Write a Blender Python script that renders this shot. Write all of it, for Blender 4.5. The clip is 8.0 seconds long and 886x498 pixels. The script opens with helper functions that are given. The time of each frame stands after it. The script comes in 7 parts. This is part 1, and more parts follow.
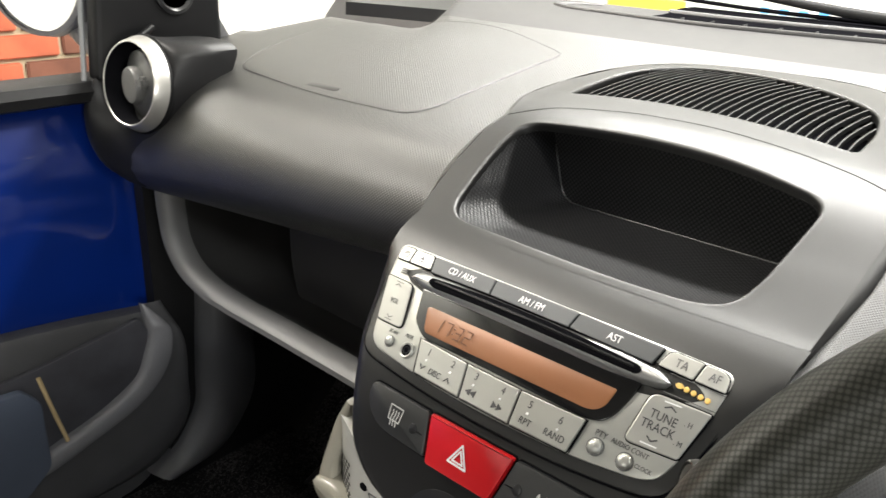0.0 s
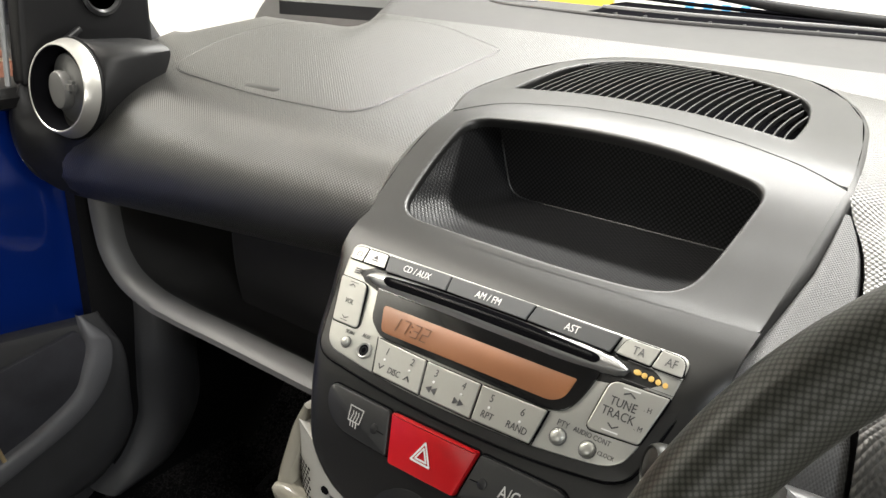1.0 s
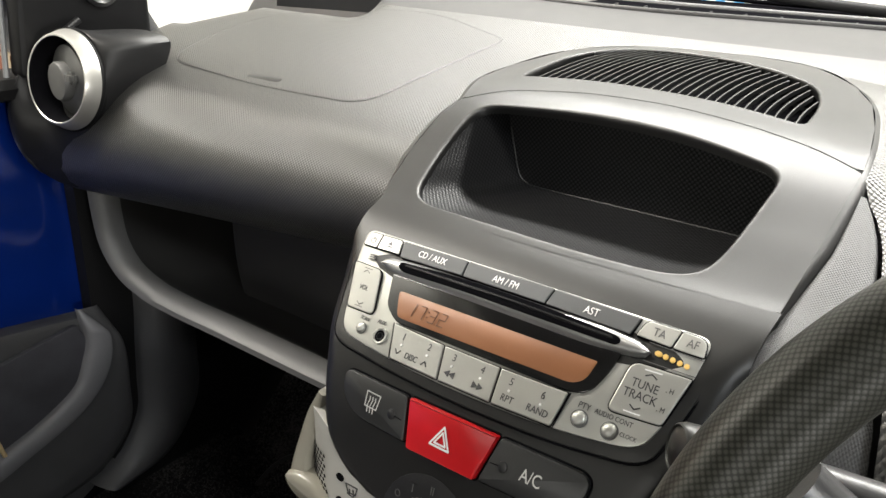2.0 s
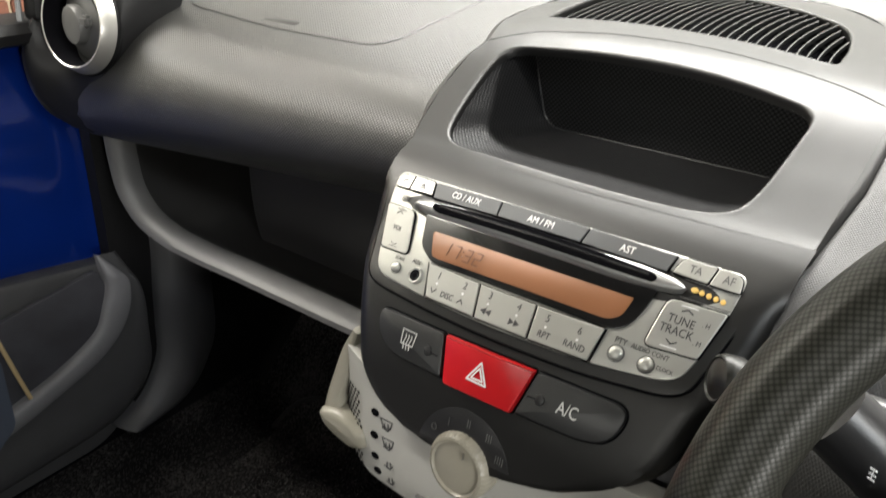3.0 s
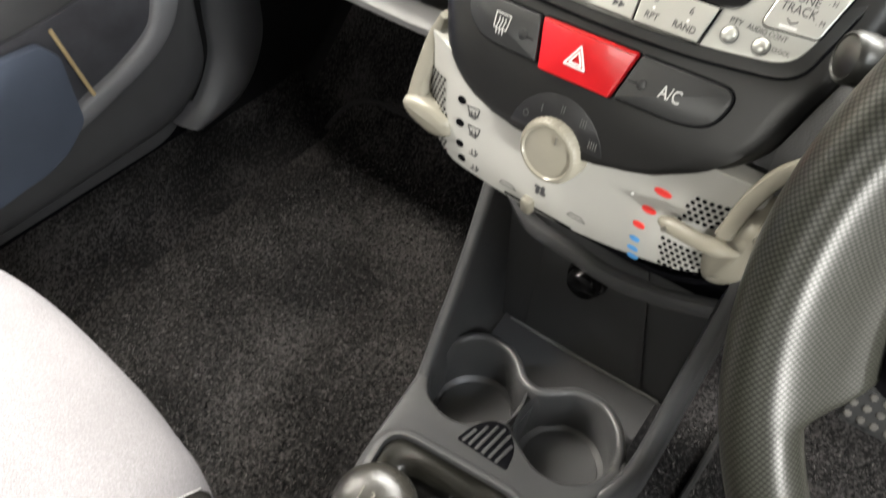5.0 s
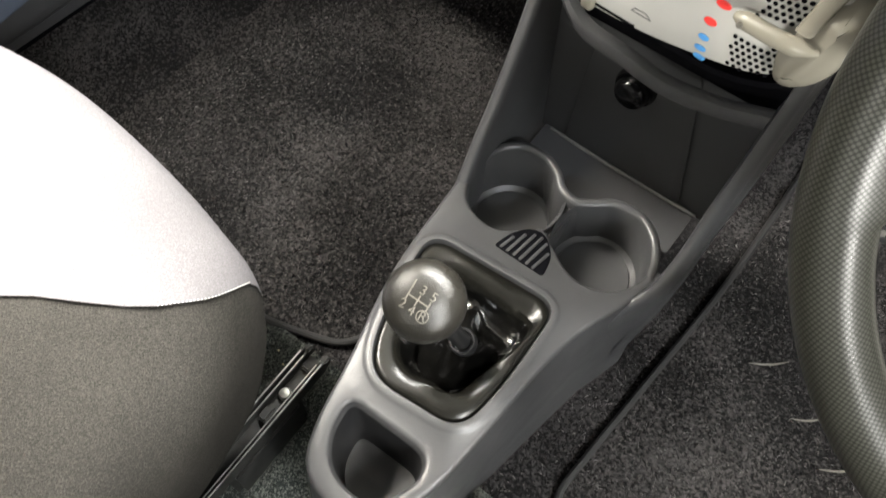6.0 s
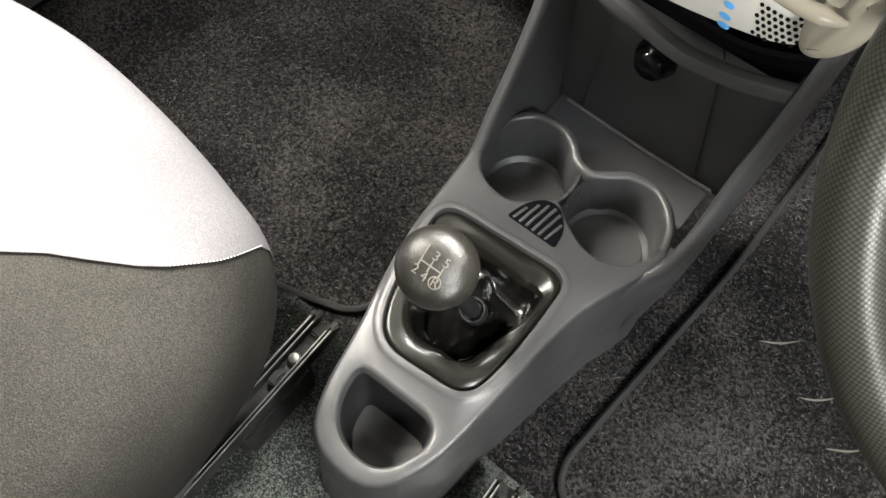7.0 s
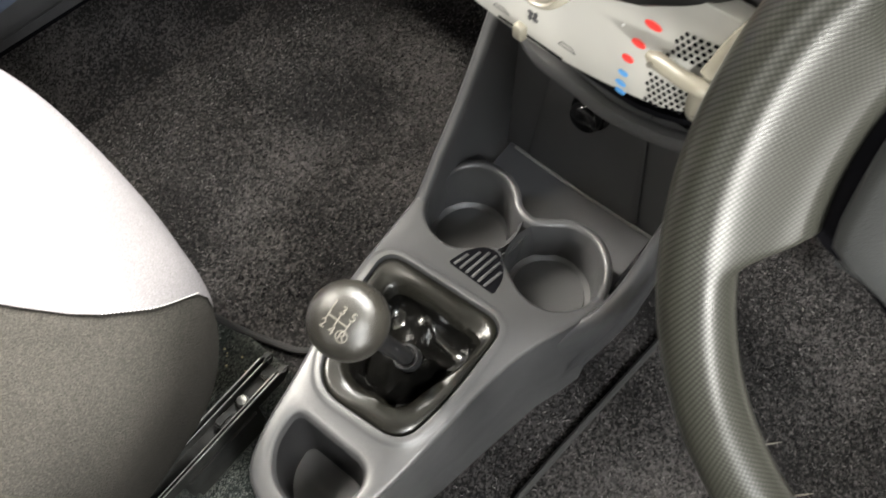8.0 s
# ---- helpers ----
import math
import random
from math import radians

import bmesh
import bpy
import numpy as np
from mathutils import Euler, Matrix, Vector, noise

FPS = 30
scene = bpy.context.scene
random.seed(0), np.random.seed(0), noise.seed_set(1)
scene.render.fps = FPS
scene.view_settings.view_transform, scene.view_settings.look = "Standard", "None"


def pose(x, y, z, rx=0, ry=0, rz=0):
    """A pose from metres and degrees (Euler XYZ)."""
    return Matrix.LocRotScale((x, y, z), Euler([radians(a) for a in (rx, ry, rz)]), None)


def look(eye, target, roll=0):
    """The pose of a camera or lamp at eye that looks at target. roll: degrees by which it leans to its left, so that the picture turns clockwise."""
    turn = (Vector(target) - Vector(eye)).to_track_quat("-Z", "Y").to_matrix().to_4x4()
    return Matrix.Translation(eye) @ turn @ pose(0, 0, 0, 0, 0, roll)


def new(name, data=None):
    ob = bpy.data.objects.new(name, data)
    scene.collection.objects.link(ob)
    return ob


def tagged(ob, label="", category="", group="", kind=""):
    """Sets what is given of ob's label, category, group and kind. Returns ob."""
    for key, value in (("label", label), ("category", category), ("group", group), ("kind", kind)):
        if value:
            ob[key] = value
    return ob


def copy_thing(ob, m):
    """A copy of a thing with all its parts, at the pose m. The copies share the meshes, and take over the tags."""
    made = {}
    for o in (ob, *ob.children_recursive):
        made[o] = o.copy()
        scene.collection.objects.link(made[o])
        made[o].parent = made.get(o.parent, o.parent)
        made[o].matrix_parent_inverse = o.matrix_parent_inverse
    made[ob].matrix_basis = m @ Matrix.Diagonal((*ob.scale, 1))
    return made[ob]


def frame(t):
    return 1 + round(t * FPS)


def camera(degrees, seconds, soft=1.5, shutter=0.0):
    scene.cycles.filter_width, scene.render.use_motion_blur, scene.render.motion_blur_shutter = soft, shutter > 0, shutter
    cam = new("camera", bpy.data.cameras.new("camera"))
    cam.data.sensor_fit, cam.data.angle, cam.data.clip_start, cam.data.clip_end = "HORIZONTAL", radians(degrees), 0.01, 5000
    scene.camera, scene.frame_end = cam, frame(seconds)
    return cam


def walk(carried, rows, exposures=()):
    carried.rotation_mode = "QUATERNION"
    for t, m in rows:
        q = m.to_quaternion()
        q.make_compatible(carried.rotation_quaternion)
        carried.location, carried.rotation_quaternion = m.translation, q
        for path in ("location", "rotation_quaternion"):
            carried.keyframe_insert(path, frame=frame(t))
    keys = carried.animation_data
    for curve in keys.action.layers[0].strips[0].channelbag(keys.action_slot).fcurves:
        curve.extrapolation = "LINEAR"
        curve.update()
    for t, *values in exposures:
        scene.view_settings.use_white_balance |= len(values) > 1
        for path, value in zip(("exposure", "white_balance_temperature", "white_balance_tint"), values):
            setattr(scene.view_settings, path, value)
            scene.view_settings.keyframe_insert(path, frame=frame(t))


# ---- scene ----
# The front of a small right-hand-drive car. x to the driver's side, y to the nose, z up from the floor carpet.
cam = camera(59.76, 8.0, shutter=0.35)
ROWS = [
    (0.0, 0.1808, -0.2767, 0.8366, 67.34, -2.59, 40.08),
    (0.5, 0.1811, -0.2751, 0.8385, 67.44, -2.37, 36.29),
    (1.0, 0.1742, -0.2816, 0.8358, 67.41, -2.38, 35.09),
    (2.5, 0.1597, -0.2972, 0.8272, 66.60, -2.35, 34.08),
    (3.0, 0.1531, -0.3071, 0.8261, 63.45, -2.30, 34.35),
    (3.5, 0.1490, -0.3113, 0.8284, 57.42, -2.12, 34.63),
    (4.0, 0.1440, -0.3215, 0.8275, 55.82, -2.04, 35.04),
    (4.5, 0.1359, -0.3304, 0.8218, 51.09, -1.73, 35.54),
    (5.0, 0.1300, -0.3325, 0.8124, 42.28, -1.53, 36.47),
    (5.2, 0.1277, -0.3341, 0.8106, 39.12, -1.41, 36.89),
    (6.3, 0.1184, -0.3490, 0.7982, 27.22, -1.14, 39.15),
    (6.5, 0.1185, -0.3490, 0.7981, 27.00, -1.18, 39.50),
    (7.0, 0.1191, -0.3494, 0.7960, 26.83, -1.18, 40.22),
    (7.5, 0.1274, -0.3385, 0.8002, 26.84, -1.23, 40.52),
    (8.0, 0.1525, -0.3152, 0.8160, 29.19, -1.58, 40.35),
]
walk(cam, [(t, pose(x, y, z, rx, ry, rz)) for t, x, y, z, rx, ry, rz in ROWS],
     [(0.0, 0.25), (0.5, 0.11), (1.0, 0.06), (2.5, 0.05), (3.0, 0.13), (3.5, 0.58), (4.0, 0.87), (4.5, 0.94), (5.0, 1.17), (6.5, 1.42), (7.0, 1.41), (8.0, 1.58)])

# ---- light ----
world = bpy.data.worlds.new("garage_air")
scene.world = world
world.use_nodes = True
world.node_tree.nodes["Background"].inputs[0].default_value = (0.9, 0.95, 1.0, 1)
world.node_tree.nodes["Background"].inputs[1].default_value = 0.05


def area_lamp(name, eye, target, w, h, watts, colour=(1.0, 0.985, 0.935)):
    data = bpy.data.lights.new(name, "AREA")
    data.shape, data.size, data.size_y, data.energy, data.color = "RECTANGLE", w, h, watts, colour
    ob = new(name, data)
    ob.matrix_world = look(eye, target)
    return ob


# strip lamps under the garage ceiling: before the windscreen, over the driver's open door, beyond the passenger's side and behind
area_lamp("strip_lamp_front", (0.12, 1.30, 2.10), (0.12, 0.9, 0.0), 2.5, 0.22, 160)
area_lamp("strip_lamp_driver", (1.25, -0.45, 2.14), (1.0, -0.4, 0.0), 0.2, 1.6, 60)
# unseen fill lamp added beyond the driver's open door, for streaks and low light
area_lamp("side_door_daylight", (1.92, -0.95, 0.60), (0.2, -0.12, 0.58), 0.40, 0.12, 34, (1.0, 0.985, 0.93))
# unseen fill lamp added high on the driver's side, to brighten footwell and door
area_lamp("side_window_daylight", (1.94, -0.90, 1.957), (-0.43, 0.2, 0.67), 0.9, 0.12, 32, (0.93, 0.975, 1.0))
# unseen fill lamp added behind the car, shining in through the rear window
area_lamp("rear_daylight", (0.2, -2.95, 1.45), (0.1, 0.0, 0.5), 1.6, 0.5, 20, (1.0, 0.98, 0.91))
area_lamp("strip_lamp_passenger", (-1.5, -0.3, 2.14), (-1.45, -0.3, 0.0), 0.2, 1.5, 95, (1.0, 0.95, 0.86))

# ---- materials ----


def mat(name, colour, rough=0.5, metal=0.0, grain=0.0, grain_scale=900.0, spots=0.0, spot_scale=30.0,
        spec=0.5, coat=0.0, rough_var=0.0, weave=None, glow=0.0, transmit=0.0):
    """Procedural surface: fine relief, slow variation of tone and gloss; weave = (scale, depth) for a pressed dot pattern."""
    m = bpy.data.materials.new(name)
    m.use_nodes = True
    nt = m.node_tree
    bsdf = nt.nodes["Principled BSDF"]
    link, node = nt.links.new, nt.nodes.new
    bsdf.inputs["Base Color"].default_value = (*colour, 1)
    bsdf.inputs["Roughness"].default_value = rough
    bsdf.inputs["Metallic"].default_value = metal
    bsdf.inputs["Specular IOR Level"].default_value = spec
    bsdf.inputs["Coat Weight"].default_value = coat
    bsdf.inputs["Transmission Weight"].default_value = transmit
    if glow:
        bsdf.inputs["Emission Color"].default_value = (*colour, 1)
        bsdf.inputs["Emission Strength"].default_value = glow
    co = node("ShaderNodeTexCoord")
    if spots or rough_var:
        big = node("ShaderNodeTexNoise")
        big.inputs["Scale"].default_value, big.inputs["Detail"].default_value = spot_scale, 6
        link(co.outputs["Object"], big.inputs["Vector"])
    if spots:
        ramp = node("ShaderNodeMapRange")
        ramp.inputs[1].default_value, ramp.inputs[2].default_value = 0.3, 0.7
        ramp.inputs[3].default_value, ramp.inputs[4].default_value = 1 - spots, 1 + spots
        link(big.outputs["Fac"], ramp.inputs[0])
        mul = node("ShaderNodeVectorMath")
        mul.operation = "SCALE"
        mul.inputs[0].default_value = colour
        link(ramp.outputs[0], mul.inputs["Scale"])
        link(mul.outputs[0], bsdf.inputs["Base Color"])
    if rough_var:
        rr = node("ShaderNodeMapRange")
        rr.inputs[1].default_value, rr.inputs[2].default_value = 0.3, 0.7
        rr.inputs[3].default_value, rr.inputs[4].default_value = rough - rough_var, rough + rough_var
        link(big.outputs["Fac"], rr.inputs[0])
        link(rr.outputs[0], bsdf.inputs["Roughness"])
    last = None
    if weave:
        vor = node("ShaderNodeTexVoronoi")
        vor.inputs["Scale"].default_value, vor.inputs["Randomness"].default_value = weave[0], 0.0
        turn = node("ShaderNodeMapping")
        turn.inputs["Rotation"].default_value = (0, 0, 0.785)
        vor.voronoi_dimensions = "2D"
        link(co.outputs[weave[2]], turn.inputs["Vector"])
        link(turn.outputs[0], vor.inputs["Vector"])
        b0 = node("ShaderNodeBump")
        b0.inputs["Strength"].default_value, b0.inputs["Distance"].default_value = weave[1], 0.001
        b0.invert = True
        link(vor.outputs["Distance"], b0.inputs["Height"])
        # a fourth weave value paints shade between the dots into colour and gloss
        if len(weave) > 3:
            dots = node("ShaderNodeMapRange")
            dots.inputs[1].default_value, dots.inputs[2].default_value = 0.22, 0.55
            dots.inputs[3].default_value, dots.inputs[4].default_value = 1 + weave[3], 1 - weave[3] * 1.5
            link(vor.outputs["Distance"], dots.inputs[0])
            tint = node("ShaderNodeVectorMath")
            tint.operation = "SCALE"
            tint.inputs[0].default_value = colour
            link(dots.outputs[0], tint.inputs["Scale"])
            link(tint.outputs[0], bsdf.inputs["Base Color"])
            gloss = node("ShaderNodeMapRange")
            gloss.inputs[1].default_value, gloss.inputs[2].default_value = 0.25, 0.5
            gloss.inputs[3].default_value, gloss.inputs[4].default_value = spec, spec * (1 - weave[3] * 1.5)
            link(vor.outputs["Distance"], gloss.inputs[0])
            link(gloss.outputs[0], bsdf.inputs["Specular IOR Level"])
        last = b0
    if grain:
        fine = node("ShaderNodeTexNoise")
        fine.inputs["Scale"].default_value, fine.inputs["Detail"].default_value = grain_scale, 3
        link(co.outputs["Object"], fine.inputs["Vector"])
        b1 = node("ShaderNodeBump")
        b1.inputs["Strength"].default_value, b1.inputs["Distance"].default_value = grain, 0.0006
        link(fine.outputs["Fac"], b1.inputs["Height"])
        if last:
            link(last.outputs[0], b1.inputs["Normal"])
        last = b1
    if last:
        link(last.outputs[0], bsdf.inputs["Normal"])
    return m


def fibre_mat(name, colour, fleck, scale=900.0, patch=9.0, share=0.55):
    """Needled carpet or cloth: dark ground with lighter flecks and worn patches."""
    m = bpy.data.materials.new(name)
    m.use_nodes = True
    nt = m.node_tree
    bsdf = nt.nodes["Principled BSDF"]
    link, node = nt.links.new, nt.nodes.new
    co = node("ShaderNodeTexCoord")
    fine, big, cell = node("ShaderNodeTexNoise"), node("ShaderNodeTexNoise"), node("ShaderNodeTexVoronoi")
    fine.inputs["Scale"].default_value, fine.inputs["Detail"].default_value = scale * 0.5, 3
    big.inputs["Scale"].default_value, big.inputs["Detail"].default_value = patch, 4
    cell.inputs["Scale"].default_value = scale
    for n in (fine, big, cell):
        link(co.outputs["Object"], n.inputs["Vector"])
    pick = node("ShaderNodeSeparateColor")
    link(cell.outputs["Color"], pick.inputs[0])
    grow = node("ShaderNodeMath")
    grow.operation = "MULTIPLY"
    link(pick.outputs[0], grow.inputs[0])
    link(fine.outputs["Fac"], grow.inputs[1])
    wear = node("ShaderNodeMath")
    wear.operation = "MULTIPLY_ADD"
    wear.inputs[1].default_value, wear.inputs[2].default_value = 1.1, -0.55
    link(big.outputs["Fac"], wear.inputs[0])
    add = node("ShaderNodeMath")
    link(grow.outputs[0], add.inputs[0])
    link(wear.outputs[0], add.inputs[1])
    ramp = node("ShaderNodeValToRGB")
    ramp.color_ramp.elements[0].position, ramp.color_ramp.elements[0].color = 0.12, (*colour, 1)
    ramp.color_ramp.elements[1].position, ramp.color_ramp.elements[1].color = share, (*fleck, 1)
    link(add.outputs[0], ramp.inputs[0])
    link(ramp.outputs[0], bsdf.inputs["Base Color"])
    bsdf.inputs["Roughness"].default_value = 0.95
    bsdf.inputs["Specular IOR Level"].default_value = 0.1
    bump = node("ShaderNodeBump")
    bump.inputs["Strength"].default_value, bump.inputs["Distance"].default_value = 0.8, 0.0015
    link(fine.outputs["Fac"], bump.inputs["Height"])
    link(bump.outputs[0], bsdf.inputs["Normal"])
    return m


def tuft_mat(name, dark, pale):
    """Single fibres, each with a tone of its own."""
    m = bpy.data.materials.new(name)
    m.use_nodes = True
    nt = m.node_tree
    bsdf = nt.nodes["Principled BSDF"]
    geo, ramp = nt.nodes.new("ShaderNodeNewGeometry"), nt.nodes.new("ShaderNodeValToRGB")
    ramp.color_ramp.elements[0].position, ramp.color_ramp.elements[0].color = 0.78, (*dark, 1)
    ramp.color_ramp.elements[1].position, ramp.color_ramp.elements[1].color = 1.0, (*pale, 1)
    nt.links.new(geo.outputs["Random Per Island"], ramp.inputs[0])
    nt.links.new(ramp.outputs[0], bsdf.inputs["Base Color"])
    bsdf.inputs["Roughness"].default_value = 0.8
    bsdf.inputs["Specular IOR Level"].default_value = 0.2
    return m


M_PAD = mat("pressed_soft_black", (0.020, 0.0196, 0.0185), 0.36, grain=0.05, weave=(430, 0.6, "UV"), spec=0.75)
M_DASHEND = mat("dash_end_black", (0.009, 0.009, 0.0095), 0.42, grain=0.25, grain_scale=1400, spec=0.28, rough_var=0.05)
M_HOOD = mat("charcoal_plastic", (0.0038, 0.0038, 0.0037), 0.41, grain=0.12, grain_scale=2100, spots=0.06, spot_scale=25, rough_var=0.015, spec=0.50)
M_HOODTOP = mat("charcoal_plastic_pale", (0.042, 0.041, 0.042), 0.46, grain=0.3, grain_scale=1500, spots=0.05, spot_scale=20)
M_CHEEK = mat("cheek_grain", (0.050, 0.050, 0.051), 0.5, grain=0.15, grain_scale=1500, weave=(900, 0.35, "Object"))
M_TRAYDOT = mat("tray_dotted_black", (0.009, 0.009, 0.0095), 0.38, spec=0.4, weave=(420, 0.35, "UV", 0.35), grain=0.05)
M_DULL = mat("dull_black", (0.007, 0.007, 0.0075), 0.5, grain=0.2, spec=0.15)
M_BLACK = mat("satin_black", (0.012, 0.012, 0.013), 0.35, grain=0.1)
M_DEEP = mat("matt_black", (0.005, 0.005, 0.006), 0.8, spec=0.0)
M_SHELFIN = mat("shelf_lining_black", (0.026, 0.0252, 0.0245), 0.6, grain=0.3, grain_scale=900, spec=0.25, spots=0.1, spot_scale=10)
M_SHELF = mat("rear_shelf_grey", (0.030, 0.0292, 0.0297), 0.52, grain=0.2, grain_scale=1200, spots=0.10, spot_scale=60, spec=0.42)
M_GLOSS = mat("gloss_black", (0.004, 0.004, 0.0045), 0.14, spec=0.5)
M_STALKEND = mat("polished_black", (0.010, 0.010, 0.0085), 0.38, spec=0.35, grain=0.05)
M_SWITCH = mat("switch_grey", (0.016, 0.0164, 0.0168), 0.42, grain=0.07, grain_scale=1800)
M_SILVER = mat("silver_paint", (0.40, 0.40, 0.375), 0.36, metal=0.65, grain=0.06, grain_scale=2500, spots=0.03, spot_scale=40)
M_SILVERDARK = mat("grey_button", (0.066, 0.069, 0.073), 0.45, spec=0.4, grain=0.08, grain_scale=2500)
M_BLADE = mat("dark_chrome", (0.36, 0.36, 0.36), 0.34, metal=0.85)
M_AMBER = mat("amber_liquid_crystal", (0.25, 0.105, 0.048), 0.35, spec=0.3, spots=0.08, spot_scale=12, glow=0.03)
M_DIGIT = mat("display_digit", (0.085, 0.032, 0.013), 0.3)
M_RED = mat("red_plastic", (0.50, 0.008, 0.012), 0.30, grain=0.15, grain_scale=2200, coat=0.15)
M_WHITE = mat("white_print", (0.80, 0.80, 0.80), 0.5)
M_LETTER = mat("worn_white_print", (0.50, 0.50, 0.48), 0.5)
M_INK = mat("dark_print", (0.035, 0.035, 0.038), 0.5)
M_DIALMARK = mat("dial_print", (0.075, 0.075, 0.073), 0.5)
M_INKPALE = mat("grey_print", (0.10, 0.10, 0.10), 0.5)
M_ORANGE = mat("orange_print", (0.78, 0.50, 0.14), 0.5)
M_MILK = mat("milky_panel", (0.40, 0.395, 0.37), 0.22, spots=0.03, spot_scale=20, coat=0.3)
M_CREAM = mat("cream_plastic", (0.215, 0.202, 0.165), 0.26, grain=0.05, spots=0.04, spot_scale=35)
M_REDDOT = mat("red_print", (0.75, 0.045, 0.04), 0.4)
M_BLUEDOT = mat("blue_print", (0.07, 0.28, 0.62), 0.4)
M_CONSOLE = mat("console_plastic", (0.056, 0.056, 0.0575), 0.34, grain=0.35, grain_scale=1300, spots=0.07, spot_scale=18, rough_var=0.06)
# paler and glossier than the console: the crease's highlight put into the colour
M_BEAD = mat("highlight_bead", (0.16, 0.16, 0.155), 0.16, spec=0.9, grain=0.1)
M_POCKET = mat("pocket_black", (0.020, 0.020, 0.021), 0.45, grain=0.2, grain_scale=1300)
M_KICK = mat("kick_trim", (0.056, 0.056, 0.060), 0.5, grain=0.35, grain_scale=1300, spots=0.08, spot_scale=18)
M_TRIM = mat("grey_trim", (0.125, 0.125, 0.133), 0.5, grain=0.35, grain_scale=1300, spots=0.06, spot_scale=18)
M_RAIL = mat("shelf_lip_grey", (0.075, 0.074, 0.075), 0.5, grain=0.35, grain_scale=1300, spots=0.06, spot_scale=18)
M_DARKTRIM = mat("dark_trim", (0.048, 0.048, 0.051), 0.55, grain=0.4, grain_scale=1200, spots=0.08)
M_VENTSILVER = mat("vent_silver", (0.52, 0.51, 0.48), 0.33, metal=0.75, grain=0.05, grain_scale=2500)
M_VENTGREY = mat("vent_grey", (0.085, 0.085, 0.082), 0.42, grain=0.1)
M_SLATDARK = mat("slat_black", (0.010, 0.010, 0.0105), 0.34, spec=0.5)
M_SLAT = mat("slat_grey", (0.16, 0.165, 0.17), 0.4)
M_ROLL = mat("gaiter_edge_leatherette", (0.0065, 0.0062, 0.005), 0.27, grain=0.12, grain_scale=1100, spots=0.1, spec=0.33)
M_LEATHER = mat("gaiter_leatherette", (0.0030, 0.0029, 0.0026), 0.17, grain=0.06, grain_scale=700, spots=0.1, coat=0.15)
M_KNOB = mat("knob_leather", (0.014, 0.013, 0.0108), 0.30, spec=0.5, grain=0.4, grain_scale=1300, rough_var=0.04)
M_EMBOSS = mat("worn_emboss", (0.11, 0.103, 0.088), 0.35)
M_RIM = mat("wheel_cover", (0.020, 0.020, 0.0162), 0.35, spec=0.33, weave=(600, 0.06, "UV", 0.30), grain=0.04, rough_var=0.04)
M_HUB = mat("wheel_hub_grey", (0.050, 0.052, 0.053), 0.5, grain=0.35, grain_scale=1500)
M_CARPET = fibre_mat("black_carpet", (0.0052, 0.0050, 0.0051), (0.042, 0.039, 0.039), 460)
M_MAT = fibre_mat("black_mat", (0.0068, 0.0064, 0.0065), (0.052, 0.048, 0.047), 420, 7)
M_TUFT = tuft_mat("mat_fibre", (0.0095, 0.0090, 0.0092), (0.22, 0.21, 0.205))
M_TUFTG = tuft_mat("grey_fibre", (0.02, 0.022, 0.021), (0.22, 0.23, 0.21))
M_UNDER = fibre_mat("grey_green_carpet", (0.013, 0.015, 0.0145), (0.10, 0.106, 0.096), 700, 14)
M_CRUMB = mat("crumb", (0.45, 0.38, 0.22), 0.8)
M_STUD = mat("worn_rubber", (0.10, 0.094, 0.085), 0.7, grain=0.5, grain_scale=900, spots=0.3, spot_scale=120)
M_BIND = mat("mat_binding", (0.010, 0.010, 0.010), 0.7, grain=0.5, grain_scale=900)
M_SEATWHITE = fibre_mat("white_seat_cloth", (0.134, 0.128, 0.133), (0.185, 0.176, 0.184), 1500, 5)
M_SEATGREY = fibre_mat("grey_seat_cloth", (0.020, 0.0188, 0.0167), (0.044, 0.041, 0.036), 1500, 5)
M_STITCH = mat("pale_stitch", (0.6, 0.6, 0.58), 0.8)
M_STEEL = mat("worn_steel", (0.030, 0.030, 0.029), 0.42, metal=0.5, spots=0.5, spot_scale=60, grain=0.3, grain_scale=500)
M_BRIGHT = mat("bright_steel", (0.45, 0.45, 0.44), 0.28, metal=0.95, spots=0.2, spot_scale=90)
M_BLUE = mat("blue_metallic_paint", (0.0015, 0.019, 0.175), 0.25, metal=0.4, coat=0.9, spots=0.04, spot_scale=6)
M_CLOTH = mat("slate_cloth", (0.058, 0.072, 0.104), 0.9, grain=0.5, grain_scale=1200, spots=0.12, spot_scale=12)
M_CLOTHDARK = mat("pocket_cloth", (0.042, 0.042, 0.050), 0.9, grain=0.5, grain_scale=1200, spots=0.2)
M_ELASTIC = mat("elastic_cord", (0.42, 0.32, 0.17), 0.8, grain=0.5, grain_scale=1500)
# dark grey for the barrier's rail and for unseen walls that must reflect little
M_WALLDARK = mat("dark_garage_wall", (0.09, 0.088, 0.085), 0.85, grain=0.4, grain_scale=60, spots=0.15, spot_scale=3)
M_WALL = mat("white_garage_wall", (0.80, 0.80, 0.76), 0.8, grain=0.3, grain_scale=60, spots=0.04, spot_scale=3)
M_BRICK = mat("red_brick", (0.40, 0.095, 0.045), 0.85, grain=0.8, grain_scale=200, spots=0.25, spot_scale=9)
M_BRICKDARK = mat("brown_brick", (0.13, 0.05, 0.03), 0.85, grain=0.8, grain_scale=200, spots=0.3, spot_scale=9)
M_MORTAR = mat("mortar", (0.45, 0.37, 0.25), 0.9, grain=0.6, grain_scale=150)
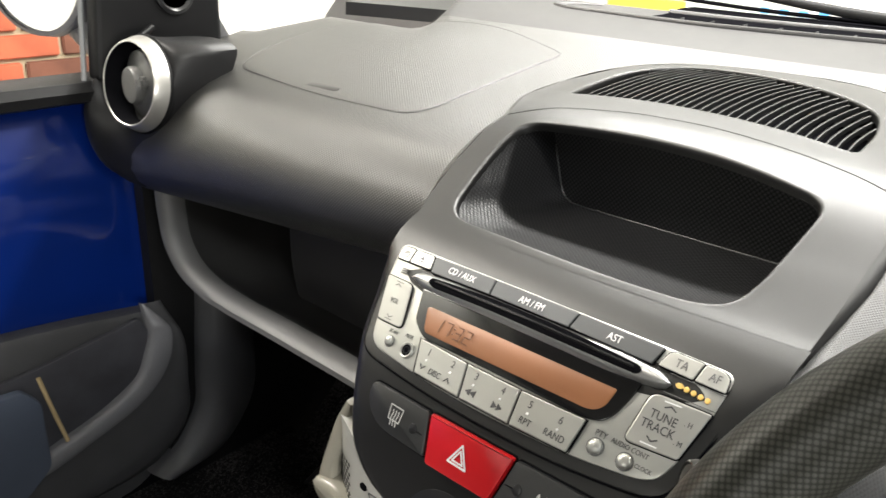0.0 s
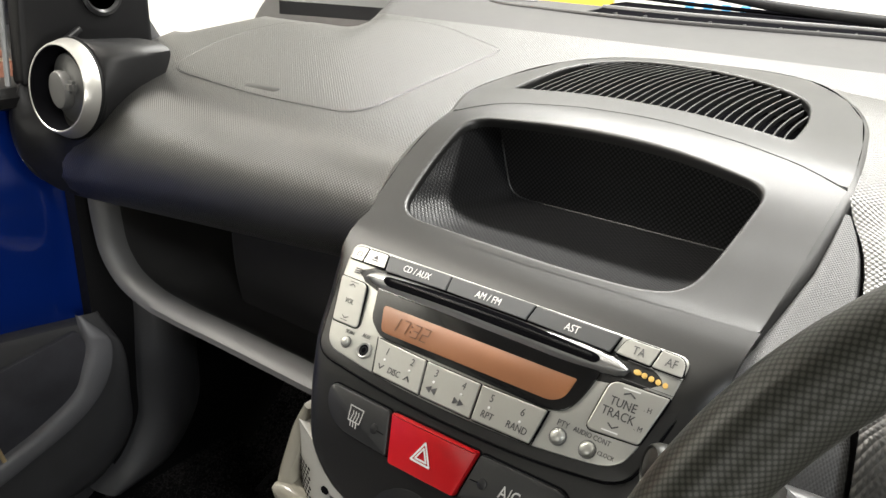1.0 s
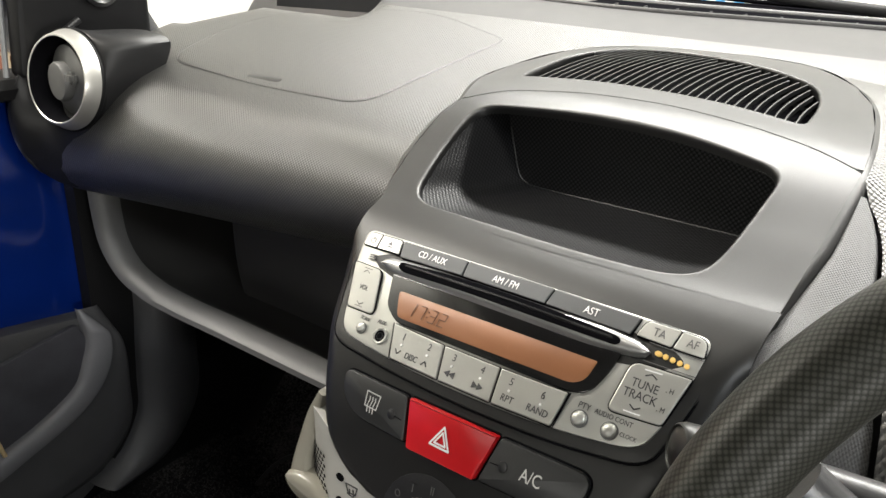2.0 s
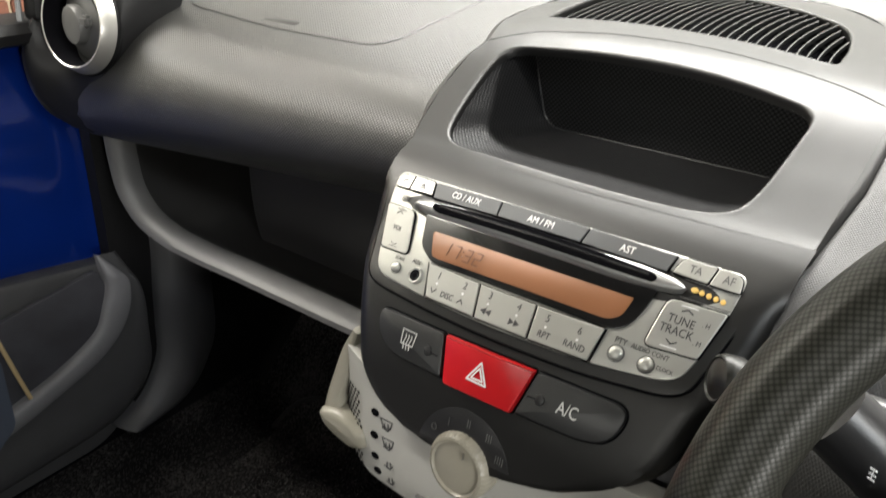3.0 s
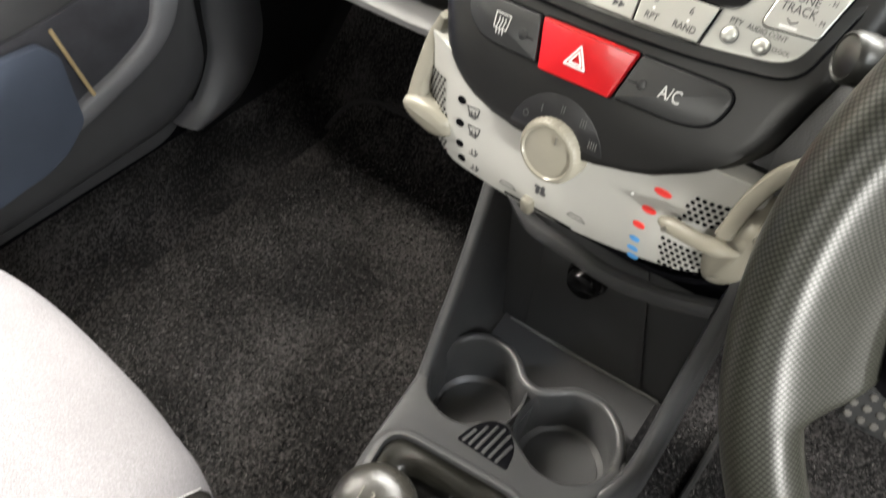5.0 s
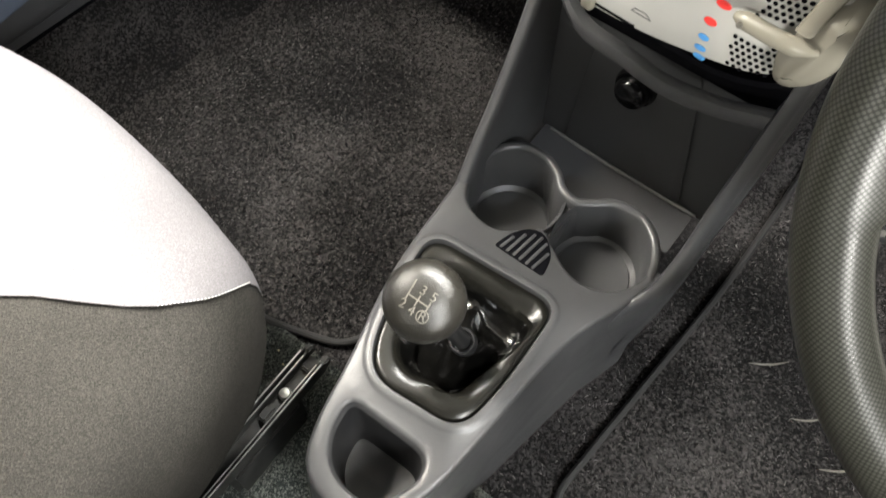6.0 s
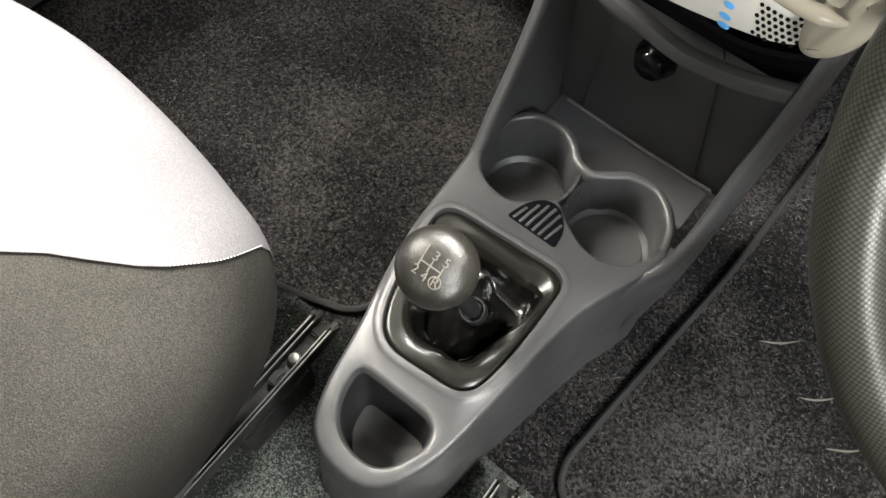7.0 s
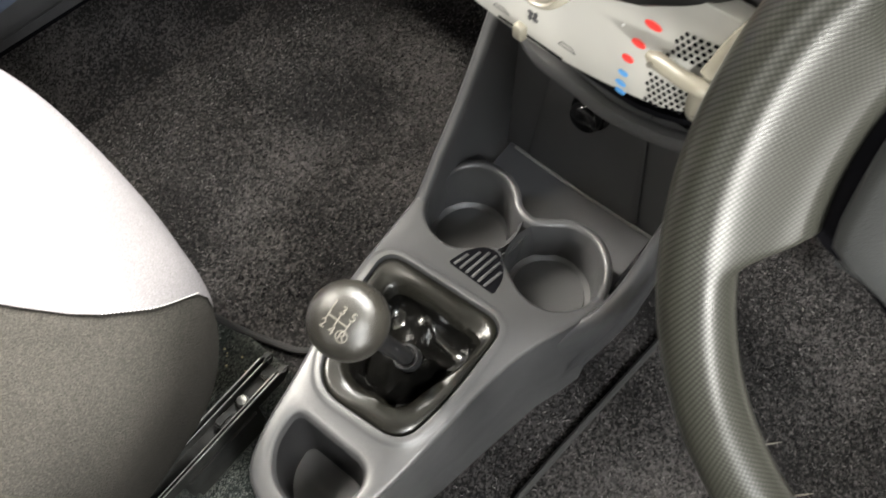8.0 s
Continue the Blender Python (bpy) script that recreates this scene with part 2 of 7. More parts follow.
M_FLOORG = mat("garage_concrete", (0.28, 0.27, 0.25), 0.8, grain=0.5, grain_scale=80, spots=0.15, spot_scale=3)
M_YELLOW = mat("yellow_panel", (0.80, 0.58, 0.06), 0.4)
M_BLUEP = mat("light_blue_panel", (0.10, 0.36, 0.72), 0.4)
M_LINING = mat("roof_lining", (0.42, 0.41, 0.39), 0.9, grain=0.4, grain_scale=600)

# ---- builders ----


def thing(name, label, category, m=Matrix(), group="", kind=""):
    ob = new(name)
    ob.empty_display_size = 0.02
    ob.matrix_basis = m
    return tagged(ob, label, category, group, kind)


def finish(bm, name, material, smooth=True, angle=40):
    bmesh.ops.remove_doubles(bm, verts=bm.verts, dist=1e-6)
    bmesh.ops.recalc_face_normals(bm, faces=bm.faces)
    me = bpy.data.meshes.new(name)
    bm.to_mesh(me)
    bm.free()
    me.materials.append(material)
    if smooth:
        me.shade_smooth()
        me.set_sharp_from_angle(angle=radians(angle))
    return me


def part(name, bm, material, parent, label="", m=None, smooth=True, angle=40):
    ob = new(name, finish(bm, name, material, smooth, angle))
    if parent is not None:
        ob.parent = parent
    if m is not None:
        ob.matrix_basis = m
    if label:
        ob["label"] = label
    return ob


def solo(name, bm, material, label, category, m=None, kind="", group="", smooth=True, angle=40):
    return tagged(part(name, bm, material, None, "", m, smooth, angle), label, category, group, kind)


def curve_fn(xs, ys):
    """A smooth line through the given points."""
    xs, ys = np.array(xs, float), np.array(ys, float)
    d = np.gradient(ys, xs)
    sec = np.diff(ys) / np.diff(xs)
    for i in range(1, len(xs) - 1):
        if sec[i - 1] * sec[i] <= 0:
            d[i] = 0
    def fn(x):
        x = min(max(x, xs[0]), xs[-1])
        i = int(min(max(np.searchsorted(xs, x) - 1, 0), len(xs) - 2))
        h = xs[i + 1] - xs[i]
        t = (x - xs[i]) / h
        return float((2 * t**3 - 3 * t**2 + 1) * ys[i] + (t**3 - 2 * t**2 + t) * h * d[i] + (3 * t**2 - 2 * t**3) * ys[i + 1] + (t**3 - t**2) * h * d[i + 1])
    return fn


def smooth_path(pts, n):
    """n points along a smooth line through pts."""
    pts = [Vector(p) for p in pts]
    d = [0.0]
    for a, b in zip(pts, pts[1:]):
        d.append(d[-1] + max((b - a).length, 1e-6))
    fs = [curve_fn(d, [p[k] for p in pts]) for k in range(len(pts[0]))]
    return [Vector([f(d[-1] * i / (n - 1)) for f in fs]) for i in range(n)]


def round_poly(pts, n=5):
    """A closed outline with rounded corners: points (u, v, radius)."""
    out = []
    k = len(pts)
    for i in range(k):
        p = Vector(pts[i][:2])
        a, b = Vector(pts[i - 1][:2]), Vector(pts[(i + 1) % k][:2])
        r = pts[i][2] if len(pts[i]) > 2 else 0
        if r <= 0:
            out.append(tuple(p))
            continue
        da, db = (a - p), (b - p)
        ra, rb = min(r, da.length * 0.49), min(r, db.length * 0.49)
        s, e = p + da.normalized() * ra, p + db.normalized() * rb
        for j in range(n + 1):
            t = j / n
            out.append(tuple((1 - t) ** 2 * s + 2 * t * (1 - t) * p + t * t * e))
    return out


def rrect(cu, cv, w, h, r, n=4):
    return round_poly([(cu - w / 2, cv - h / 2, r), (cu + w / 2, cv - h / 2, r), (cu + w / 2, cv + h / 2, r), (cu - w / 2, cv + h / 2, r)], n)


def oval(cu, cv, a, b, n=20, turn=0.0):
    c, s = math.cos(turn), math.sin(turn)
    return [(cu + a * math.cos(q) * c - b * math.sin(q) * s, cv + a * math.cos(q) * s + b * math.sin(q) * c) for q in (2 * math.pi * i / n for i in range(n))]


def resample(outline, n):
    """n points at even steps round a closed outline."""
    pts = [Vector(p) for p in outline]
    pts.append(pts[0])
    d = [0.0]
    for a, b in zip(pts, pts[1:]):
        d.append(d[-1] + (b - a).length)
    out, j = [], 0
    for i in range(n):
        s = d[-1] * i / n
        while d[j + 1] < s and j < len(pts) - 2:
            j += 1
        t = (s - d[j]) / max(d[j + 1] - d[j], 1e-9)
        out.append(pts[j].lerp(pts[j + 1], t))
    return out


def shrink(outline, by):
    """The outline moved inwards."""
    pts = [Vector(p) for p in outline]
    k = len(pts)
    area = sum(pts[i].x * pts[(i + 1) % k].y - pts[(i + 1) % k].x * pts[i].y for i in range(k))
    sg = 1 if area > 0 else -1
    out = []
    for i in range(k):
        e = pts[(i + 1) % k] - pts[i - 1]
        nrm = Vector((-e.y, e.x)) * sg
        out.append(pts[i] + nrm.normalized() * by if nrm.length > 1e-9 else pts[i].copy())
    return out


def loops(bm, rings, closed=True, cap_first=False, cap_last=False):
    """Skins a row of rings of equal length."""
    vs = [[bm.verts.new(p) for p in ring] for ring in rings]
    n = len(vs[0])
    for a, b in zip(vs, vs[1:]):
        for i in range(n if closed else n - 1):
            j = (i + 1) % n
            bm.faces.new((a[i], a[j], b[j], b[i]))
    if cap_first:
        bm.faces.new(vs[0])
    if cap_last:
        bm.faces.new(list(reversed(vs[-1])))
    return vs


def slab(outline, h0, h1, bevel, P, bm=None):
    """A plate with rounded upper edges from h0 to h1 over a surface P(u, v, h)."""
    bm = bm or bmesh.new()
    inn, mid = shrink(outline, bevel), shrink(outline, bevel * 0.3)
    rings = [[P(u, v, h0) for u, v in outline], [P(u, v, h1 - bevel) for u, v in outline],
             [P(u, v, h1 - bevel * 0.3) for u, v in mid], [P(u, v, h1) for u, v in inn]]
    loops(bm, rings, cap_first=True, cap_last=True)
    return bm


def tube(path, radius, n=12, bm=None, flat=1.0, caps=True):
    """A tube along a path; radius may be a function of the share of the way."""
    bm = bm or bmesh.new()
    path = [Vector(p) for p in path]
    rings, up = [], None
    for i, p in enumerate(path):
        d = (path[min(i + 1, len(path) - 1)] - path[max(i - 1, 0)]).normalized()
        if up is None:
            up = d.orthogonal().normalized()
        up = (up - d * up.dot(d)).normalized()
        side = d.cross(up)
        r = radius(i / (len(path) - 1)) if callable(radius) else radius
        rings.append([p + up * (r * math.cos(2 * math.pi * k / n)) + side * (r * flat * math.sin(2 * math.pi * k / n)) for k in range(n)])
    loops(bm, rings, cap_first=caps, cap_last=caps)
    return bm


def lathe(profile, n=32, m=Matrix(), bm=None, cap0=True, cap1=True):
    """A turned form: profile of (radius, height) about the local z axis."""
    bm = bm or bmesh.new()
    rings = [[m @ Vector((r * math.cos(2 * math.pi * k / n), r * math.sin(2 * math.pi * k / n), h)) for k in range(n)] for r, h in profile]
    loops(bm, rings, cap_first=cap0, cap_last=cap1)
    return bm


def box(size, m=Matrix(), bevel=0.0, bm=None):
    fresh = bmesh.new()
    bmesh.ops.create_cube(fresh, size=1.0)
    bmesh.ops.scale(fresh, vec=size, verts=fresh.verts)
    if bevel:
        bmesh.ops.bevel(fresh, geom=fresh.edges, offset=bevel, segments=2, affect="EDGES")
    bmesh.ops.transform(fresh, matrix=m, verts=fresh.verts)
    if bm is None:
        return fresh
    me = bpy.data.meshes.new("tmp")
    fresh.to_mesh(me)
    fresh.free()
    bm.from_mesh(me)
    bpy.data.meshes.remove(me)
    return bm


def sheet(P, us, vs, thick=0.0, direction=(0, 0, -1)):
    """A skin over P(u, v), with thickness along a direction."""
    bm = bmesh.new()
    top = [[bm.verts.new(P(u, v)) for v in vs] for u in us]
    for i in range(len(us) - 1):
        for j in range(len(vs) - 1):
            bm.faces.new((top[i][j], top[i + 1][j], top[i + 1][j + 1], top[i][j + 1]))
    if thick:
        d = Vector(direction) * thick
        low = [[bm.verts.new(v.co + d) for v in row] for row in top]
        nu, nv = len(us), len(vs)
        for i in range(nu - 1):
            for j in range(nv - 1):
                bm.faces.new((low[i][j], low[i][j + 1], low[i + 1][j + 1], low[i + 1][j]))
        edge = [(i, 0) for i in range(nu)] + [(nu - 1, j) for j in range(1, nv)] + [(i, nv - 1) for i in range(nu - 2, -1, -1)] + [(0, j) for j in range(nv - 2, 0, -1)]
        for (a, b), (c, e) in zip(edge, edge[1:] + edge[:1]):
            bm.faces.new((top[a][b], low[a][b], low[c][e], top[c][e]))
    return bm


def grid_uv(bm, nv, fn):
    """Writes a map for a grid of nv columns: fn(row, column) gives metres."""
    bm.verts.index_update()
    lay = bm.loops.layers.uv.new("map")
    for f in bm.faces:
        for lp in f.loops:
            i = lp.vert.index
            lp[lay].uv = fn(i // nv, i % nv)


def inside(x, y, poly):
    hit = False
    for (x0, y0), (x1, y1) in zip(poly, poly[1:] + poly[:1]):
        if (y0 > y) != (y1 > y) and x < (x1 - x0) * (y - y0) / (y1 - y0) + x0:
            hit = not hit
    return hit


def lin(a, b, n):
    return [a + (b - a) * i / (n - 1) for i in range(n)]


def text_bm(body, size, place, align="CENTER", thick=0.0001, spacing=1.0, squeeze=1.0):
    """Letters as a mesh; place(x, y, z) maps from the line of writing to the surface."""
    cu = bpy.data.curves.new("t", "FONT")
    cu.body, cu.size, cu.align_x, cu.align_y, cu.extrude, cu.space_character, cu.resolution_u = body, size, align, "CENTER", thick, spacing, 3
    ob = bpy.data.objects.new("t", cu)
    me = bpy.data.meshes.new_from_object(ob)
    bm = bmesh.new()
    bm.from_mesh(me)
    for v in bm.verts:
        v.co = place(v.co.x * squeeze, v.co.y, v.co.z)
    bpy.data.objects.remove(ob)
    bpy.data.curves.remove(cu)
    bpy.data.meshes.remove(me)
    return bm


def strokes(lines, width, place, h=0.0002, bm=None):
    """Drawn signs: polylines of flat bars."""
    bm = bm or bmesh.new()
    for line in lines:
        for (x0, y0), (x1, y1) in zip(line, line[1:]):
            d = Vector((x1 - x0, y1 - y0))
            if d.length < 1e-9:
                continue
            d.normalize()
            n = Vector((-d.y, d.x)) * width / 2
            e = d * width * 0.3
            q = [(x0 - e.x + n.x, y0 - e.y + n.y), (x1 + e.x + n.x, y1 + e.y + n.y), (x1 + e.x - n.x, y1 + e.y - n.y), (x0 - e.x - n.x, y0 - e.y - n.y)]
            loops(bm, [[place(x, y, 0) for x, y in q], [place(x, y, h) for x, y in q]], cap_last=True)
    return bm


STACK = pose(0, 0, 0.62, 0, -1.2, -4.2)
# ---- dashboard ----
dash = thing("dashboard", "dark grey moulded car dashboard with pressed grain and silver end vent", "dashboard")

# passenger pad: a section carried from the door to the centre hood
SEC = [(0.80, 0.742), (0.70, 0.748), (0.60, 0.746), (0.52, 0.738), (0.43, 0.720), (0.35, 0.701), (0.29, 0.686), (0.25, 0.6745), (0.215, 0.661),
       (0.19, 0.643), (0.175, 0.622), (0.170, 0.600), (0.176, 0.578), (0.195, 0.560), (0.23, 0.551), (0.30, 0.550), (0.42, 0.556)]
SECP = smooth_path(SEC, 64)


def pad(x, k):
    y, z = SECP[k]
    w = min(max((-0.24 - x) / 0.42, 0), 1)         # the belly hangs lower towards the door
    low = min(max((0.66 - z) / 0.10, 0), 1)
    z -= 0.032 * w * low
    y -= 0.012 * w * low
    # behind its crest the outer end falls away, beside the raised rear shelf
    yc = 0.30 + 0.13 * min(max((x + 0.69) / 0.08, 0), 1)
    out = min(max((-0.42 - 0.6 * (y - 0.43) - x) / 0.05, 0), 1)
    if k < 30:
        d = max(0.0, y - yc)
        z -= 0.75 * d * d / (d + 0.04) * out * out * (3 - 2 * out)
    e = max((-0.678 - x) / 0.025, 0)                 # rounded end by the door
    cz, cy = 0.63, 0.34
    if e > 0:
        s = 1 - 0.20 * e * e
        if y < 0.34:
            y = cy + (y - cy) * s
        z = cz + (z - cz) * (1 - 0.20 * e * e)
    return Vector((x, y, z))


XS = lin(0.68, -0.03, 22) + lin(-0.05, -0.66, 62) + [-0.672, -0.680, -0.688, -0.695, -0.700, -0.703]
KR0 = next(k for k in range(64) if SECP[k][0] < 0.50)
bm = sheet(lambda x, k: pad(x, k), XS, list(range(KR0, 64)))
RUN = [0.0]
for a, b in zip(SECP, SECP[1:]):
    RUN.append(RUN[-1] + (b - a).length)
grid_uv(bm, 64 - KR0, lambda i, j: (XS[i % len(XS)], RUN[j + KR0]))
part("upper_pad", bm, M_PAD, dash, "black soft pad with pressed grain")
bm = sheet(lambda x, k: pad(x, k), XS, list(range(KR0 + 1)))
part("rear_shelf", bm, M_SHELF, dash, "plain grey rear shelf under the windscreen")

def pad_at(x, y, lift=0.0):
    """On top of the passenger pad."""
    ks = [k for k in range(40)]
    for k in ks[:-1]:
        a, b = pad(x, k), pad(x, k + 1)
        if b.y <= y <= a.y:
            t = (y - a.y) / (b.y - a.y + 1e-9)
            return a.lerp(b, t) + Vector((0, -0.35, 0.94)) * lift
    return pad(x, 20)


# airbag cover: a raised panel with a rolled edge
AB = round_poly([(-0.575, 0.262, 0.03), (-0.42, 0.247, 0.05), (-0.285, 0.250, 0.03), (-0.245, 0.432, 0.012), (-0.40, 0.50, 0.08), (-0.575, 0.42, 0.07), (-0.59, 0.33, 0.05)], 6)
ABN = resample(AB, 90)
cu_, cv_ = -0.42, 0.34
rings = []
for f, h in ((1.0, -0.002), (1.0, 0.0002), (0.996, 0.0006), (0.985, 0.0007), (0.9, 0.0007), (0.7, 0.0007), (0.45, 0.0007), (0.2, 0.0007), (0.03, 0.0007)):
    rings.append([pad_at(cu_ + (p.x - cu_) * f, cv_ + (p.y - cv_) * f, h) for p in ABN])
bm = bmesh.new()
loops(bm, rings, cap_last=True)
lay = bm.loops.layers.uv.new("map")
for f in bm.faces:
    for lp in f.loops:
        lp[lay].uv = (lp.vert.co.x, lp.vert.co.y * -1.03)
cover = part("airbag_cover", bm, M_PAD, dash, "smooth passenger airbag lid outlined by a fine seam")
seam = tube([pad_at(cu_ + (p.x - cu_) * 1.004, cv_ + (p.y - cv_) * 1.004, 0.0000) for p in ABN + ABN[:1]], 0.0007, 6)
part("seam", seam, M_HOODTOP, cover)
bm = slab(rrect(0, 0, 0.046, 0.009, 0.0042), 0.0, 0.0007, 0.0002, lambda u, v, h: pad_at(-0.425 + u, 0.262 + v, h))
part("maker_mark", bm, M_HOOD, cover, "small unreadable recessed mark")

# ---- centre hood with open tray and vent ----
zp = curve_fn([0.020, 0.0353, 0.046, 0.066, 0.105, 0.147, 0.172, 0.20, 0.25, 0.30, 0.345, 0.39, 0.43], [0.0238, 0.0421, 0.0490, 0.0565, 0.0745, 0.0945, 0.1030, 0.1075, 0.1120, 0.1165, 0.1185, 0.1165, 0.108])


def hood(u, y, lift=0.0):
    uc = -0.004 - 0.085 * y
    c = 0.004 * max(0.0, 1 - ((u - uc) / 0.12) ** 2) * min(max((y - 0.08) / 0.1, 0), 1)
    return Vector((u, y - 0.35 * lift, zp(y) + c + 0.94 * lift))


OPEN = round_poly([(-0.1035, 0.0640, 0.022), (-0.035, 0.0628, 0.03), (0.020, 0.0612, 0.03), (0.0600, 0.0625, 0.015), (0.0770, 0.0692, 0.010), (0.0822, 0.0864, 0.012), (0.0842, 0.1030, 0.02), (0.0885, 0.1440, 0.014), (0.040, 0.1560, 0.03), (-0.006, 0.1605, 0.04), (-0.06, 0.1602, 0.03), (-0.1175, 0.1550, 0.016), (-0.1165, 0.115, 0.03)], 7)
SEAM = [(-0.138, 0.160), (-0.1098, 0.1785), (-0.0818, 0.1855), (-0.0427, 0.1915), (-0.002, 0.1912), (0.0384, 0.1850), (0.0747, 0.1765), (0.0982, 0.1693), (0.1225, 0.1565)]
OUTA = [(-0.122, 0.0576), (-0.06, 0.0555), (0.0, 0.0545), (0.06, 0.0555), (0.1185, 0.0576), (0.1205, 0.106), (0.1222, 0.147)] + SEAM[::-1] + [(-0.1405, 0.141), (-0.137, 0.105), (-0.129, 0.075)]


def by_angle(outline, centre, n):
    """n points of an outline at even angles round a centre."""
    pts = [Vector(p[:2]) for p in outline]
    c = Vector(centre)
    out = []
    for i in range(n):
        q = 2 * math.pi * i / n
        d = Vector((math.cos(q), math.sin(q)))
        best = None
        for a, b in zip(pts, pts[1:] + pts[:1]):
            e = b - a
            det = d.x * -e.y + e.x * d.y
            if abs(det) < 1e-12:
                continue
            r = a - c
            t = (r.x * -e.y + e.x * r.y) / det
            s = (d.x * r.y - d.y * r.x) / det
            if t > 0 and -1e-6 <= s <= 1 + 1e-6 and (best is None or t > best):
                best = t
        out.append(c + d * (best or 0.05))
    return out


def hood_ring(inner, outer, centre, name, material, label, n=360, lip=True):
    I, O = by_angle(inner, centre, n), by_angle(outer, centre, n)
    rings = []
    if lip:
        rings.append([hood(p.x, p.y, -0.006) for p in I])
        for e, h in ((0.0, -0.0026), (0.0003, -0.0012), (0.0009, -0.0002), (0.0017, 0.0003), (0.0027, 0.0004), (0.0040, 0.0003)):
            rings.append([hood(*(p + (p - Vector(centre)).normalized() * e), h) for p in I])
    start = [p + (p - Vector(centre)).normalized() * 0.0040 for p in I] if lip else I
    for f in (0.12, 0.3, 0.5, 0.7, 0.85, 0.93, 1.0):
        rings.append([hood(*(a.lerp(b, f)), 0.0003 * (1 - f)) for a, b in zip(start, O)])
    bm = bmesh.new()
    loops(bm, rings)
    return part(name, bm, material, dash, label, STACK)


hood_ring(OPEN, OUTA, (-0.015, 0.115), "tray_surround", M_HOOD, "charcoal surround of the open tray")
VENT = round_poly([(-0.1240, 0.2150, 0.004), (-0.0690, 0.2215, 0.03), (-0.030, 0.2215, 0.03), (0.030, 0.2135, 0.03), (0.0800, 0.2000, 0.008), (0.0765, 0.2450, 0.02), (0.0640, 0.2890, 0.02), (0.030, 0.3170, 0.04), (-0.010, 0.3370, 0.05), (-0.055, 0.3480, 0.05), (-0.100, 0.3420, 0.03), (-0.1270, 0.3050, 0.03), (-0.1290, 0.2550, 0.03)], 6)
OUTB = SEAM + [(0.1210, 0.175), (0.1142, 0.217), (0.1022, 0.268), (0.083, 0.3094), (0.040, 0.365), (-0.035, 0.392), (-0.10, 0.375), (-0.143, 0.32), (-0.155, 0.25), (-0.152, 0.20)]
hood_ring(VENT, OUTB, (-0.02, 0.255), "vent_surround", M_HOOD, "pale charcoal hood round the centre vent")
bm = tube([hood(p[0], p[1], 0.0) for p in smooth_path([Vector((a, b, 0)) for a, b in SEAM], 40)], 0.0004, 6)
part("hood_seam", bm, M_HOOD, dash, "", STACK)
# rolled flanks of the hood down to the pad
SIDE_L = [(-0.122, 0.0576), (-0.129, 0.075), (-0.137, 0.105), (-0.1405, 0.141), (-0.138, 0.160), (-0.152, 0.20), (-0.155, 0.25), (-0.143, 0.32), (-0.10, 0.375), (-0.035, 0.392), (0.040, 0.365), (0.083, 0.3094), (0.1022, 0.268), (0.1142, 0.217), (0.1210, 0.175), (0.1225, 0.1565), (0.1222, 0.147), (0.1205, 0.106), (0.1185, 0.0576)]
path = smooth_path([Vector((a, b, 0)) for a, b in SIDE_L], 90)
rings = []
for i, p in enumerate(path):
    d = path[min(i + 1, 89)] - path[max(i - 1, 0)]
    out = Vector((-d.y, d.x, 0)).normalized()
    base = hood(p.x, p.y)
    prof = ((0.0016, -0.0006), (0.0042, -0.0026), (0.0060, -0.0062), (0.0066, -0.03)) if p.x > 0.06 and p.y < 0.3 else ((0.004, -0.0018), (0.008, -0.007), (0.0105, -0.016), (0.012, -0.075))
    s = 0.08 + 0.92 * min(max((p.y - 0.060) / 0.045, 0), 1)   # it dies away where it meets the facing
    rings.append([base] + [base + out * a * s + Vector((0, 0, b)) for a, b in prof])
bm = bmesh.new()
loops(bm, rings, closed=False)
part("hood_flank", bm, M_HOOD, dash, "", STACK)

# tray: floor, walls and dotted back
BACK = round_poly([(-0.0985, 0.0400, 0.012), (0.078, 0.0400, 0.012), (0.084, 0.100, 0.012), (-0.1150, 0.100, 0.012)], 5)
n = 120
I = by_angle(OPEN, (-0.015, 0.115), n)
Bk = by_angle(BACK, (-0.015, 0.070), n)
rings = [[hood(p.x, p.y, -0.0050) for p in I]]
for f in (0.06, 0.15, 0.35, 0.6, 0.85, 0.96, 1.0):
    ring = []
    for p, q in zip(I, Bk):
        a, b = hood(p.x, p.y, -0.0055), Vector((q.x, 0.182, q.y))
        c = a.lerp(b, f)
        dip = 0.005 * math.sin(math.pi * f) if p.y < 0.09 else 0
        ring.append(c + Vector((0, 0, -dip)))
    rings.append(ring)
bm = bmesh.new()
loops(bm, rings)
lay = bm.loops.layers.uv.new("map")
for f in bm.faces:
    f.normal_update()
    side = abs(f.normal.x) > 0.75
    for lp in f.loops:
        lp[lay].uv = (lp.vert.co.z if side else lp.vert.co.x, lp.vert.co.y)
tray = part("storage_tray", bm, M_TRAYDOT, dash, "deep black open storage tray", STACK)
bm = bmesh.new()
bm.faces.new([bm.verts.new((q.x, 0.1815, q.y)) for q in Bk])
lay = bm.loops.layers.uv.new("map")
for lp in bm.faces[:][0].loops if not bm.faces.ensure_lookup_table() else ():
    lp[lay].uv = (lp.vert.co.x, lp.vert.co.z)
part("dotted_back", bm, M_TRAYDOT, tray)
bm = tube([Vector((q.x, 0.1810, q.y)) for q in Bk[58:118]], 0.0007, 6)
part("back_bead", bm, M_SWITCH, tray)

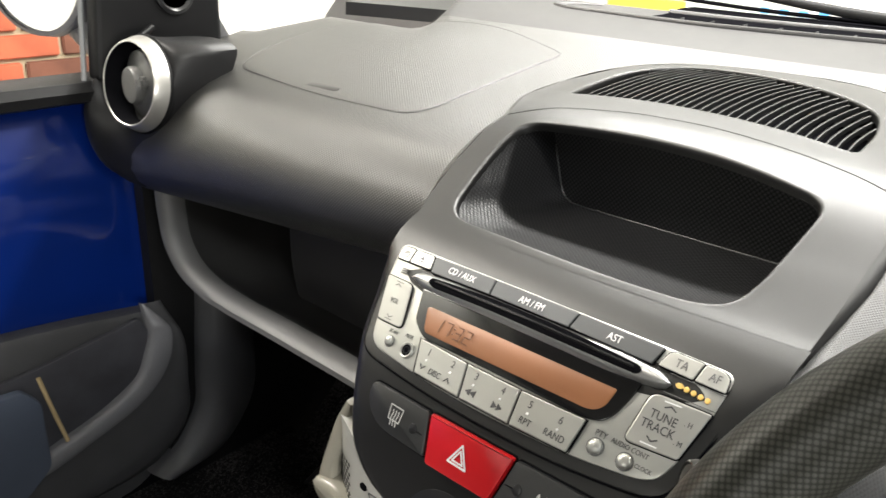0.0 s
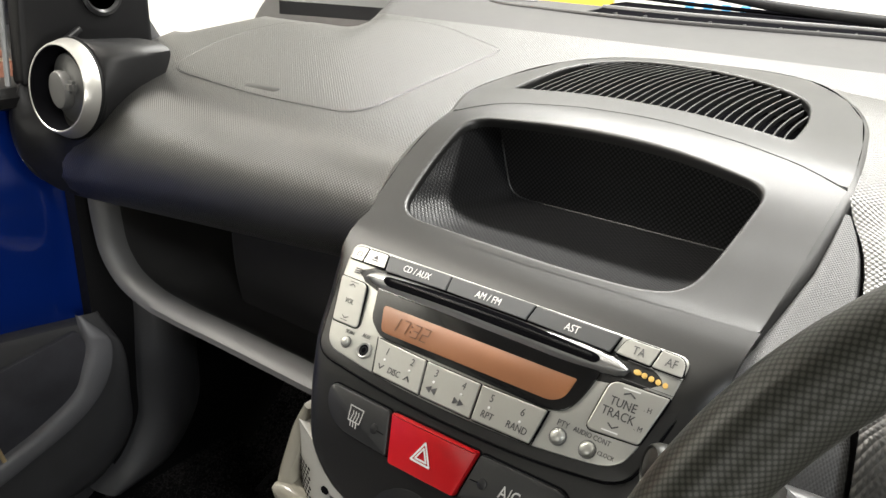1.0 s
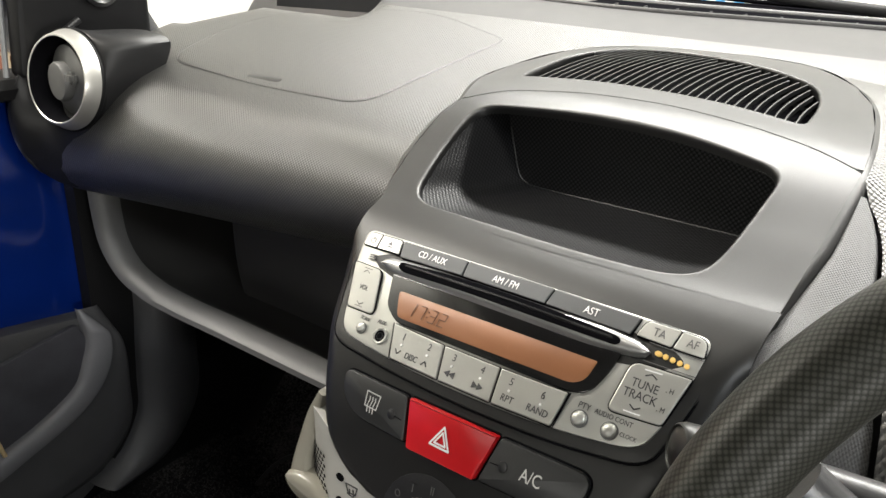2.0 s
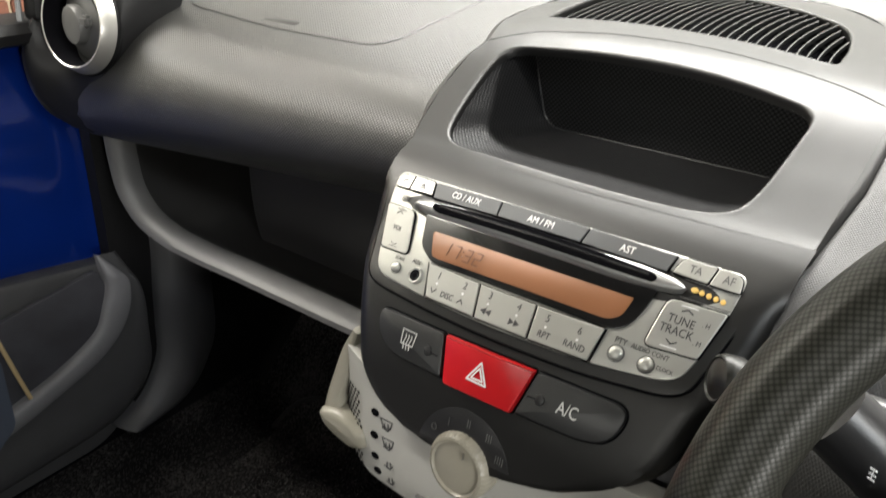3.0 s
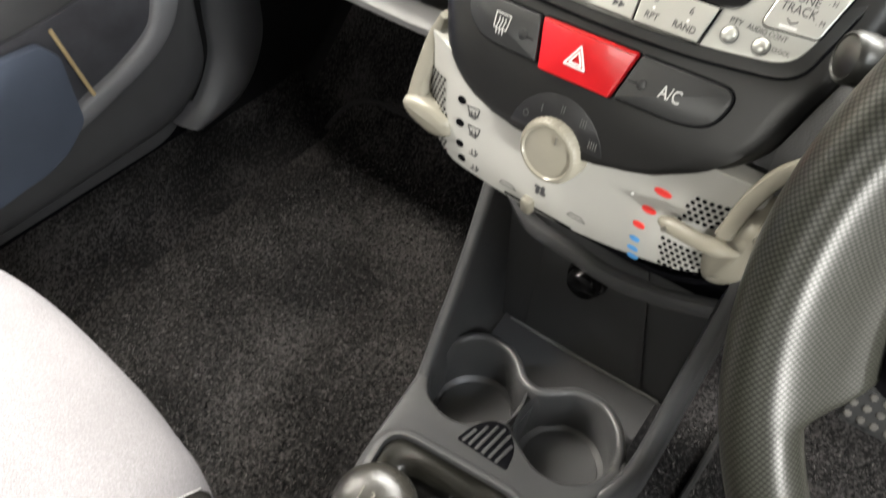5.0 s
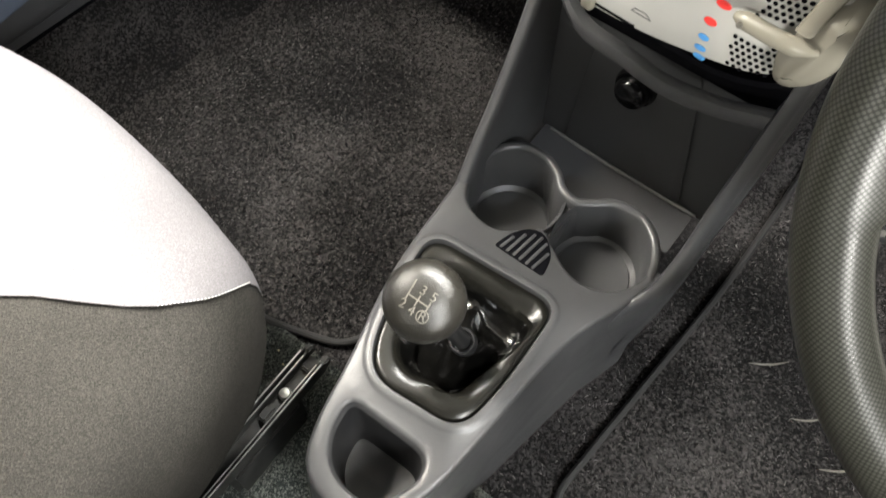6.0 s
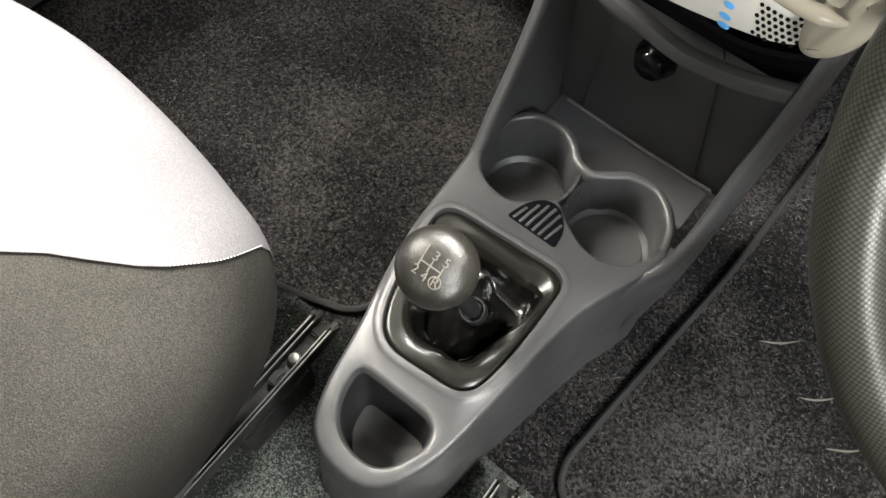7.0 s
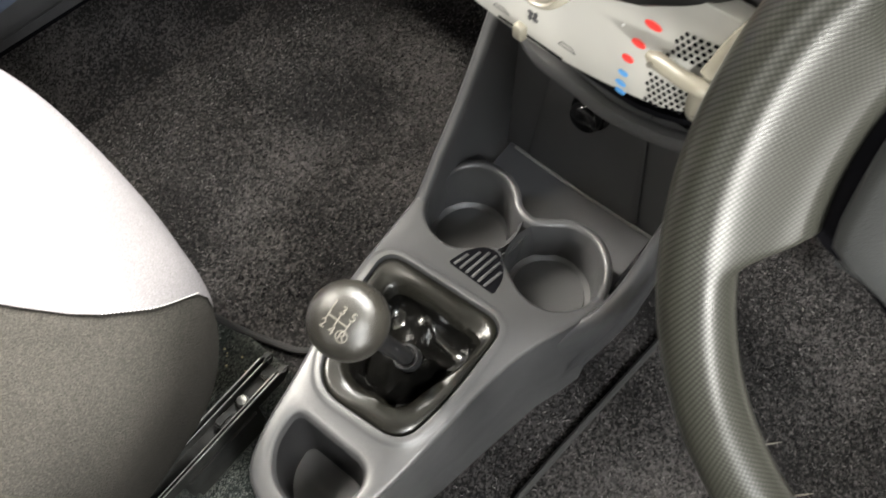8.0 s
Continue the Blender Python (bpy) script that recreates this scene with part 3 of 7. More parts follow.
# slats of the centre vent
vent = part("centre_vent", slab([tuple(p) for p in by_angle(VENT, (-0.02, 0.255), 60)], -0.030, -0.022, 0.001, lambda u, v, h: hood(u, v, h)), M_DEEP, dash, "wide curved demister vent with thin slats", STACK)
vw = by_angle(VENT, (-0.02, 0.255), 240)
N_SLAT = 30
VENTP = [(p.x, p.y) for p in vw]
for i in range(N_SLAT):
    u = -0.1215 + 0.2000 * (i + 0.5) / N_SLAT
    # each slat bows towards the passenger's side and bends back towards the driver's at its far end
    front = min(p.y for p in vw if abs(p.x - u) < 0.003)
    rows = []
    for k in range(15):
        y = front + 0.001 + 0.150 * k / 14
        d = y - front
        uu = u - 0.14 * d + 1.75 * d * d
        if k > 1 and not inside(uu, y, VENTP):
            break
        rows.append((uu, y))
    t, lean = 0.00048, -0.0006
    bm = bmesh.new()
    loops(bm, [[hood(uu - t, y, -0.0004), hood(uu + t, y, -0.0004), hood(uu + t + lean, y, -0.0042), hood(uu - t + lean, y, -0.0042)] for uu, y in rows], cap_first=True, cap_last=True)
    part("slat", bm, M_SLATDARK, vent, smooth=False)

# ---- stack facade below the tray ----
YF = curve_fn([-0.092, -0.080, -0.065, -0.044, -0.020, -0.009, 0.010, 0.0421, 0.049, 0.0537], [-0.0335, -0.0335, -0.0305, -0.0245, -0.0135, -0.0076, 0.0084, 0.0353, 0.046, 0.058])
WF = curve_fn([-0.0830, -0.0818, -0.0797, -0.0760, -0.0710, -0.060, -0.045, -0.030, -0.015, 0.0, 0.020, 0.042, 0.0545], [0.001, 0.014, 0.026, 0.045, 0.060, 0.078, 0.089, 0.0955, 0.1005, 0.106, 0.1115, 0.1155, 0.1195])
WCUT = curve_fn([-0.0830, -0.0797, -0.074, -0.0686, -0.0631, -0.055, -0.045, -0.040], [0.0, 0.016, 0.019, 0.0116, 0.0105, 0.006, 0.001, 0.0])  # the driver's side of the lower edge climbs sooner


def facade(u, z, h=0.0):
    """On the facade, at local u and height z, lifted by h along its slope."""
    a = (YF(z + 0.002) - YF(z - 0.002)) / 0.004
    n = Vector((0, -1, a)).normalized()
    b = -0.0022 * max(0.0, 1 - (u / 0.11) ** 2) * (1 - min(max((z - 0.030) / 0.022, 0), 1))
    return Vector((u, YF(z) + b, z)) + n * h


zs = [-0.0830, -0.0828, -0.0822, -0.0812, -0.0797, -0.0775, -0.0748, -0.071] + lin(-0.067, 0.0537, 34)
AS = [-1.0, -0.985, -0.965, -0.94, -0.91, -0.88, -0.85] + lin(-0.78, 0.78, 21) + [0.86, 0.92, 0.96, 0.985, 1.0]


def fac_pt(a, z):
    w = WF(z) + (0.0065 * min(max((z + 0.075) / 0.04, 0), 1) * (1 - 0.55 * min(max((z - 0.032) / 0.0225, 0), 1)) if a > 0 else 0)
    if a < 0:
        w += (0.0045 + 0.006 * min(max((-0.040 - z) / 0.03, 0), 1)) * min(max((z + 0.083) / 0.010, 0), 1) * (1 - min(max((z - 0.030) / 0.0237, 0), 1))
    else:
        w = max(w - WCUT(z), 0.001)
    p = facade(-0.003 + a * w, z)
    roll = 0.009 if a > 0 else 0.015
    e = max((abs(a) * w - (w - roll)) / roll, 0) * (1 - min(max((z - 0.030) / 0.020, 0), 1))
    eb = max((-0.0745 - z) / 0.0085, 0)
    return p + Vector((0, 0.009 * e * e + 0.004 * min(eb, 1) ** 2, 0))


bm = sheet(fac_pt, AS, zs)
rim_e = [e for e in bm.edges if e.is_boundary and min(v.co.z for v in e.verts) < 0.0533]
ret = bmesh.ops.extrude_edge_only(bm, edges=rim_e)
for v in ret["geom"]:
    if isinstance(v, bmesh.types.BMVert):
        v.co.y += 0.07 if v.co.z < 0.048 else 0.02
part("stack_facade", bm, M_HOOD, dash, "charcoal centre stack facing", STACK)
# column behind the facing
bm = box((0.19, 0.14, 0.13), pose(-0.006, 0.115, -0.055), 0.01)
part("stack_core", bm, M_BLACK, dash, "", STACK)
# cheek beside the hood and the driver's side of the dash
RUNZ = [(YF(z) + 0.004, z) for z in lin(-0.030, 0.030, 9)] + [(y, zp(y)) for y in lin(0.034, 0.46, 44)]
CHEEKR = curve_fn([-0.04, 0.03, 0.090, 0.111, 0.127, 0.1445], [0.185, 0.168, 0.1495, 0.1448, 0.1390, 0.1285])
HOODR = curve_fn([0.1445, 0.163, 0.1925, 0.217, 0.268, 0.312, 0.372, 0.47], [0.1300, 0.1285, 0.1250, 0.1205, 0.1090, 0.0900, 0.044, -0.06])


def cheek_pt(a, k):
    y, z = RUNZ[k]
    if z > 0.052:                                   # follows the flank of the hood, then the facing's edge
        left = 0.1190 + 0.0072 * min(max((y - 0.060) / 0.045, 0), 1)
    else:
        left = min(0.1262, WF(z) + 0.0065 * (1 - min(max((z - 0.032) / 0.0225, 0), 1))) - 0.0045
    u = left + (CHEEKR(y) - left) * a
    e = max(0.0, 1 - a * 8) ** 2 + max(0.0, 1 - (1 - a) * 10) ** 2
    return Vector((u, y, z - 0.0030 - 0.22 * (u - left) - 0.0016 * e))


kc = [k for k, (y, z) in enumerate(RUNZ) if y < 0.1445]
bm = sheet(cheek_pt, [0, 0.02, 0.05, 0.1, 0.2, 0.35, 0.5, 0.65, 0.8, 0.9, 0.95, 0.98, 1], kc, 0.02)
part("driver_cheek", bm, M_CHEEK, dash, "pale grey grained cheek beside the hood", STACK)


def driver_pt(a, k):
    y, z = RUNZ[k]
    on = 1.0 if y < 0.1445 else 0.0                 # a groove beside the cheek, a plain crease beside the hood
    edge = (CHEEKR(y) if on else HOODR(y)) + 0.0014 - 0.0055 * (1 - on)
    e = max(0.0, 1 - a / 0.012) ** 2 * on
    return Vector((edge + a, y, z - 0.0015 - 0.0020 * on - 0.10 * a - 0.0025 * e))


DA = [0, 0.0015, 0.004, 0.008, 0.014, 0.03, 0.06, 0.10, 0.16, 0.24, 0.34]
bm = sheet(driver_pt, DA, list(range(4, len(RUNZ))))
nk = len(RUNZ) - 4
grid_uv(bm, nk, lambda i, j: (DA[i], RUNZ[j + 4][0] * 1.1))
part("driver_pad", bm, M_PAD, dash, "dimpled dash pad on the driver's side", STACK)
bm = sheet(lambda u, z: Vector((u, YF(z) + 0.020 + 0.30 * (u - 0.085), z)), lin(0.085, 0.24, 10), lin(-0.09, 0.03, 12), 0.008, (0, 1, 0))
part("column_shroud", bm, M_DARKTRIM, dash, "", STACK)

# windscreen demister slot along the rear of the top
near_edge = smooth_path([(-0.352, 0.700, 0), (-0.388, 0.678, 0), (-0.398, 0.656, 0), (-0.380, 0.638, 0), (-0.296, 0.620, 0), (-0.167, 0.609, 0), (-0.05, 0.622, 0), (0.05, 0.640, 0), (0.30, 0.655, 0), (0.62, 0.655, 0)], 90)
top_z = lambda x, y: 0.7478 + 0.0010 * math.sin(x * 6)
bm = tube([Vector((p.x, p.y, top_z(p.x, p.y))) for p in near_edge], 0.0042, 10, flat=0.8)
dslot = part("demister_slot", bm, M_HOODTOP, dash, "long windscreen demister slot with a dark gutter behind its lip")
back_edge = [Vector((p.x, p.y + 0.078, 0.7505)) for p in near_edge[18:]]
bm = bmesh.new()
loops(bm, [[Vector((p.x, p.y + 0.001, 0.7487)), Vector((p.x, p.y + 0.020, 0.7480)), Vector((p.x, p.y + 0.055, 0.7482)), Vector((p.x, p.y + 0.077, 0.7495))] for p in near_edge[18:]], closed=False)
part("gutter", bm, M_DEEP, dslot)
part("rear_lip", tube(back_edge, 0.0036, 8, flat=0.8), M_HOODTOP, dslot)
bm = bmesh.new()
loops(bm, [[p + Vector((0, 0.002, 0.0005)), p + Vector((0, 0.030, 0.0030)), p + Vector((0, 0.075, 0.0030))] for p in back_edge], closed=False)
part("glass_seal", bm, M_DEEP, dslot, "black edge of the windscreen")
for p in near_edge[22:70:3]:
    part("post", box((0.0014, 0.012, 0.003), pose(p.x, p.y + 0.008, 0.7505), 0.0004), M_HOODTOP, dslot)
# ---- end vent by the passenger's door ----
vn = Vector((0.09, -0.98, 0.17)).normalized()
VP = Matrix.Translation((-0.629, 0.164, 0.661)) @ vn.to_track_quat("Z", "Y").to_matrix().to_4x4()
bm = lathe([(0.008, -0.115), (0.028, -0.078), (0.044, -0.040), (0.0530, -0.020), (0.0552, -0.014), (0.0535, -0.009), (0.050, -0.009)], 48, VP, cap1=False)
pod = part("end_vent", bm, M_DULL, dash, "round silver-ringed air vent at the dash end")
bm = lathe([(0.0525, -0.016), (0.0535, -0.012), (0.0532, -0.0085), (0.0482, 0.0035), (0.0465, 0.0060), (0.0452, 0.0062), (0.0446, 0.0056)], 64, VP, cap0=False, cap1=False)
part("ring", bm, M_VENTSILVER, pod, "satin silver ring")
bm = lathe([(0.0446, 0.0056), (0.0436, 0.002), (0.0430, -0.02), (0.041, -0.048), (0.002, -0.048)], 40, VP, cap0=False)
part("throat", bm, M_DEEP, pod)
VH = VP @ pose(-0.002, 0.0, -0.012, 8, -12, 0) @ Matrix.Scale(1.10, 4)
bm = lathe([(0.0325, -0.012), (0.0345, -0.004), (0.0335, 0.0005), (0.028, 0.0022), (0.020, 0.003), (0.0195, 0.003)], 48, VH)
part("hub", bm, M_VENTGREY, pod, "grey swivel disc")
bm = lathe([(0.0190, 0.001), (0.0190, 0.009), (0.0175, 0.0115), (0.013, 0.0120), (0.001, 0.0108)], 40, VH @ pose(-0.003, -0.001, 0))
part("thumb_knob", bm, M_VENTGREY, pod)
bm = box((0.014, 0.012, 0.009), VH @ pose(0.019, 0.004, 0.006), 0.003)
part("grip", bm, M_VENTGREY, pod)
# dark seal arc between dash end and door
ENDO = [(-0.655, 0.19, 0.705), (-0.680, 0.162, 0.674), (-0.694, 0.146, 0.645), (-0.699, 0.139, 0.614), (-0.697, 0.141, 0.585), (-0.690, 0.156, 0.552), (-0.655, 0.178, 0.532),
        (-0.615, 0.192, 0.555), (-0.596, 0.205, 0.61), (-0.572, 0.218, 0.662), (-0.567, 0.230, 0.697), (-0.603, 0.218, 0.709), (-0.655, 0.19, 0.705)]
outl = smooth_path(ENDO, 73)[:72]
rings = []
for t in (0.0, 0.06, 0.2, 0.4, 0.6, 0.8, 0.93, 1.0):
    ring = []
    for q in outl:
        d = VP.inverted() @ q
        w = math.atan2(d.y, d.x)
        a = VP @ Vector((0.0550 * math.cos(w), 0.0550 * math.sin(w), -0.012))
        n = a.lerp(q, t)
        ring.append(n + vn * (0.008 * math.sin(math.pi * t) ** 0.8))
    rings.append(ring)
rings.append([q + Vector((0, 0.03, 0)) for q in outl])
bm = bmesh.new()
loops(bm, rings)
part("dash_end", bm, M_DASHEND, dash, "smooth black rounded dash end")
arc = smooth_path([(-0.672, 0.22, 0.715)] + [(x - 0.002, y + 0.004, z) for x, y, z in ENDO[1:6]] + [(-0.682, 0.19, 0.535)], 30)
part("end_seal", tube(arc, 0.0042, 10), M_BLACK, dash)

# ---- parcel shelf under the pad ----
RAIL = [(-0.655, 0.205, 0.575), (-0.651, 0.20, 0.536), (-0.6485, 0.20, 0.497), (-0.640, 0.20, 0.457), (-0.618, 0.20, 0.4305), (-0.572, 0.20, 0.4125), (-0.524, 0.20, 0.4080), (-0.446, 0.20, 0.4065), (-0.361, 0.20, 0.4040), (-0.276, 0.20, 0.4020), (-0.10, 0.20, 0.4020)]
rp = smooth_path(RAIL, 70)
bm = bmesh.new()
rings = []
for i, p in enumerate(rp):
    d = (rp[min(i + 1, 69)] - rp[max(i - 1, 0)]).normalized()
    nn = Vector((-d.z, 0, d.x)).normalized()
    sec = [(0.0060, 0.020), (0.0060, 0.006), (0.0040, -0.004), (0.000, -0.009), (-0.006, -0.010), (-0.010, -0.005), (-0.012, 0.004), (-0.012, 0.020)]
    wide = 1 + 0.45 * max(0.0, 1 - i / 28)
    rings.append([p + nn * (a + 0.003) * wide + Vector((0, b, 0)) for a, b in sec])
loops(bm, rings)
part("shelf_rail", bm, M_RAIL, dash, "grey curved lip of the parcel shelf")
bm = bmesh.new()
loops(bm, [[p + Vector((0, b, 0)) for b in (0.018, 0.06, 0.12, 0.20)] for p in rp], closed=False)
part("shelf_liner", bm, M_SHELFIN, dash, "black inside of the parcel shelf")
bm = box((0.62, 0.006, 0.30), pose(-0.39, 0.385, 0.52))
part("shelf_back", bm, M_SHELFIN, dash)
bm = slab(round_poly([(-0.497, 0.385, 0.03), (-0.06, 0.385, 0.02), (-0.06, 0.60, 0.02), (-0.510, 0.60, 0.02), (-0.517, 0.46, 0.08)], 6), -0.10, 0.0, 0.012, lambda u, v, h: Vector((u, 0.277 - h, v)))
part("shelf_panel", bm, M_SHELFIN, dash, "dark moulded box at the back of the shelf")
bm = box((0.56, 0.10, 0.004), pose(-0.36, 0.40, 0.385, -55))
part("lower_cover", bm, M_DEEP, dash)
# ---- radio ----
SN, CS = math.sin(radians(40)), math.cos(radians(40))


def rad(u, v, h=0.0):
    """On the radio's face: u across, v up the slope, h proud of the facing."""
    h = h + 0.0022 * max(0.0, 1 - (u / 0.11) ** 2)
    back = 8.0 * max(0.0, v - 0.042) ** 2
    return Vector((u, v * SN - h * CS + back, v * CS + h * SN - 0.4 * back))


def rtext(body, size, u, v, h, parent, material=None, name="lettering", squeeze=0.85):
    bm = text_bm(body, size, lambda x, y, z: rad(u + x, v + y, h + z + 0.0001), squeeze=squeeze)
    return part(name, bm, material or M_INK, parent, smooth=False)


def rstroke(lines, width, h, parent, material=None, name="sign"):
    for line in lines:
        part(name, strokes([line], width, lambda x, y, z: rad(x, y, h + z)), material or M_INK, parent, smooth=False)


radio = thing("car_radio", "silver car radio with amber display and CD slot", "radio", STACK)
BODY = round_poly([(-0.0935, -0.0072, 0.010), (-0.05, -0.0112, 0.02), (-0.005, -0.0118, 0.02), (0.045, -0.0096, 0.02), (0.0868, -0.0032, 0.012), (0.0925, 0.0104, 0.02), (0.0982, 0.0354, 0.01), (0.0995, 0.0547, 0.006), (-0.1095, 0.0547, 0.006), (-0.1064, 0.0315, 0.02), (-0.0990, 0.0091, 0.02)], 5)
MARGIN = round_poly([(-0.0985, -0.0125, 0.014), (-0.05, -0.0164, 0.02), (-0.005, -0.0172, 0.02), (0.045, -0.0152, 0.02), (0.0925, -0.0085, 0.014), (0.0976, 0.0099, 0.02), (0.1048, 0.0386, 0.015), (0.1068, 0.0566, 0.007), (-0.1142, 0.0566, 0.006), (-0.1112, 0.0401, 0.02), (-0.1029, 0.0055, 0.02)], 5)


def rad_low(u, v, h):
    """The margin sinks to the hood along the radio's upper edge."""
    return rad(u, v, h - 0.0019 * min(max((v - 0.040) / 0.016, 0), 1))


part("groove", slab([tuple(p) for p in shrink(MARGIN, -0.0010)], -0.004, 0.0012, 0.0004, rad_low), M_DEEP, radio, "fine dark joint round the radio")
part("surround", slab(MARGIN, -0.004, 0.0017, 0.0006, rad_low), M_HOOD, radio, "charcoal margin round the faceplate")
face_bm = slab(BODY, -0.002, 0.0026, 0.0009, rad)
face = part("faceplate", face_bm, M_SILVER, radio, "satin silver faceplate")


def rbutton(name, outline, h0, h1, bevel, material, label="", gap=0.0005):
    """A button with a dark gap round it."""
    part("button_gap", slab([tuple(p) for p in shrink(outline, -gap)], 0, h0 + 0.0003, 0.0002, rad), M_DEEP, radio)
    return part(name, slab(outline, 0.0, h1, bevel, rad), material, radio, label, angle=18)


# upper left: power and eject
q = rbutton("power_button", round_poly([(-0.1066, 0.0447, 0.001), (-0.0968, 0.0448, 0.001), (-0.0968, 0.0531, 0.001), (-0.1072, 0.0530, 0.006)]), 0.0026, 0.0032, 0.0004, M_SILVER)
cc = [(-0.1012 + 0.0018 * math.cos(radians(a)), 0.0487 + 0.0018 * math.sin(radians(a))) for a in range(125, 416, 24)]
rstroke([cc, [(-0.1012, 0.0488), (-0.1012, 0.0508)]], 0.0004, 0.0033, q, M_INKPALE)
q = rbutton("eject_button", round_poly([(-0.0960, 0.0448, 0.001), (-0.0791, 0.0452, 0.001), (-0.0812, 0.0533, 0.002), (-0.0960, 0.0531, 0.001)]), 0.0026, 0.0032, 0.0004, M_SILVER)
tri = bmesh.new()
loops(tri, [[rad(a, b, h) for a, b in ((-0.0903, 0.0487), (-0.0861, 0.0487), (-0.0882, 0.0510))] for h in (0.0032, 0.0034)], cap_last=True)
part("sign", tri, M_INK, q, smooth=False)
rstroke([[(-0.0903, 0.0477), (-0.0861, 0.0477)]], 0.0006, 0.0033, q)
# small disc mark: plain bars
for k in range(3):
    rstroke([[(-0.0985, 0.0375 + k * 0.0013), (-0.0940, 0.0378 + k * 0.0013)]], 0.0008, 0.0027, face, M_INKPALE, "mark_bar")
# volume rocker
q = rbutton("volume_rocker", round_poly([(-0.0975, 0.0075, 0.002), (-0.0770, 0.0078, 0.004), (-0.0850, 0.0333, 0.004), (-0.1064, 0.0336, 0.002)]), 0.0026, 0.0034, 0.0006, M_SILVER, "tall volume rocker")
rtext("VOL", 0.0042, -0.0915, 0.0205, 0.0034, q, M_INKPALE)
rstroke([[(-0.0966, 0.0292), (-0.0944, 0.0306), (-0.0922, 0.0292)], [(-0.0970, 0.0317), (-0.0912, 0.0317)], [(-0.0915, 0.0120), (-0.0893, 0.0106), (-0.0871, 0.0120)], [(-0.0920, 0.0096), (-0.0865, 0.0096)]], 0.0004, 0.0035, q, M_INKPALE)
rtext("SCAN", 0.0030, -0.0812, 0.0046, 0.0026, face, M_INKPALE)
rtext("AUX", 0.0034, -0.0690, 0.0060, 0.0026, face)
for u, v, r in ((-0.0806, -0.0012, 0.0029), (0.0569, 0.0000, 0.0036), (0.0719, 0.0002, 0.0036)):
    b = bmesh.new()
    rings = [[rad(u + rr * math.cos(a), v + rr * math.sin(a), hh) for a in (2 * math.pi * i / 24 for i in range(24))] for rr, hh in ((r * 1.18, 0.0021), (r * 1.18, 0.0028), (r, 0.0028))]
    loops(b, rings)
    part("round_gap", b, M_INKPALE, radio)
    b = bmesh.new()
    rings = [[rad(u + rr * math.cos(a), v + rr * math.sin(a), hh) for a in (2 * math.pi * i / 24 for i in range(24))] for rr, hh in ((r, 0.002), (r, 0.0036), (r * 0.9, 0.0044), (r * 0.6, 0.0050), (r * 0.05, 0.0052))]
    loops(b, rings, cap_last=True)
    part("round_button", b, M_SILVER, radio)


# aux jack
def jack_rings(pairs, n):
    return [[rad(-0.0661 + rr * math.cos(a), -0.0013 + rr * math.sin(a), hh) for a in (2 * math.pi * i / n for i in range(n))] for rr, hh in pairs]


b = bmesh.new()
loops(b, jack_rings(((0.0047, 0.002), (0.0047, 0.0034), (0.0042, 0.0038), (0.0033, 0.0034), (0.0031, 0.002)), 24))
jack = part("aux_jack", b, M_SILVER, radio, "round auxiliary socket")
b = bmesh.new()
b.faces.new([b.verts.new(p) for p in jack_rings(((0.0034, 0.0031),), 24)[0]])
part("hole", b, M_DEEP, jack)
b = bmesh.new()
loops(b, jack_rings(((0.0021, 0.0031), (0.0019, 0.0033), (0.0017, 0.0032)), 16))
part("contact", b, M_SWITCH, jack)

# three dark band buttons
for body, c4, tu in (("CD / AUX", [(-0.0772, 0.0440), (-0.0336, 0.0451), (-0.0343, 0.0534), (-0.0798, 0.0530)], -0.0562),
                     ("AM / FM", [(-0.0327, 0.0451), (0.0176, 0.0453), (0.0193, 0.0536), (-0.0334, 0.0534)], -0.0071),
                     ("AST", [(0.0186, 0.0453), (0.0640, 0.0448), (0.0660, 0.0534), (0.0203, 0.0536)], 0.0424)):
    q = rbutton("band_button", round_poly([(*p, 0.0006) for p in c4], 2), 0.0026, 0.0036, 0.0004, M_SILVERDARK, "dark grey band button", 0.0004)
    rtext(body, 0.0053, tu, 0.0490, 0.0036, q, M_WHITE)
# TA and AF
for body, c4, tu in (("TA", [(0.0668, 0.0455, 0.001), (0.0836, 0.0452, 0.001), (0.0852, 0.0538, 0.001), (0.0692, 0.0537, 0.003)], 0.0766),
                     ("AF", [(0.0845, 0.0452, 0.001), (0.0986, 0.0453, 0.001), (0.0976, 0.0536, 0.005), (0.0861, 0.0538, 0.001)], 0.0922)):
    q = rbutton("traffic_button", round_poly(c4), 0.0026, 0.0034, 0.0004, M_SILVER)
    rtext(body, 0.0056, tu, 0.0494, 0.0034, q, M_INKPALE)
# orange maker's mark as plain shapes
for k in range(5):
    part("orange_mark", slab(oval(0.0794 + k * 0.0034, 0.0407 - 0.0003 * k, 0.0012 if k else 0.0018, 0.0013, 12), 0, 0.0028, 0.0001, rad), M_ORANGE, face)
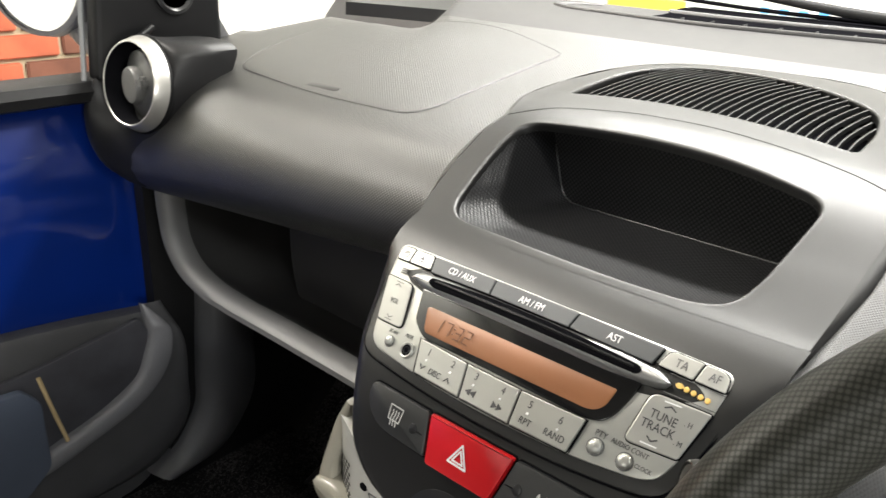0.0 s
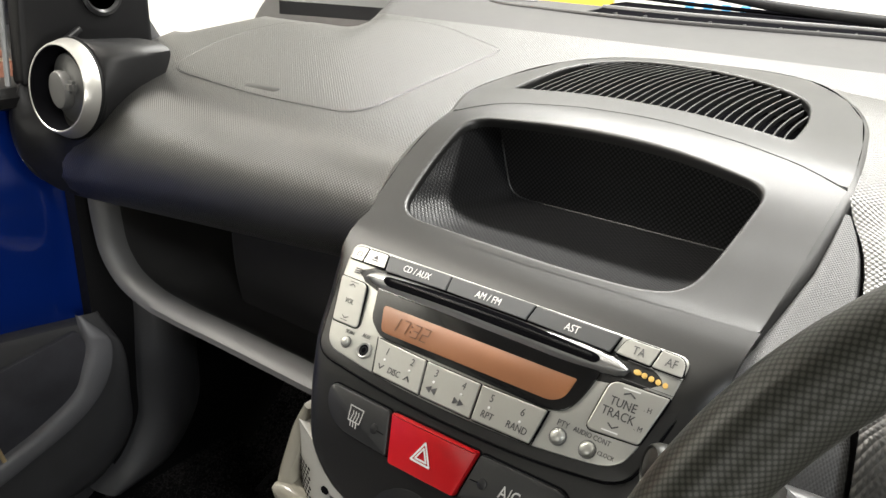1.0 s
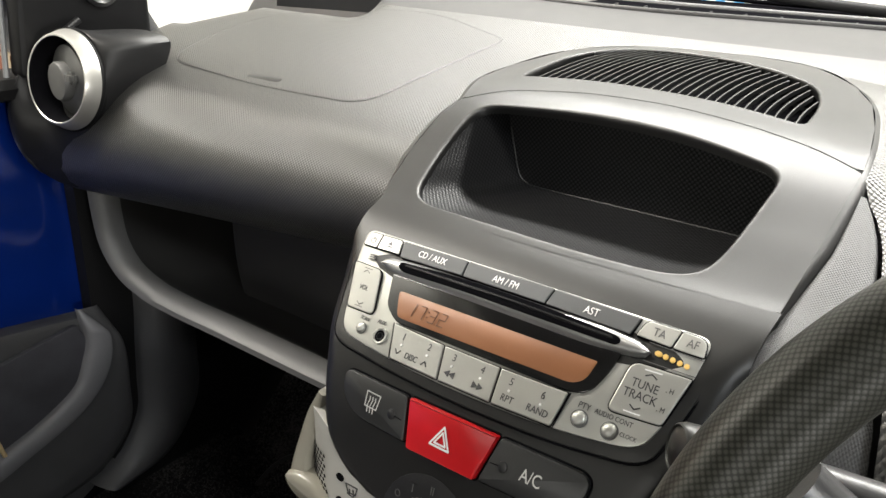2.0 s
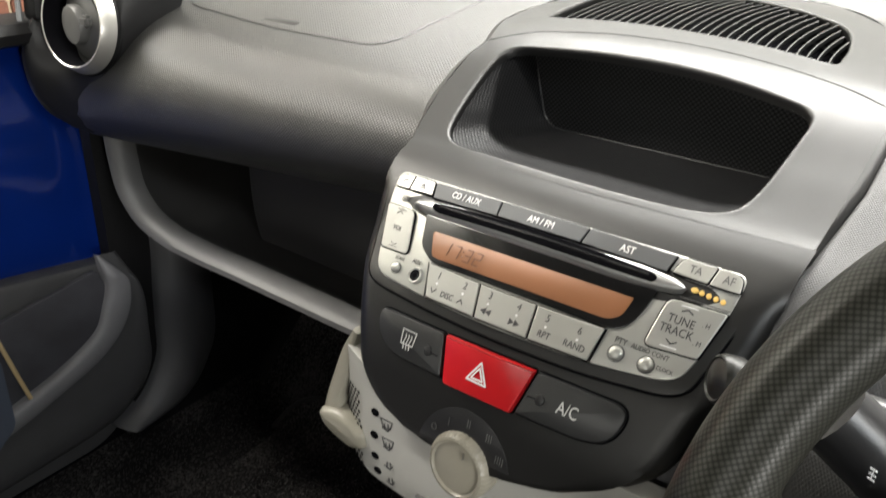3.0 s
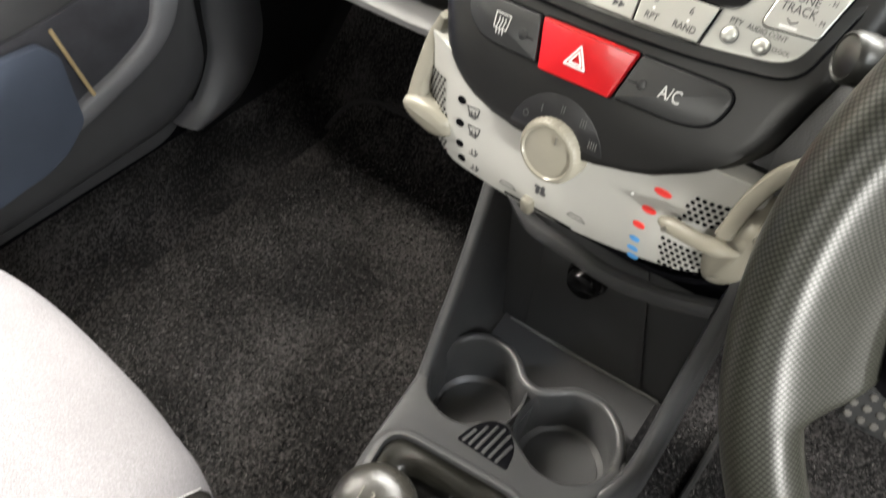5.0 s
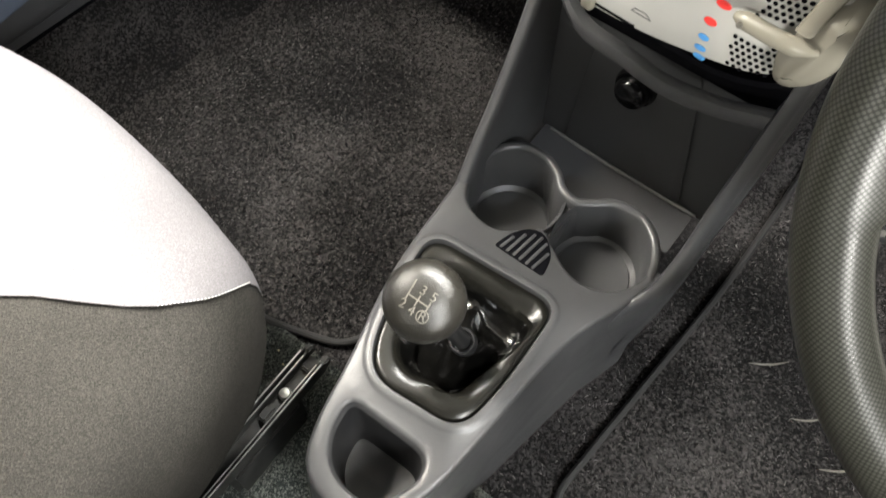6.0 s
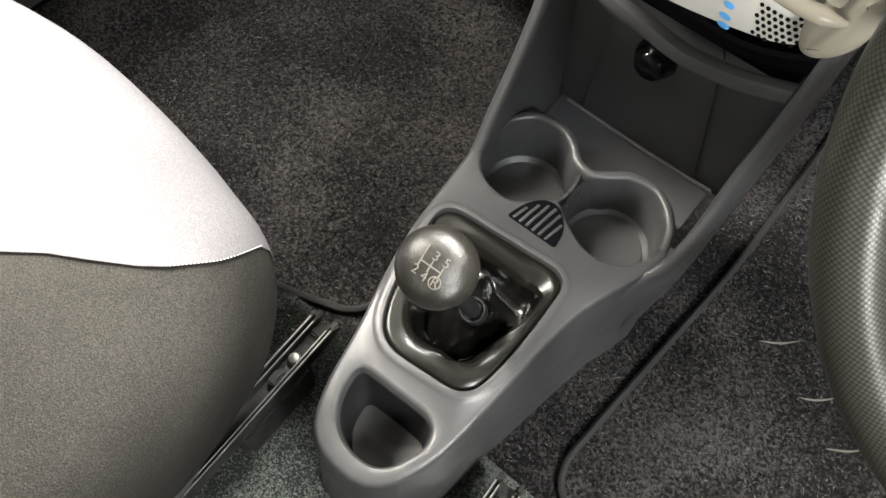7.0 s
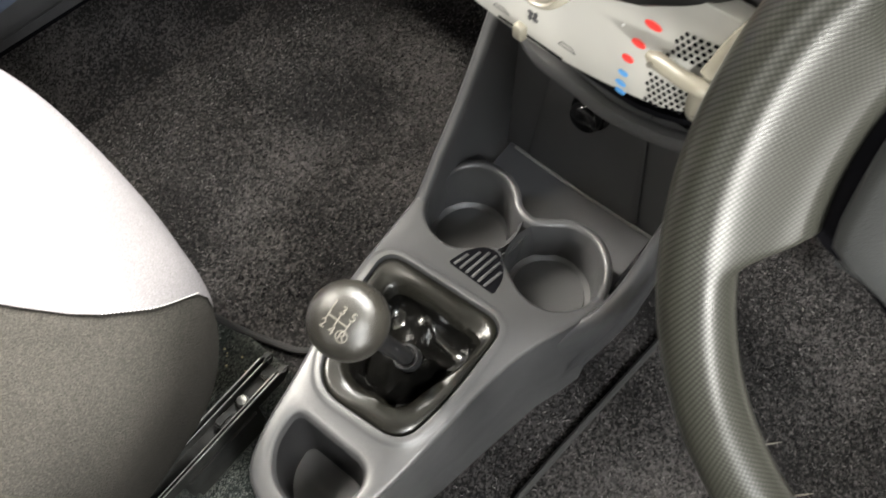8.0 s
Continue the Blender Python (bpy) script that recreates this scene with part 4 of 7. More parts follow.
# tune rocker
q = rbutton("tune_rocker", round_poly([(0.0668, 0.0085, 0.004), (0.0922, 0.0108, 0.002), (0.0975, 0.0347, 0.001), (0.0698, 0.0336, 0.005)]), 0.0026, 0.0035, 0.0007, M_SILVER, "large tuning rocker")
rtext("TUNE", 0.0058, 0.0795, 0.0246, 0.0035, q)
rtext("TRACK", 0.0058, 0.0790, 0.0194, 0.0035, q)
rstroke([[(0.0781, 0.0292), (0.0807, 0.0306), (0.0833, 0.0292)], [(0.0763, 0.0146), (0.0787, 0.0131), (0.0811, 0.0146)]], 0.0006, 0.0036, q)
rstroke([[(0.0770, 0.0318), (0.0846, 0.0322)], [(0.0746, 0.0112), (0.0820, 0.0116)]], 0.0006, 0.0036, q, M_WHITE)
rtext(". H", 0.0034, 0.0905, 0.0264, 0.0035, q)
rtext(". M", 0.0034, 0.0896, 0.0172, 0.0035, q)
rtext("PTY", 0.0042, 0.0570, 0.0061, 0.0026, face)
rtext("AUDIO CONT", 0.0034, 0.0715, 0.0062, 0.0026, face)
rtext("CLOCK", 0.0028, 0.0806, 0.0008, 0.0026, face)
# preset keys
PRESETS = [([(-0.0535, -0.0100), (-0.0210, -0.0104), (-0.0252, 0.0073), (-0.0601, 0.0082)], "1", "2"),
        ([(-0.0199, -0.0104), (0.0118, -0.0100), (0.0099, 0.0076), (-0.0242, 0.0073)], "3", "4"),
        ([(0.0129, -0.0100), (0.0455, -0.0086), (0.0476, 0.0089), (0.0110, 0.0076)], "5", "6")]
for c4, n1, n2 in PRESETS:
    q = rbutton("preset_key", round_poly([(*p, 0.0007) for p in c4], 2), 0.0026, 0.0038, 0.0006, M_SILVER, "wide silver preset key")
    c0 = sum(p[0] for p in c4) / 4 - 0.0012
    rtext(n1, 0.0054, c0 - 0.0089, 0.0032, 0.0038, q)
    rtext(n2, 0.0054, c0 + 0.0089, 0.0032, 0.0038, q)
    for du in (-0.0085, 0.0092):
        part("lamp_dot", slab(oval(c0 + du, -0.0012, 0.0007, 0.0007, 10), 0, 0.0041, 0.0001, rad), M_WHITE, q)
    if n1 == "1":
        rtext("DISC", 0.0047, c0 + 0.0006, -0.0056, 0.0038, q)
        rstroke([[(c0 - 0.0108, -0.0042), (c0 - 0.0090, -0.0064), (c0 - 0.0072, -0.0042)], [(c0 + 0.0080, -0.0066), (c0 + 0.0098, -0.0044), (c0 + 0.0116, -0.0066)]], 0.0005, 0.0039, q)
    elif n1 == "3":
        for s, u0 in ((-1, c0 - 0.0082), (1, c0 + 0.0095)):
            for o in (-0.0016, 0.0016):
                t = [(u0 + o - s * 0.0015, -0.0034), (u0 + o - s * 0.0015, -0.0070), (u0 + o + s * 0.0017, -0.0052)]
                b = bmesh.new()
                loops(b, [[rad(a, v, 0.0038) for a, v in t], [rad(a, v, 0.0041) for a, v in t]], cap_last=True)
                part("sign", b, M_INK, q, smooth=False)
    else:
        rtext("RPT", 0.0049, c0 - 0.0078, -0.0052, 0.0038, q)
        rtext("RAND", 0.0049, c0 + 0.0089, -0.0046, 0.0038, q)
for a, b in (((0.0486, 0.0092), (0.0466, -0.0088)), ((-0.0612, 0.0085), (-0.0546, -0.0100))):
    rstroke([[a, b]], 0.0005, 0.0027, face, M_DEEP, "joint")
rstroke([[(0.0735, 0.0444), (0.0990, 0.0442)], [(0.0740, 0.0356), (0.0980, 0.0362)]], 0.0003, 0.0027, face, M_INKPALE, "joint")
# display
part("display_bezel", slab(round_poly([(-0.0605, 0.0088, 0.005), (0.0477, 0.0094, 0.006), (0.0560, 0.0122, 0.006), (0.0605, 0.0215, 0.006), (0.0640, 0.0350, 0.002), (-0.0768, 0.0340, 0.002), (-0.0712, 0.0160, 0.004)]), 0, 0.0030, 0.0004, rad), M_GLOSS, radio, "gloss black display window")
disp = part("display", slab(round_poly([(-0.0575, 0.0118, 0.003), (0.0470, 0.0136, 0.004), (0.0528, 0.0175, 0.004), (0.0548, 0.0276, 0.001), (-0.0672, 0.0260, 0.003), (-0.0615, 0.0125, 0.003)]), 0, 0.0033, 0.0001, rad), M_AMBER, radio, "lit amber clock display")
SEG = {"1": "bc", "7": "abc", "3": "abgcd", "2": "abged"}
for ch, u0 in (("1", -0.0557), ("7", -0.0487), ("3", -0.0408), ("2", -0.0344)):
    w, hgt, v0 = 0.0038, 0.0035, 0.0188
    segs = {"a": ((0, hgt), (w, hgt)), "b": ((w, hgt), (w, 0)), "c": ((w, 0), (w, -hgt)), "d": ((0, -hgt), (w, -hgt)), "e": ((0, 0), (0, -hgt)), "g": ((0, 0), (w, 0))}
    rstroke([[(u0 + a + b * 0.12, v0 + b), (u0 + c + d * 0.12, v0 + d)] for k in SEG[ch] for (a, b), (c, d) in [segs[k]]], 0.00045, 0.0034, disp, M_DIGIT, "digit")
for dv in (-0.0014, 0.0014):
    part("digit_dot", slab(oval(-0.0428, 0.0190 + dv, 0.00035, 0.00035, 8), 0, 0.0035, 0.0001, rad), M_DIGIT, disp)
# disc slot: a long lens-shaped plate with a dark opening and a bright lower lip
LENS_U = [v.xy for v in smooth_path([(-0.0874, 0.0373, 0), (-0.0858, 0.0410, 0), (-0.0815, 0.0424, 0), (-0.0740, 0.0431, 0), (-0.0325, 0.0442, 0), (0.0185, 0.0444, 0), (0.0640, 0.0439, 0), (0.0722, 0.0425, 0), (0.0760, 0.0399, 0)], 48)]
LENS_D = [v.xy for v in smooth_path([(-0.0874, 0.0373, 0), (-0.0805, 0.0345, 0), (-0.0690, 0.0334, 0), (-0.0281, 0.0338, 0), (0.0148, 0.0338, 0), (0.0600, 0.0343, 0), (0.0668, 0.0352, 0), (0.0750, 0.0376, 0), (0.0760, 0.0399, 0)], 48)]
bm = bmesh.new()
loops(bm, [[rad(*a.lerp(b, w), 0.0022 + 0.0027 * math.sin(math.pi * w) ** 0.6) for a, b in zip(LENS_D, LENS_U)] for w in lin(0, 1, 9)], closed=False)
part("slot_plate", bm, M_BLADE, radio, "dark metallic lens-shaped slot plate")
MOUTH = round_poly([(-0.0700, 0.0360, 0.003), (-0.0296, 0.0372, 0.02), (0.0134, 0.0370, 0.02), (0.0600, 0.0373, 0.002), (0.0622, 0.0395, 0.002), (0.0605, 0.0418, 0.003), (0.0186, 0.0438, 0.02), (-0.0322, 0.0436, 0.02), (-0.0730, 0.0413, 0.002), (-0.0746, 0.0385, 0.002)], 4)
part("slot", slab(MOUTH, 0.003, 0.0052, 0.0001, rad), M_DEEP, radio, "dark disc slot")
part("slot_flap", slab(round_poly([(-0.0700, 0.0394, 0.001), (-0.01, 0.0400, 0.02), (0.0580, 0.0394, 0.001), (0.0575, 0.0409, 0.001), (-0.01, 0.0416, 0.02), (-0.0690, 0.0406, 0.001)], 3), 0.003, 0.0055, 0.0002, rad), M_DULL, radio)

# ---- switches under the radio ----


def switch(name, outline, material, label, lift=0.0028):
    t = thing(name, label, "switch", STACK, "stack switches")
    part("switch_gap", slab([tuple(p) for p in shrink(outline, -0.0009)], -0.001, 0.0004, 0.0003, facade), M_DEEP, t)
    return t, part("cap", slab(outline, -0.001, lift, 0.0012, facade), material, t)


def ftext(body, size, u, z, h, parent, material, name="lettering", squeeze=0.9):
    return part(name, text_bm(body, size, lambda x, y, k: facade(u + x, z + y * 0.93, h + k), squeeze=squeeze), material, parent, smooth=False)


def fstroke(lines, width, h, parent, material, name="sign"):
    for line in lines:
        part(name, strokes([line], width, lambda x, y, k: facade(x, y, h + k)), material, parent, smooth=False)


demist, cap = switch("rear_demister_switch", round_poly([(-0.0290, -0.0388, 0.002), (-0.0345, -0.0182, 0.002), (-0.0805, -0.0188, 0.006), (-0.0783, -0.0305, 0.010), (-0.0660, -0.0386, 0.010)]), M_SWITCH, "dark grey rear demister switch with white sign")
c0, g = (-0.0556, -0.0284), 0.0048
fstroke([[(c0[0] - g, c0[1] + g * 0.85), (c0[0] + g, c0[1] + g * 0.85), (c0[0] + g * 0.85, c0[1] - g * 0.6), (c0[0] - g * 0.85, c0[1] - g * 0.6), (c0[0] - g, c0[1] + g * 0.85)]]
        + [[(c0[0] + du * g + 0.0004 * math.sin(k * 1.6), c0[1] + g * 0.45 - k * g * 0.31) for k in range(6)] for du in (-0.42, 0.0, 0.42)], 0.0005, 0.0029, cap, M_LETTER)
part("lamp", slab(oval(-0.0411, -0.0294, 0.0025, 0.0025, 16), 0, 0.0031, 0.0002, facade), M_BLACK, cap)
fstroke([[(-0.0388, -0.0295), (-0.0340, -0.0297)]], 0.0004, 0.0029, cap, M_DEEP, "groove")

hazard, cap = switch("hazard_switch", round_poly([(-0.0262, -0.0405, 0.0015), (0.0162, -0.0394, 0.0015), (0.0226, -0.0168, 0.0015), (-0.0325, -0.0180, 0.0015)]), M_RED, "bright red hazard warning switch with white triangle", 0.0040)
for r, w in ((0.0069, 0.0009), (0.0040, 0.0008)):
    t3 = [(-0.0065 + r * math.cos(radians(a)), -0.0297 + r * 0.9 * math.sin(radians(a))) for a in (90, 210, 330, 90)]
    fstroke([t3], w, 0.0041, cap, M_WHITE)

aircon, cap = switch("air_conditioning_switch", round_poly([(0.0180, -0.0386, 0.002), (0.0240, -0.0170, 0.002), (0.0686, -0.0162, 0.004), (0.0730, -0.0205, 0.006), (0.0685, -0.0330, 0.010), (0.0560, -0.0374, 0.010)]), M_SWITCH, "dark grey air conditioning switch with white letters")
ftext("A/C", 0.0086, 0.0446, -0.0277, 0.0028, cap, M_LETTER, squeeze=0.80)
part("lamp", slab(oval(0.0293, -0.0282, 0.0025, 0.0025, 16), 0, 0.0031, 0.0002, facade), M_BLACK, cap)
fstroke([[(0.0270, -0.0284), (0.0226, -0.0287)]], 0.0004, 0.0029, cap, M_DEEP, "groove")

# ---- heater panel ----
heater = thing("heater_panel", "milky white heater panel with cream dial and levers", "control panel", STACK)


def hp(u, z, h=0.0):
    """On the heater panel, which bows towards the driver."""
    y = -0.0275 + 0.9 * max(0.0, abs(u + 0.003) - 0.075) ** 2 / 0.03 * 0.35 + 0.004 * max(0.0, (-0.12 - z) / 0.03) ** 2
    return Vector((u, y - h, z))


PANEL = round_poly([(-0.1100, -0.0520, 0.004), (-0.1165, -0.0900, 0.01), (-0.1140, -0.1190, 0.012), (-0.0850, -0.1350, 0.012), (-0.0400, -0.1400, 0.02), (0.0050, -0.1390, 0.02), (0.0500, -0.1300, 0.02), (0.0920, -0.1175, 0.012), (0.1060, -0.1000, 0.01), (0.1050, -0.0720, 0.006), (0.0975, -0.0535, 0.003), (0.0770, -0.0490, 0.01), (-0.0600, -0.0560, 0.03)], 5)
PN = by_angle(PANEL, (-0.003, -0.095), 96)
b = bmesh.new()
rings = []
for f, h in ((1.0, -0.012), (1.0, -0.001), (0.995, 0.0), (0.9, 0.0), (0.75, 0.0), (0.55, 0.0), (0.35, 0.0), (0.15, 0.0), (0.02, 0.0)):
    rings.append([hp(-0.003 + (p.x + 0.003) * f, -0.095 + (p.y + 0.095) * f, h) for p in PN])
loops(b, rings, cap_last=True)
part("panel", b, M_MILK, heater, "translucent milky front")


def hdot(u, z, a, bb, material, parent, name="print_dot", turn=0.0, h=0.0004, n=14):
    return part(name, slab(oval(u, z, a, bb, n, turn), -0.0005, h, 0.0001, hp), material, parent)


panel = heater.children[0]
for u, z, a in ((0.0568, -0.0773, 0.0060), (0.0522, -0.0924, 0.0050), (0.0490, -0.1055, 0.0043)):
    hdot(u, z, a * 0.86, 0.0024, M_REDDOT, panel, "red_dot")
for u, z, a in ((0.0487, -0.1165, 0.0038), (0.0490, -0.1240, 0.0042), (0.0500, -0.1300, 0.0042)):
    hdot(u, z, a * 0.85, 0.0019, M_BLUEDOT, panel, "blue_dot")
for u, z in ((-0.0762, -0.0840), (-0.0773, -0.1013), (-0.0768, -0.1168), (-0.0750, -0.1278)):
    hdot(u, z, 0.0030, 0.0026, M_DEEP, panel, "air_dot")
# air flow signs beside the dots, as plain bars
for k, (u, z) in enumerate(((-0.0670, -0.0885), (-0.0661, -0.1022), (-0.0654, -0.1165), (-0.0643, -0.1285))):
    b = strokes([[(u - 0.0045, z + 0.0030), (u + 0.0045, z + 0.0034), (u + 0.0030, z - 0.0022), (u - 0.0028, z - 0.0026), (u - 0.0045, z + 0.0030)]] if k < 2 else [], 0.0007, lambda x, y, h: hp(x, y, h + 0.0001))
    b = strokes([[(u - 0.0036, z - 0.0036), (u + 0.0010, z - 0.0044), (u + 0.0030, z - 0.0010)], [(u - 0.0015, z), (u - 0.0015, z - 0.0030)], [(u + 0.0012, z + 0.0008), (u + 0.0014, z - 0.0030)]], 0.0008, lambda x, y, h: hp(x, y, h + 0.0001), bm=b)
    part("air_sign", b, M_INK, panel, smooth=False)
fb = bmesh.new()
for k in range(4):
    a0 = radians(45 + 90 * k)
    cu0, cz0 = -0.0150 + 0.0027 * math.cos(a0), -0.1192 + 0.0025 * math.sin(a0)
    slab(oval(cu0, cz0, 0.0022, 0.0014, 12, a0 + 0.7), -0.0003, 0.0004, 0.0001, hp, fb)
part("fan_sign", fb, M_INK, panel)
hdot(0.0411, -0.0875, 0.0008, 0.0010, M_WHITE, panel, "pale_dot")
for u0, z0 in ((-0.0388, -0.1287), (0.0110, -0.1243)):
    b = strokes([[(u0 - 0.006, z0 - 0.0016), (u0 - 0.004, z0 + 0.0010), (u0 + 0.003, z0 + 0.0012), (u0 + 0.0065, z0 - 0.0016), (u0 - 0.006, z0 - 0.0016)]], 0.0006, lambda x, y, h: hp(x, y, h + 0.0001))
    part("recirculation_sign", b, M_INKPALE, panel, smooth=False)
part("slider_slot", slab(rrect(-0.016, -0.1368, 0.050, 0.0022, 0.001), -0.0005, 0.0003, 0.0001, hp), M_DEEP, panel)
part("slider_knob", slab(rrect(-0.0222, -0.1352, 0.0082, 0.0125, 0.003), -0.002, 0.0050, 0.0022, hp), M_CREAM, heater, "small cream slider knob")
# perforated fields at both ends: flat black discs paint the dark of the holes
FIELDS = [[(-0.1130, -0.0760), (-0.0900, -0.0750), (-0.0880, -0.1360), (-0.1040, -0.1310)], [(0.0675, -0.0885), (0.0710, -0.0735), (0.0775, -0.0675), (0.0940, -0.0675), (0.0930, -0.0850)], [(0.0625, -0.1050), (0.0930, -0.1000), (0.0930, -0.1180), (0.0650, -0.1250)]]


for poly in FIELDS:
    b = bmesh.new()
    for r in range(23):
        for c in range(62):
            u, z = -0.118 + c * 0.0036 + (r % 2) * 0.0018, -0.060 - r * 0.0035
            if inside(u, z, poly):
                b.faces.new([b.verts.new(hp(x, y, 0.0003)) for x, y in oval(u, z, 0.0013, 0.0014, 8)])
    tagged(part("perforation", b, M_DEEP, panel, "field of flat black discs painted as small dark holes"), kind="stuff")
# dark field behind the dial
fld = [(-0.0065 + 0.0300 * math.cos(radians(a)), -0.0790 + 0.0308 * math.sin(radians(a))) for a in range(16, 171, 7)]
part("dial_field", slab(fld, -0.001, 0.0002, 0.0001, facade), M_BLACK, heater)
# fan dial
DC = Vector((-0.0070, -0.0280, -0.0807))
DM = Matrix.Translation(DC) @ pose(0, 0, 0, 90 - 8, 0, -2)
b = bmesh.new()
prof = [(0.0190, -0.004), (0.0190, 0.0055), (0.0187, 0.0095), (0.0174, 0.0118), (0.0158, 0.0123), (0.0150, 0.0112), (0.0147, 0.0110), (0.005, 0.0124), (0.0005, 0.0125)]
nn = 160
rings = [[DM @ Vector(((r + (0.0003 if (k // 2) % 2 and 0.001 < h < 0.011 else 0)) * math.cos(2 * math.pi * k / nn), (r + (0.0003 if (k // 2) % 2 and 0.001 < h < 0.011 else 0)) * math.sin(2 * math.pi * k / nn), h)) for k in range(nn)] for r, h in prof]
loops(b, rings, cap_last=True)
dial = part("fan_dial", b, M_CREAM, heater, "round ribbed cream fan dial")
part("pointer", box((0.0012, 0.0050, 0.0008), DM @ pose(0.0045, 0.0100, 0.0124, 0, 0, 0), 0.0003), M_EMBOSS, dial)
for k, (u0, z0) in enumerate(((-0.0273, -0.0655), (-0.0184, -0.0588), (-0.0061, -0.0550), (0.0071, -0.0572), (0.0154, -0.0658))):
    for j in range(max(1, k)):
        o = (j - (max(1, k) - 1) / 2) * 0.0014
        fstroke([[(u0 + o, z0 - 0.0019), (u0 + o, z0 + 0.0019)]] if k else [oval(u0, z0, 0.0016, 0.0018, 10) + oval(u0, z0, 0.0016, 0.0018, 10)[:1]], 0.0005, 0.0003, heater, M_DIALMARK, "dial_mark")


def ribbon(inner, outer, y0, y1, n=24):
    """A flat curved band between two edges, standing between two depths."""
    A, Bq = smooth_path([(u, 0, z) for u, z in inner], n), smooth_path([(u, 0, z) for u, z in outer], n)
    rings = []
    for i, (p, q) in enumerate(zip(A, Bq)):
        t = i / (n - 1)
        f = y1[0] + (y1[1] - y1[0]) * t
        row = []
        for w, dy in ((0.0, None), (0.0, 0.0022), (0.10, 0.0006), (0.3, 0.0), (0.7, 0.0), (0.90, 0.0006), (1.0, 0.0022), (1.0, None)):
            c = p.lerp(q, w)
            row.append(Vector((c.x, y0 if dy is None else f + dy, c.z)))
        rings.append(row)
    b = bmesh.new()
    loops(b, rings, cap_first=True, cap_last=True)
    return b


def flat(u, z, h):
    return Vector((u, -0.020 - h, z))


# the left lever lies along the panel's end, its grip turned in over the ribs
arm = part("lever_arm", ribbon([(-0.0985, -0.0440), (-0.1013, -0.0551), (-0.1050, -0.0761), (-0.1104, -0.0950), (-0.1100, -0.1040)], [(-0.1030, -0.0420), (-0.1100, -0.0550), (-0.1178, -0.0785), (-0.1230, -0.0985), (-0.1245, -0.1060)], -0.010, (-0.018, -0.026)), M_CREAM, heater, "flat curved cream lever arm")
part("lever_grip", slab(round_poly([(-0.1255, -0.1040, 0.005), (-0.1148, -0.0995, 0.008), (-0.1000, -0.0998, 0.008), (-0.0855, -0.1055, 0.004), (-0.0845, -0.1165, 0.004), (-0.0985, -0.1222, 0.010), (-0.1210, -0.1150, 0.008)], 5), -0.012, 0.0110, 0.0045, flat), M_CREAM, arm, "rounded cream grip", angle=85)
# rounded end of the panel under the other lever
part("end_cap", slab(round_poly([(0.0840, -0.1000, 0.006), (0.0870, -0.1165, 0.008), (0.0985, -0.1185, 0.010), (0.1120, -0.1060, 0.015), (0.1165, -0.0830, 0.015), (0.1140, -0.0660, 0.010), (0.1000, -0.0660, 0.010)], 6), -0.015, 0.0125, 0.008, flat), M_CREAM, heater, "rounded cream end of the panel", angle=85)
arm = part("lever_arm", ribbon([(0.1100, -0.0290), (0.1019, -0.0390), (0.0945, -0.0555), (0.0890, -0.0800)], [(0.1170, -0.0330), (0.1090, -0.0434), (0.1030, -0.0577), (0.0980, -0.0800)], -0.020, (-0.022, -0.0345)), M_CREAM, heater, "flat curved cream lever arm")
grip = smooth_path([(0.0610, -0.033, -0.0893), (0.0640, -0.0338, -0.0887), (0.0720, -0.0355, -0.0874), (0.0850, -0.0380, -0.0853), (0.0960, -0.0385, -0.0835), (0.1020, -0.038, -0.0825), (0.1045, -0.037, -0.0821)], 24)
part("lever_grip", tube(grip, lambda t: 0.0045 * min(1, 0.45 + 4.5 * t, 0.30 + 3.0 * (1 - t)), 14, None, 0.8), M_CREAM, arm, "rounded cream grip")
part("lever_hole", lathe([(0.0016, 0), (0.0016, 0.0012)], 12, Matrix.Translation((0.0665, -0.0390, -0.0880)) @ pose(0, 0, 0, 90)), M_EMBOSS, heater)
# underside of the panel: a matt black sheet put in for its shade
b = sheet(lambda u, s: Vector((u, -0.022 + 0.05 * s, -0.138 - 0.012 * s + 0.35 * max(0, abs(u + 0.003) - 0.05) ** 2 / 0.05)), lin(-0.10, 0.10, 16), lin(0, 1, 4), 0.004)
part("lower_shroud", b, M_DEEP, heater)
# ---- centre console ----
console = thing("centre_console", "grey plastic centre console with cup holders and rear pocket", "console")
ZT = 0.205
GAIT = round_poly([(-0.092, -0.079, 0.022), (0.035, -0.067, 0.020), (0.041, -0.145, 0.05), (0.036, -0.203, 0.022), (-0.050, -0.213, 0.026), (-0.075, -0.165, 0.05)], 6)
POCK = round_poly([(-0.049, -0.2345, 0.012), (0.026, -0.231, 0.015), (0.036, -0.250, 0.012), (0.020, -0.289, 0.02), (-0.020, -0.290, 0.02), (-0.043, -0.268, 0.02)], 6)
TOPO = round_poly([(-0.060, -0.262, 0.03), (-0.042, -0.304, 0.03), (0.022, -0.308, 0.035), (0.048, -0.262, 0.03), (0.053, -0.20, 0.03), (0.055, -0.14, 0.03), (0.060, -0.08, 0.03), (0.082, -0.02, 0.03), (0.092, 0.02, 0.0),
                   (0.079, 0.018, 0.004), (0.073, -0.012, 0.012), (0.053, -0.032, 0.014), (0.026, -0.035, 0.014), (-0.003, -0.019, 0.012), (-0.018, -0.008, 0.006), (-0.034, -0.022, 0.012), (-0.050, -0.038, 0.012), (-0.074, -0.038, 0.014), (-0.096, -0.026, 0.014), (-0.1045, 0.0, 0.004),
                   (-0.114, 0.0, 0.0), (-0.106, -0.06, 0.03), (-0.100, -0.11, 0.03), (-0.090, -0.155, 0.03), (-0.070, -0.215, 0.03)], 4)


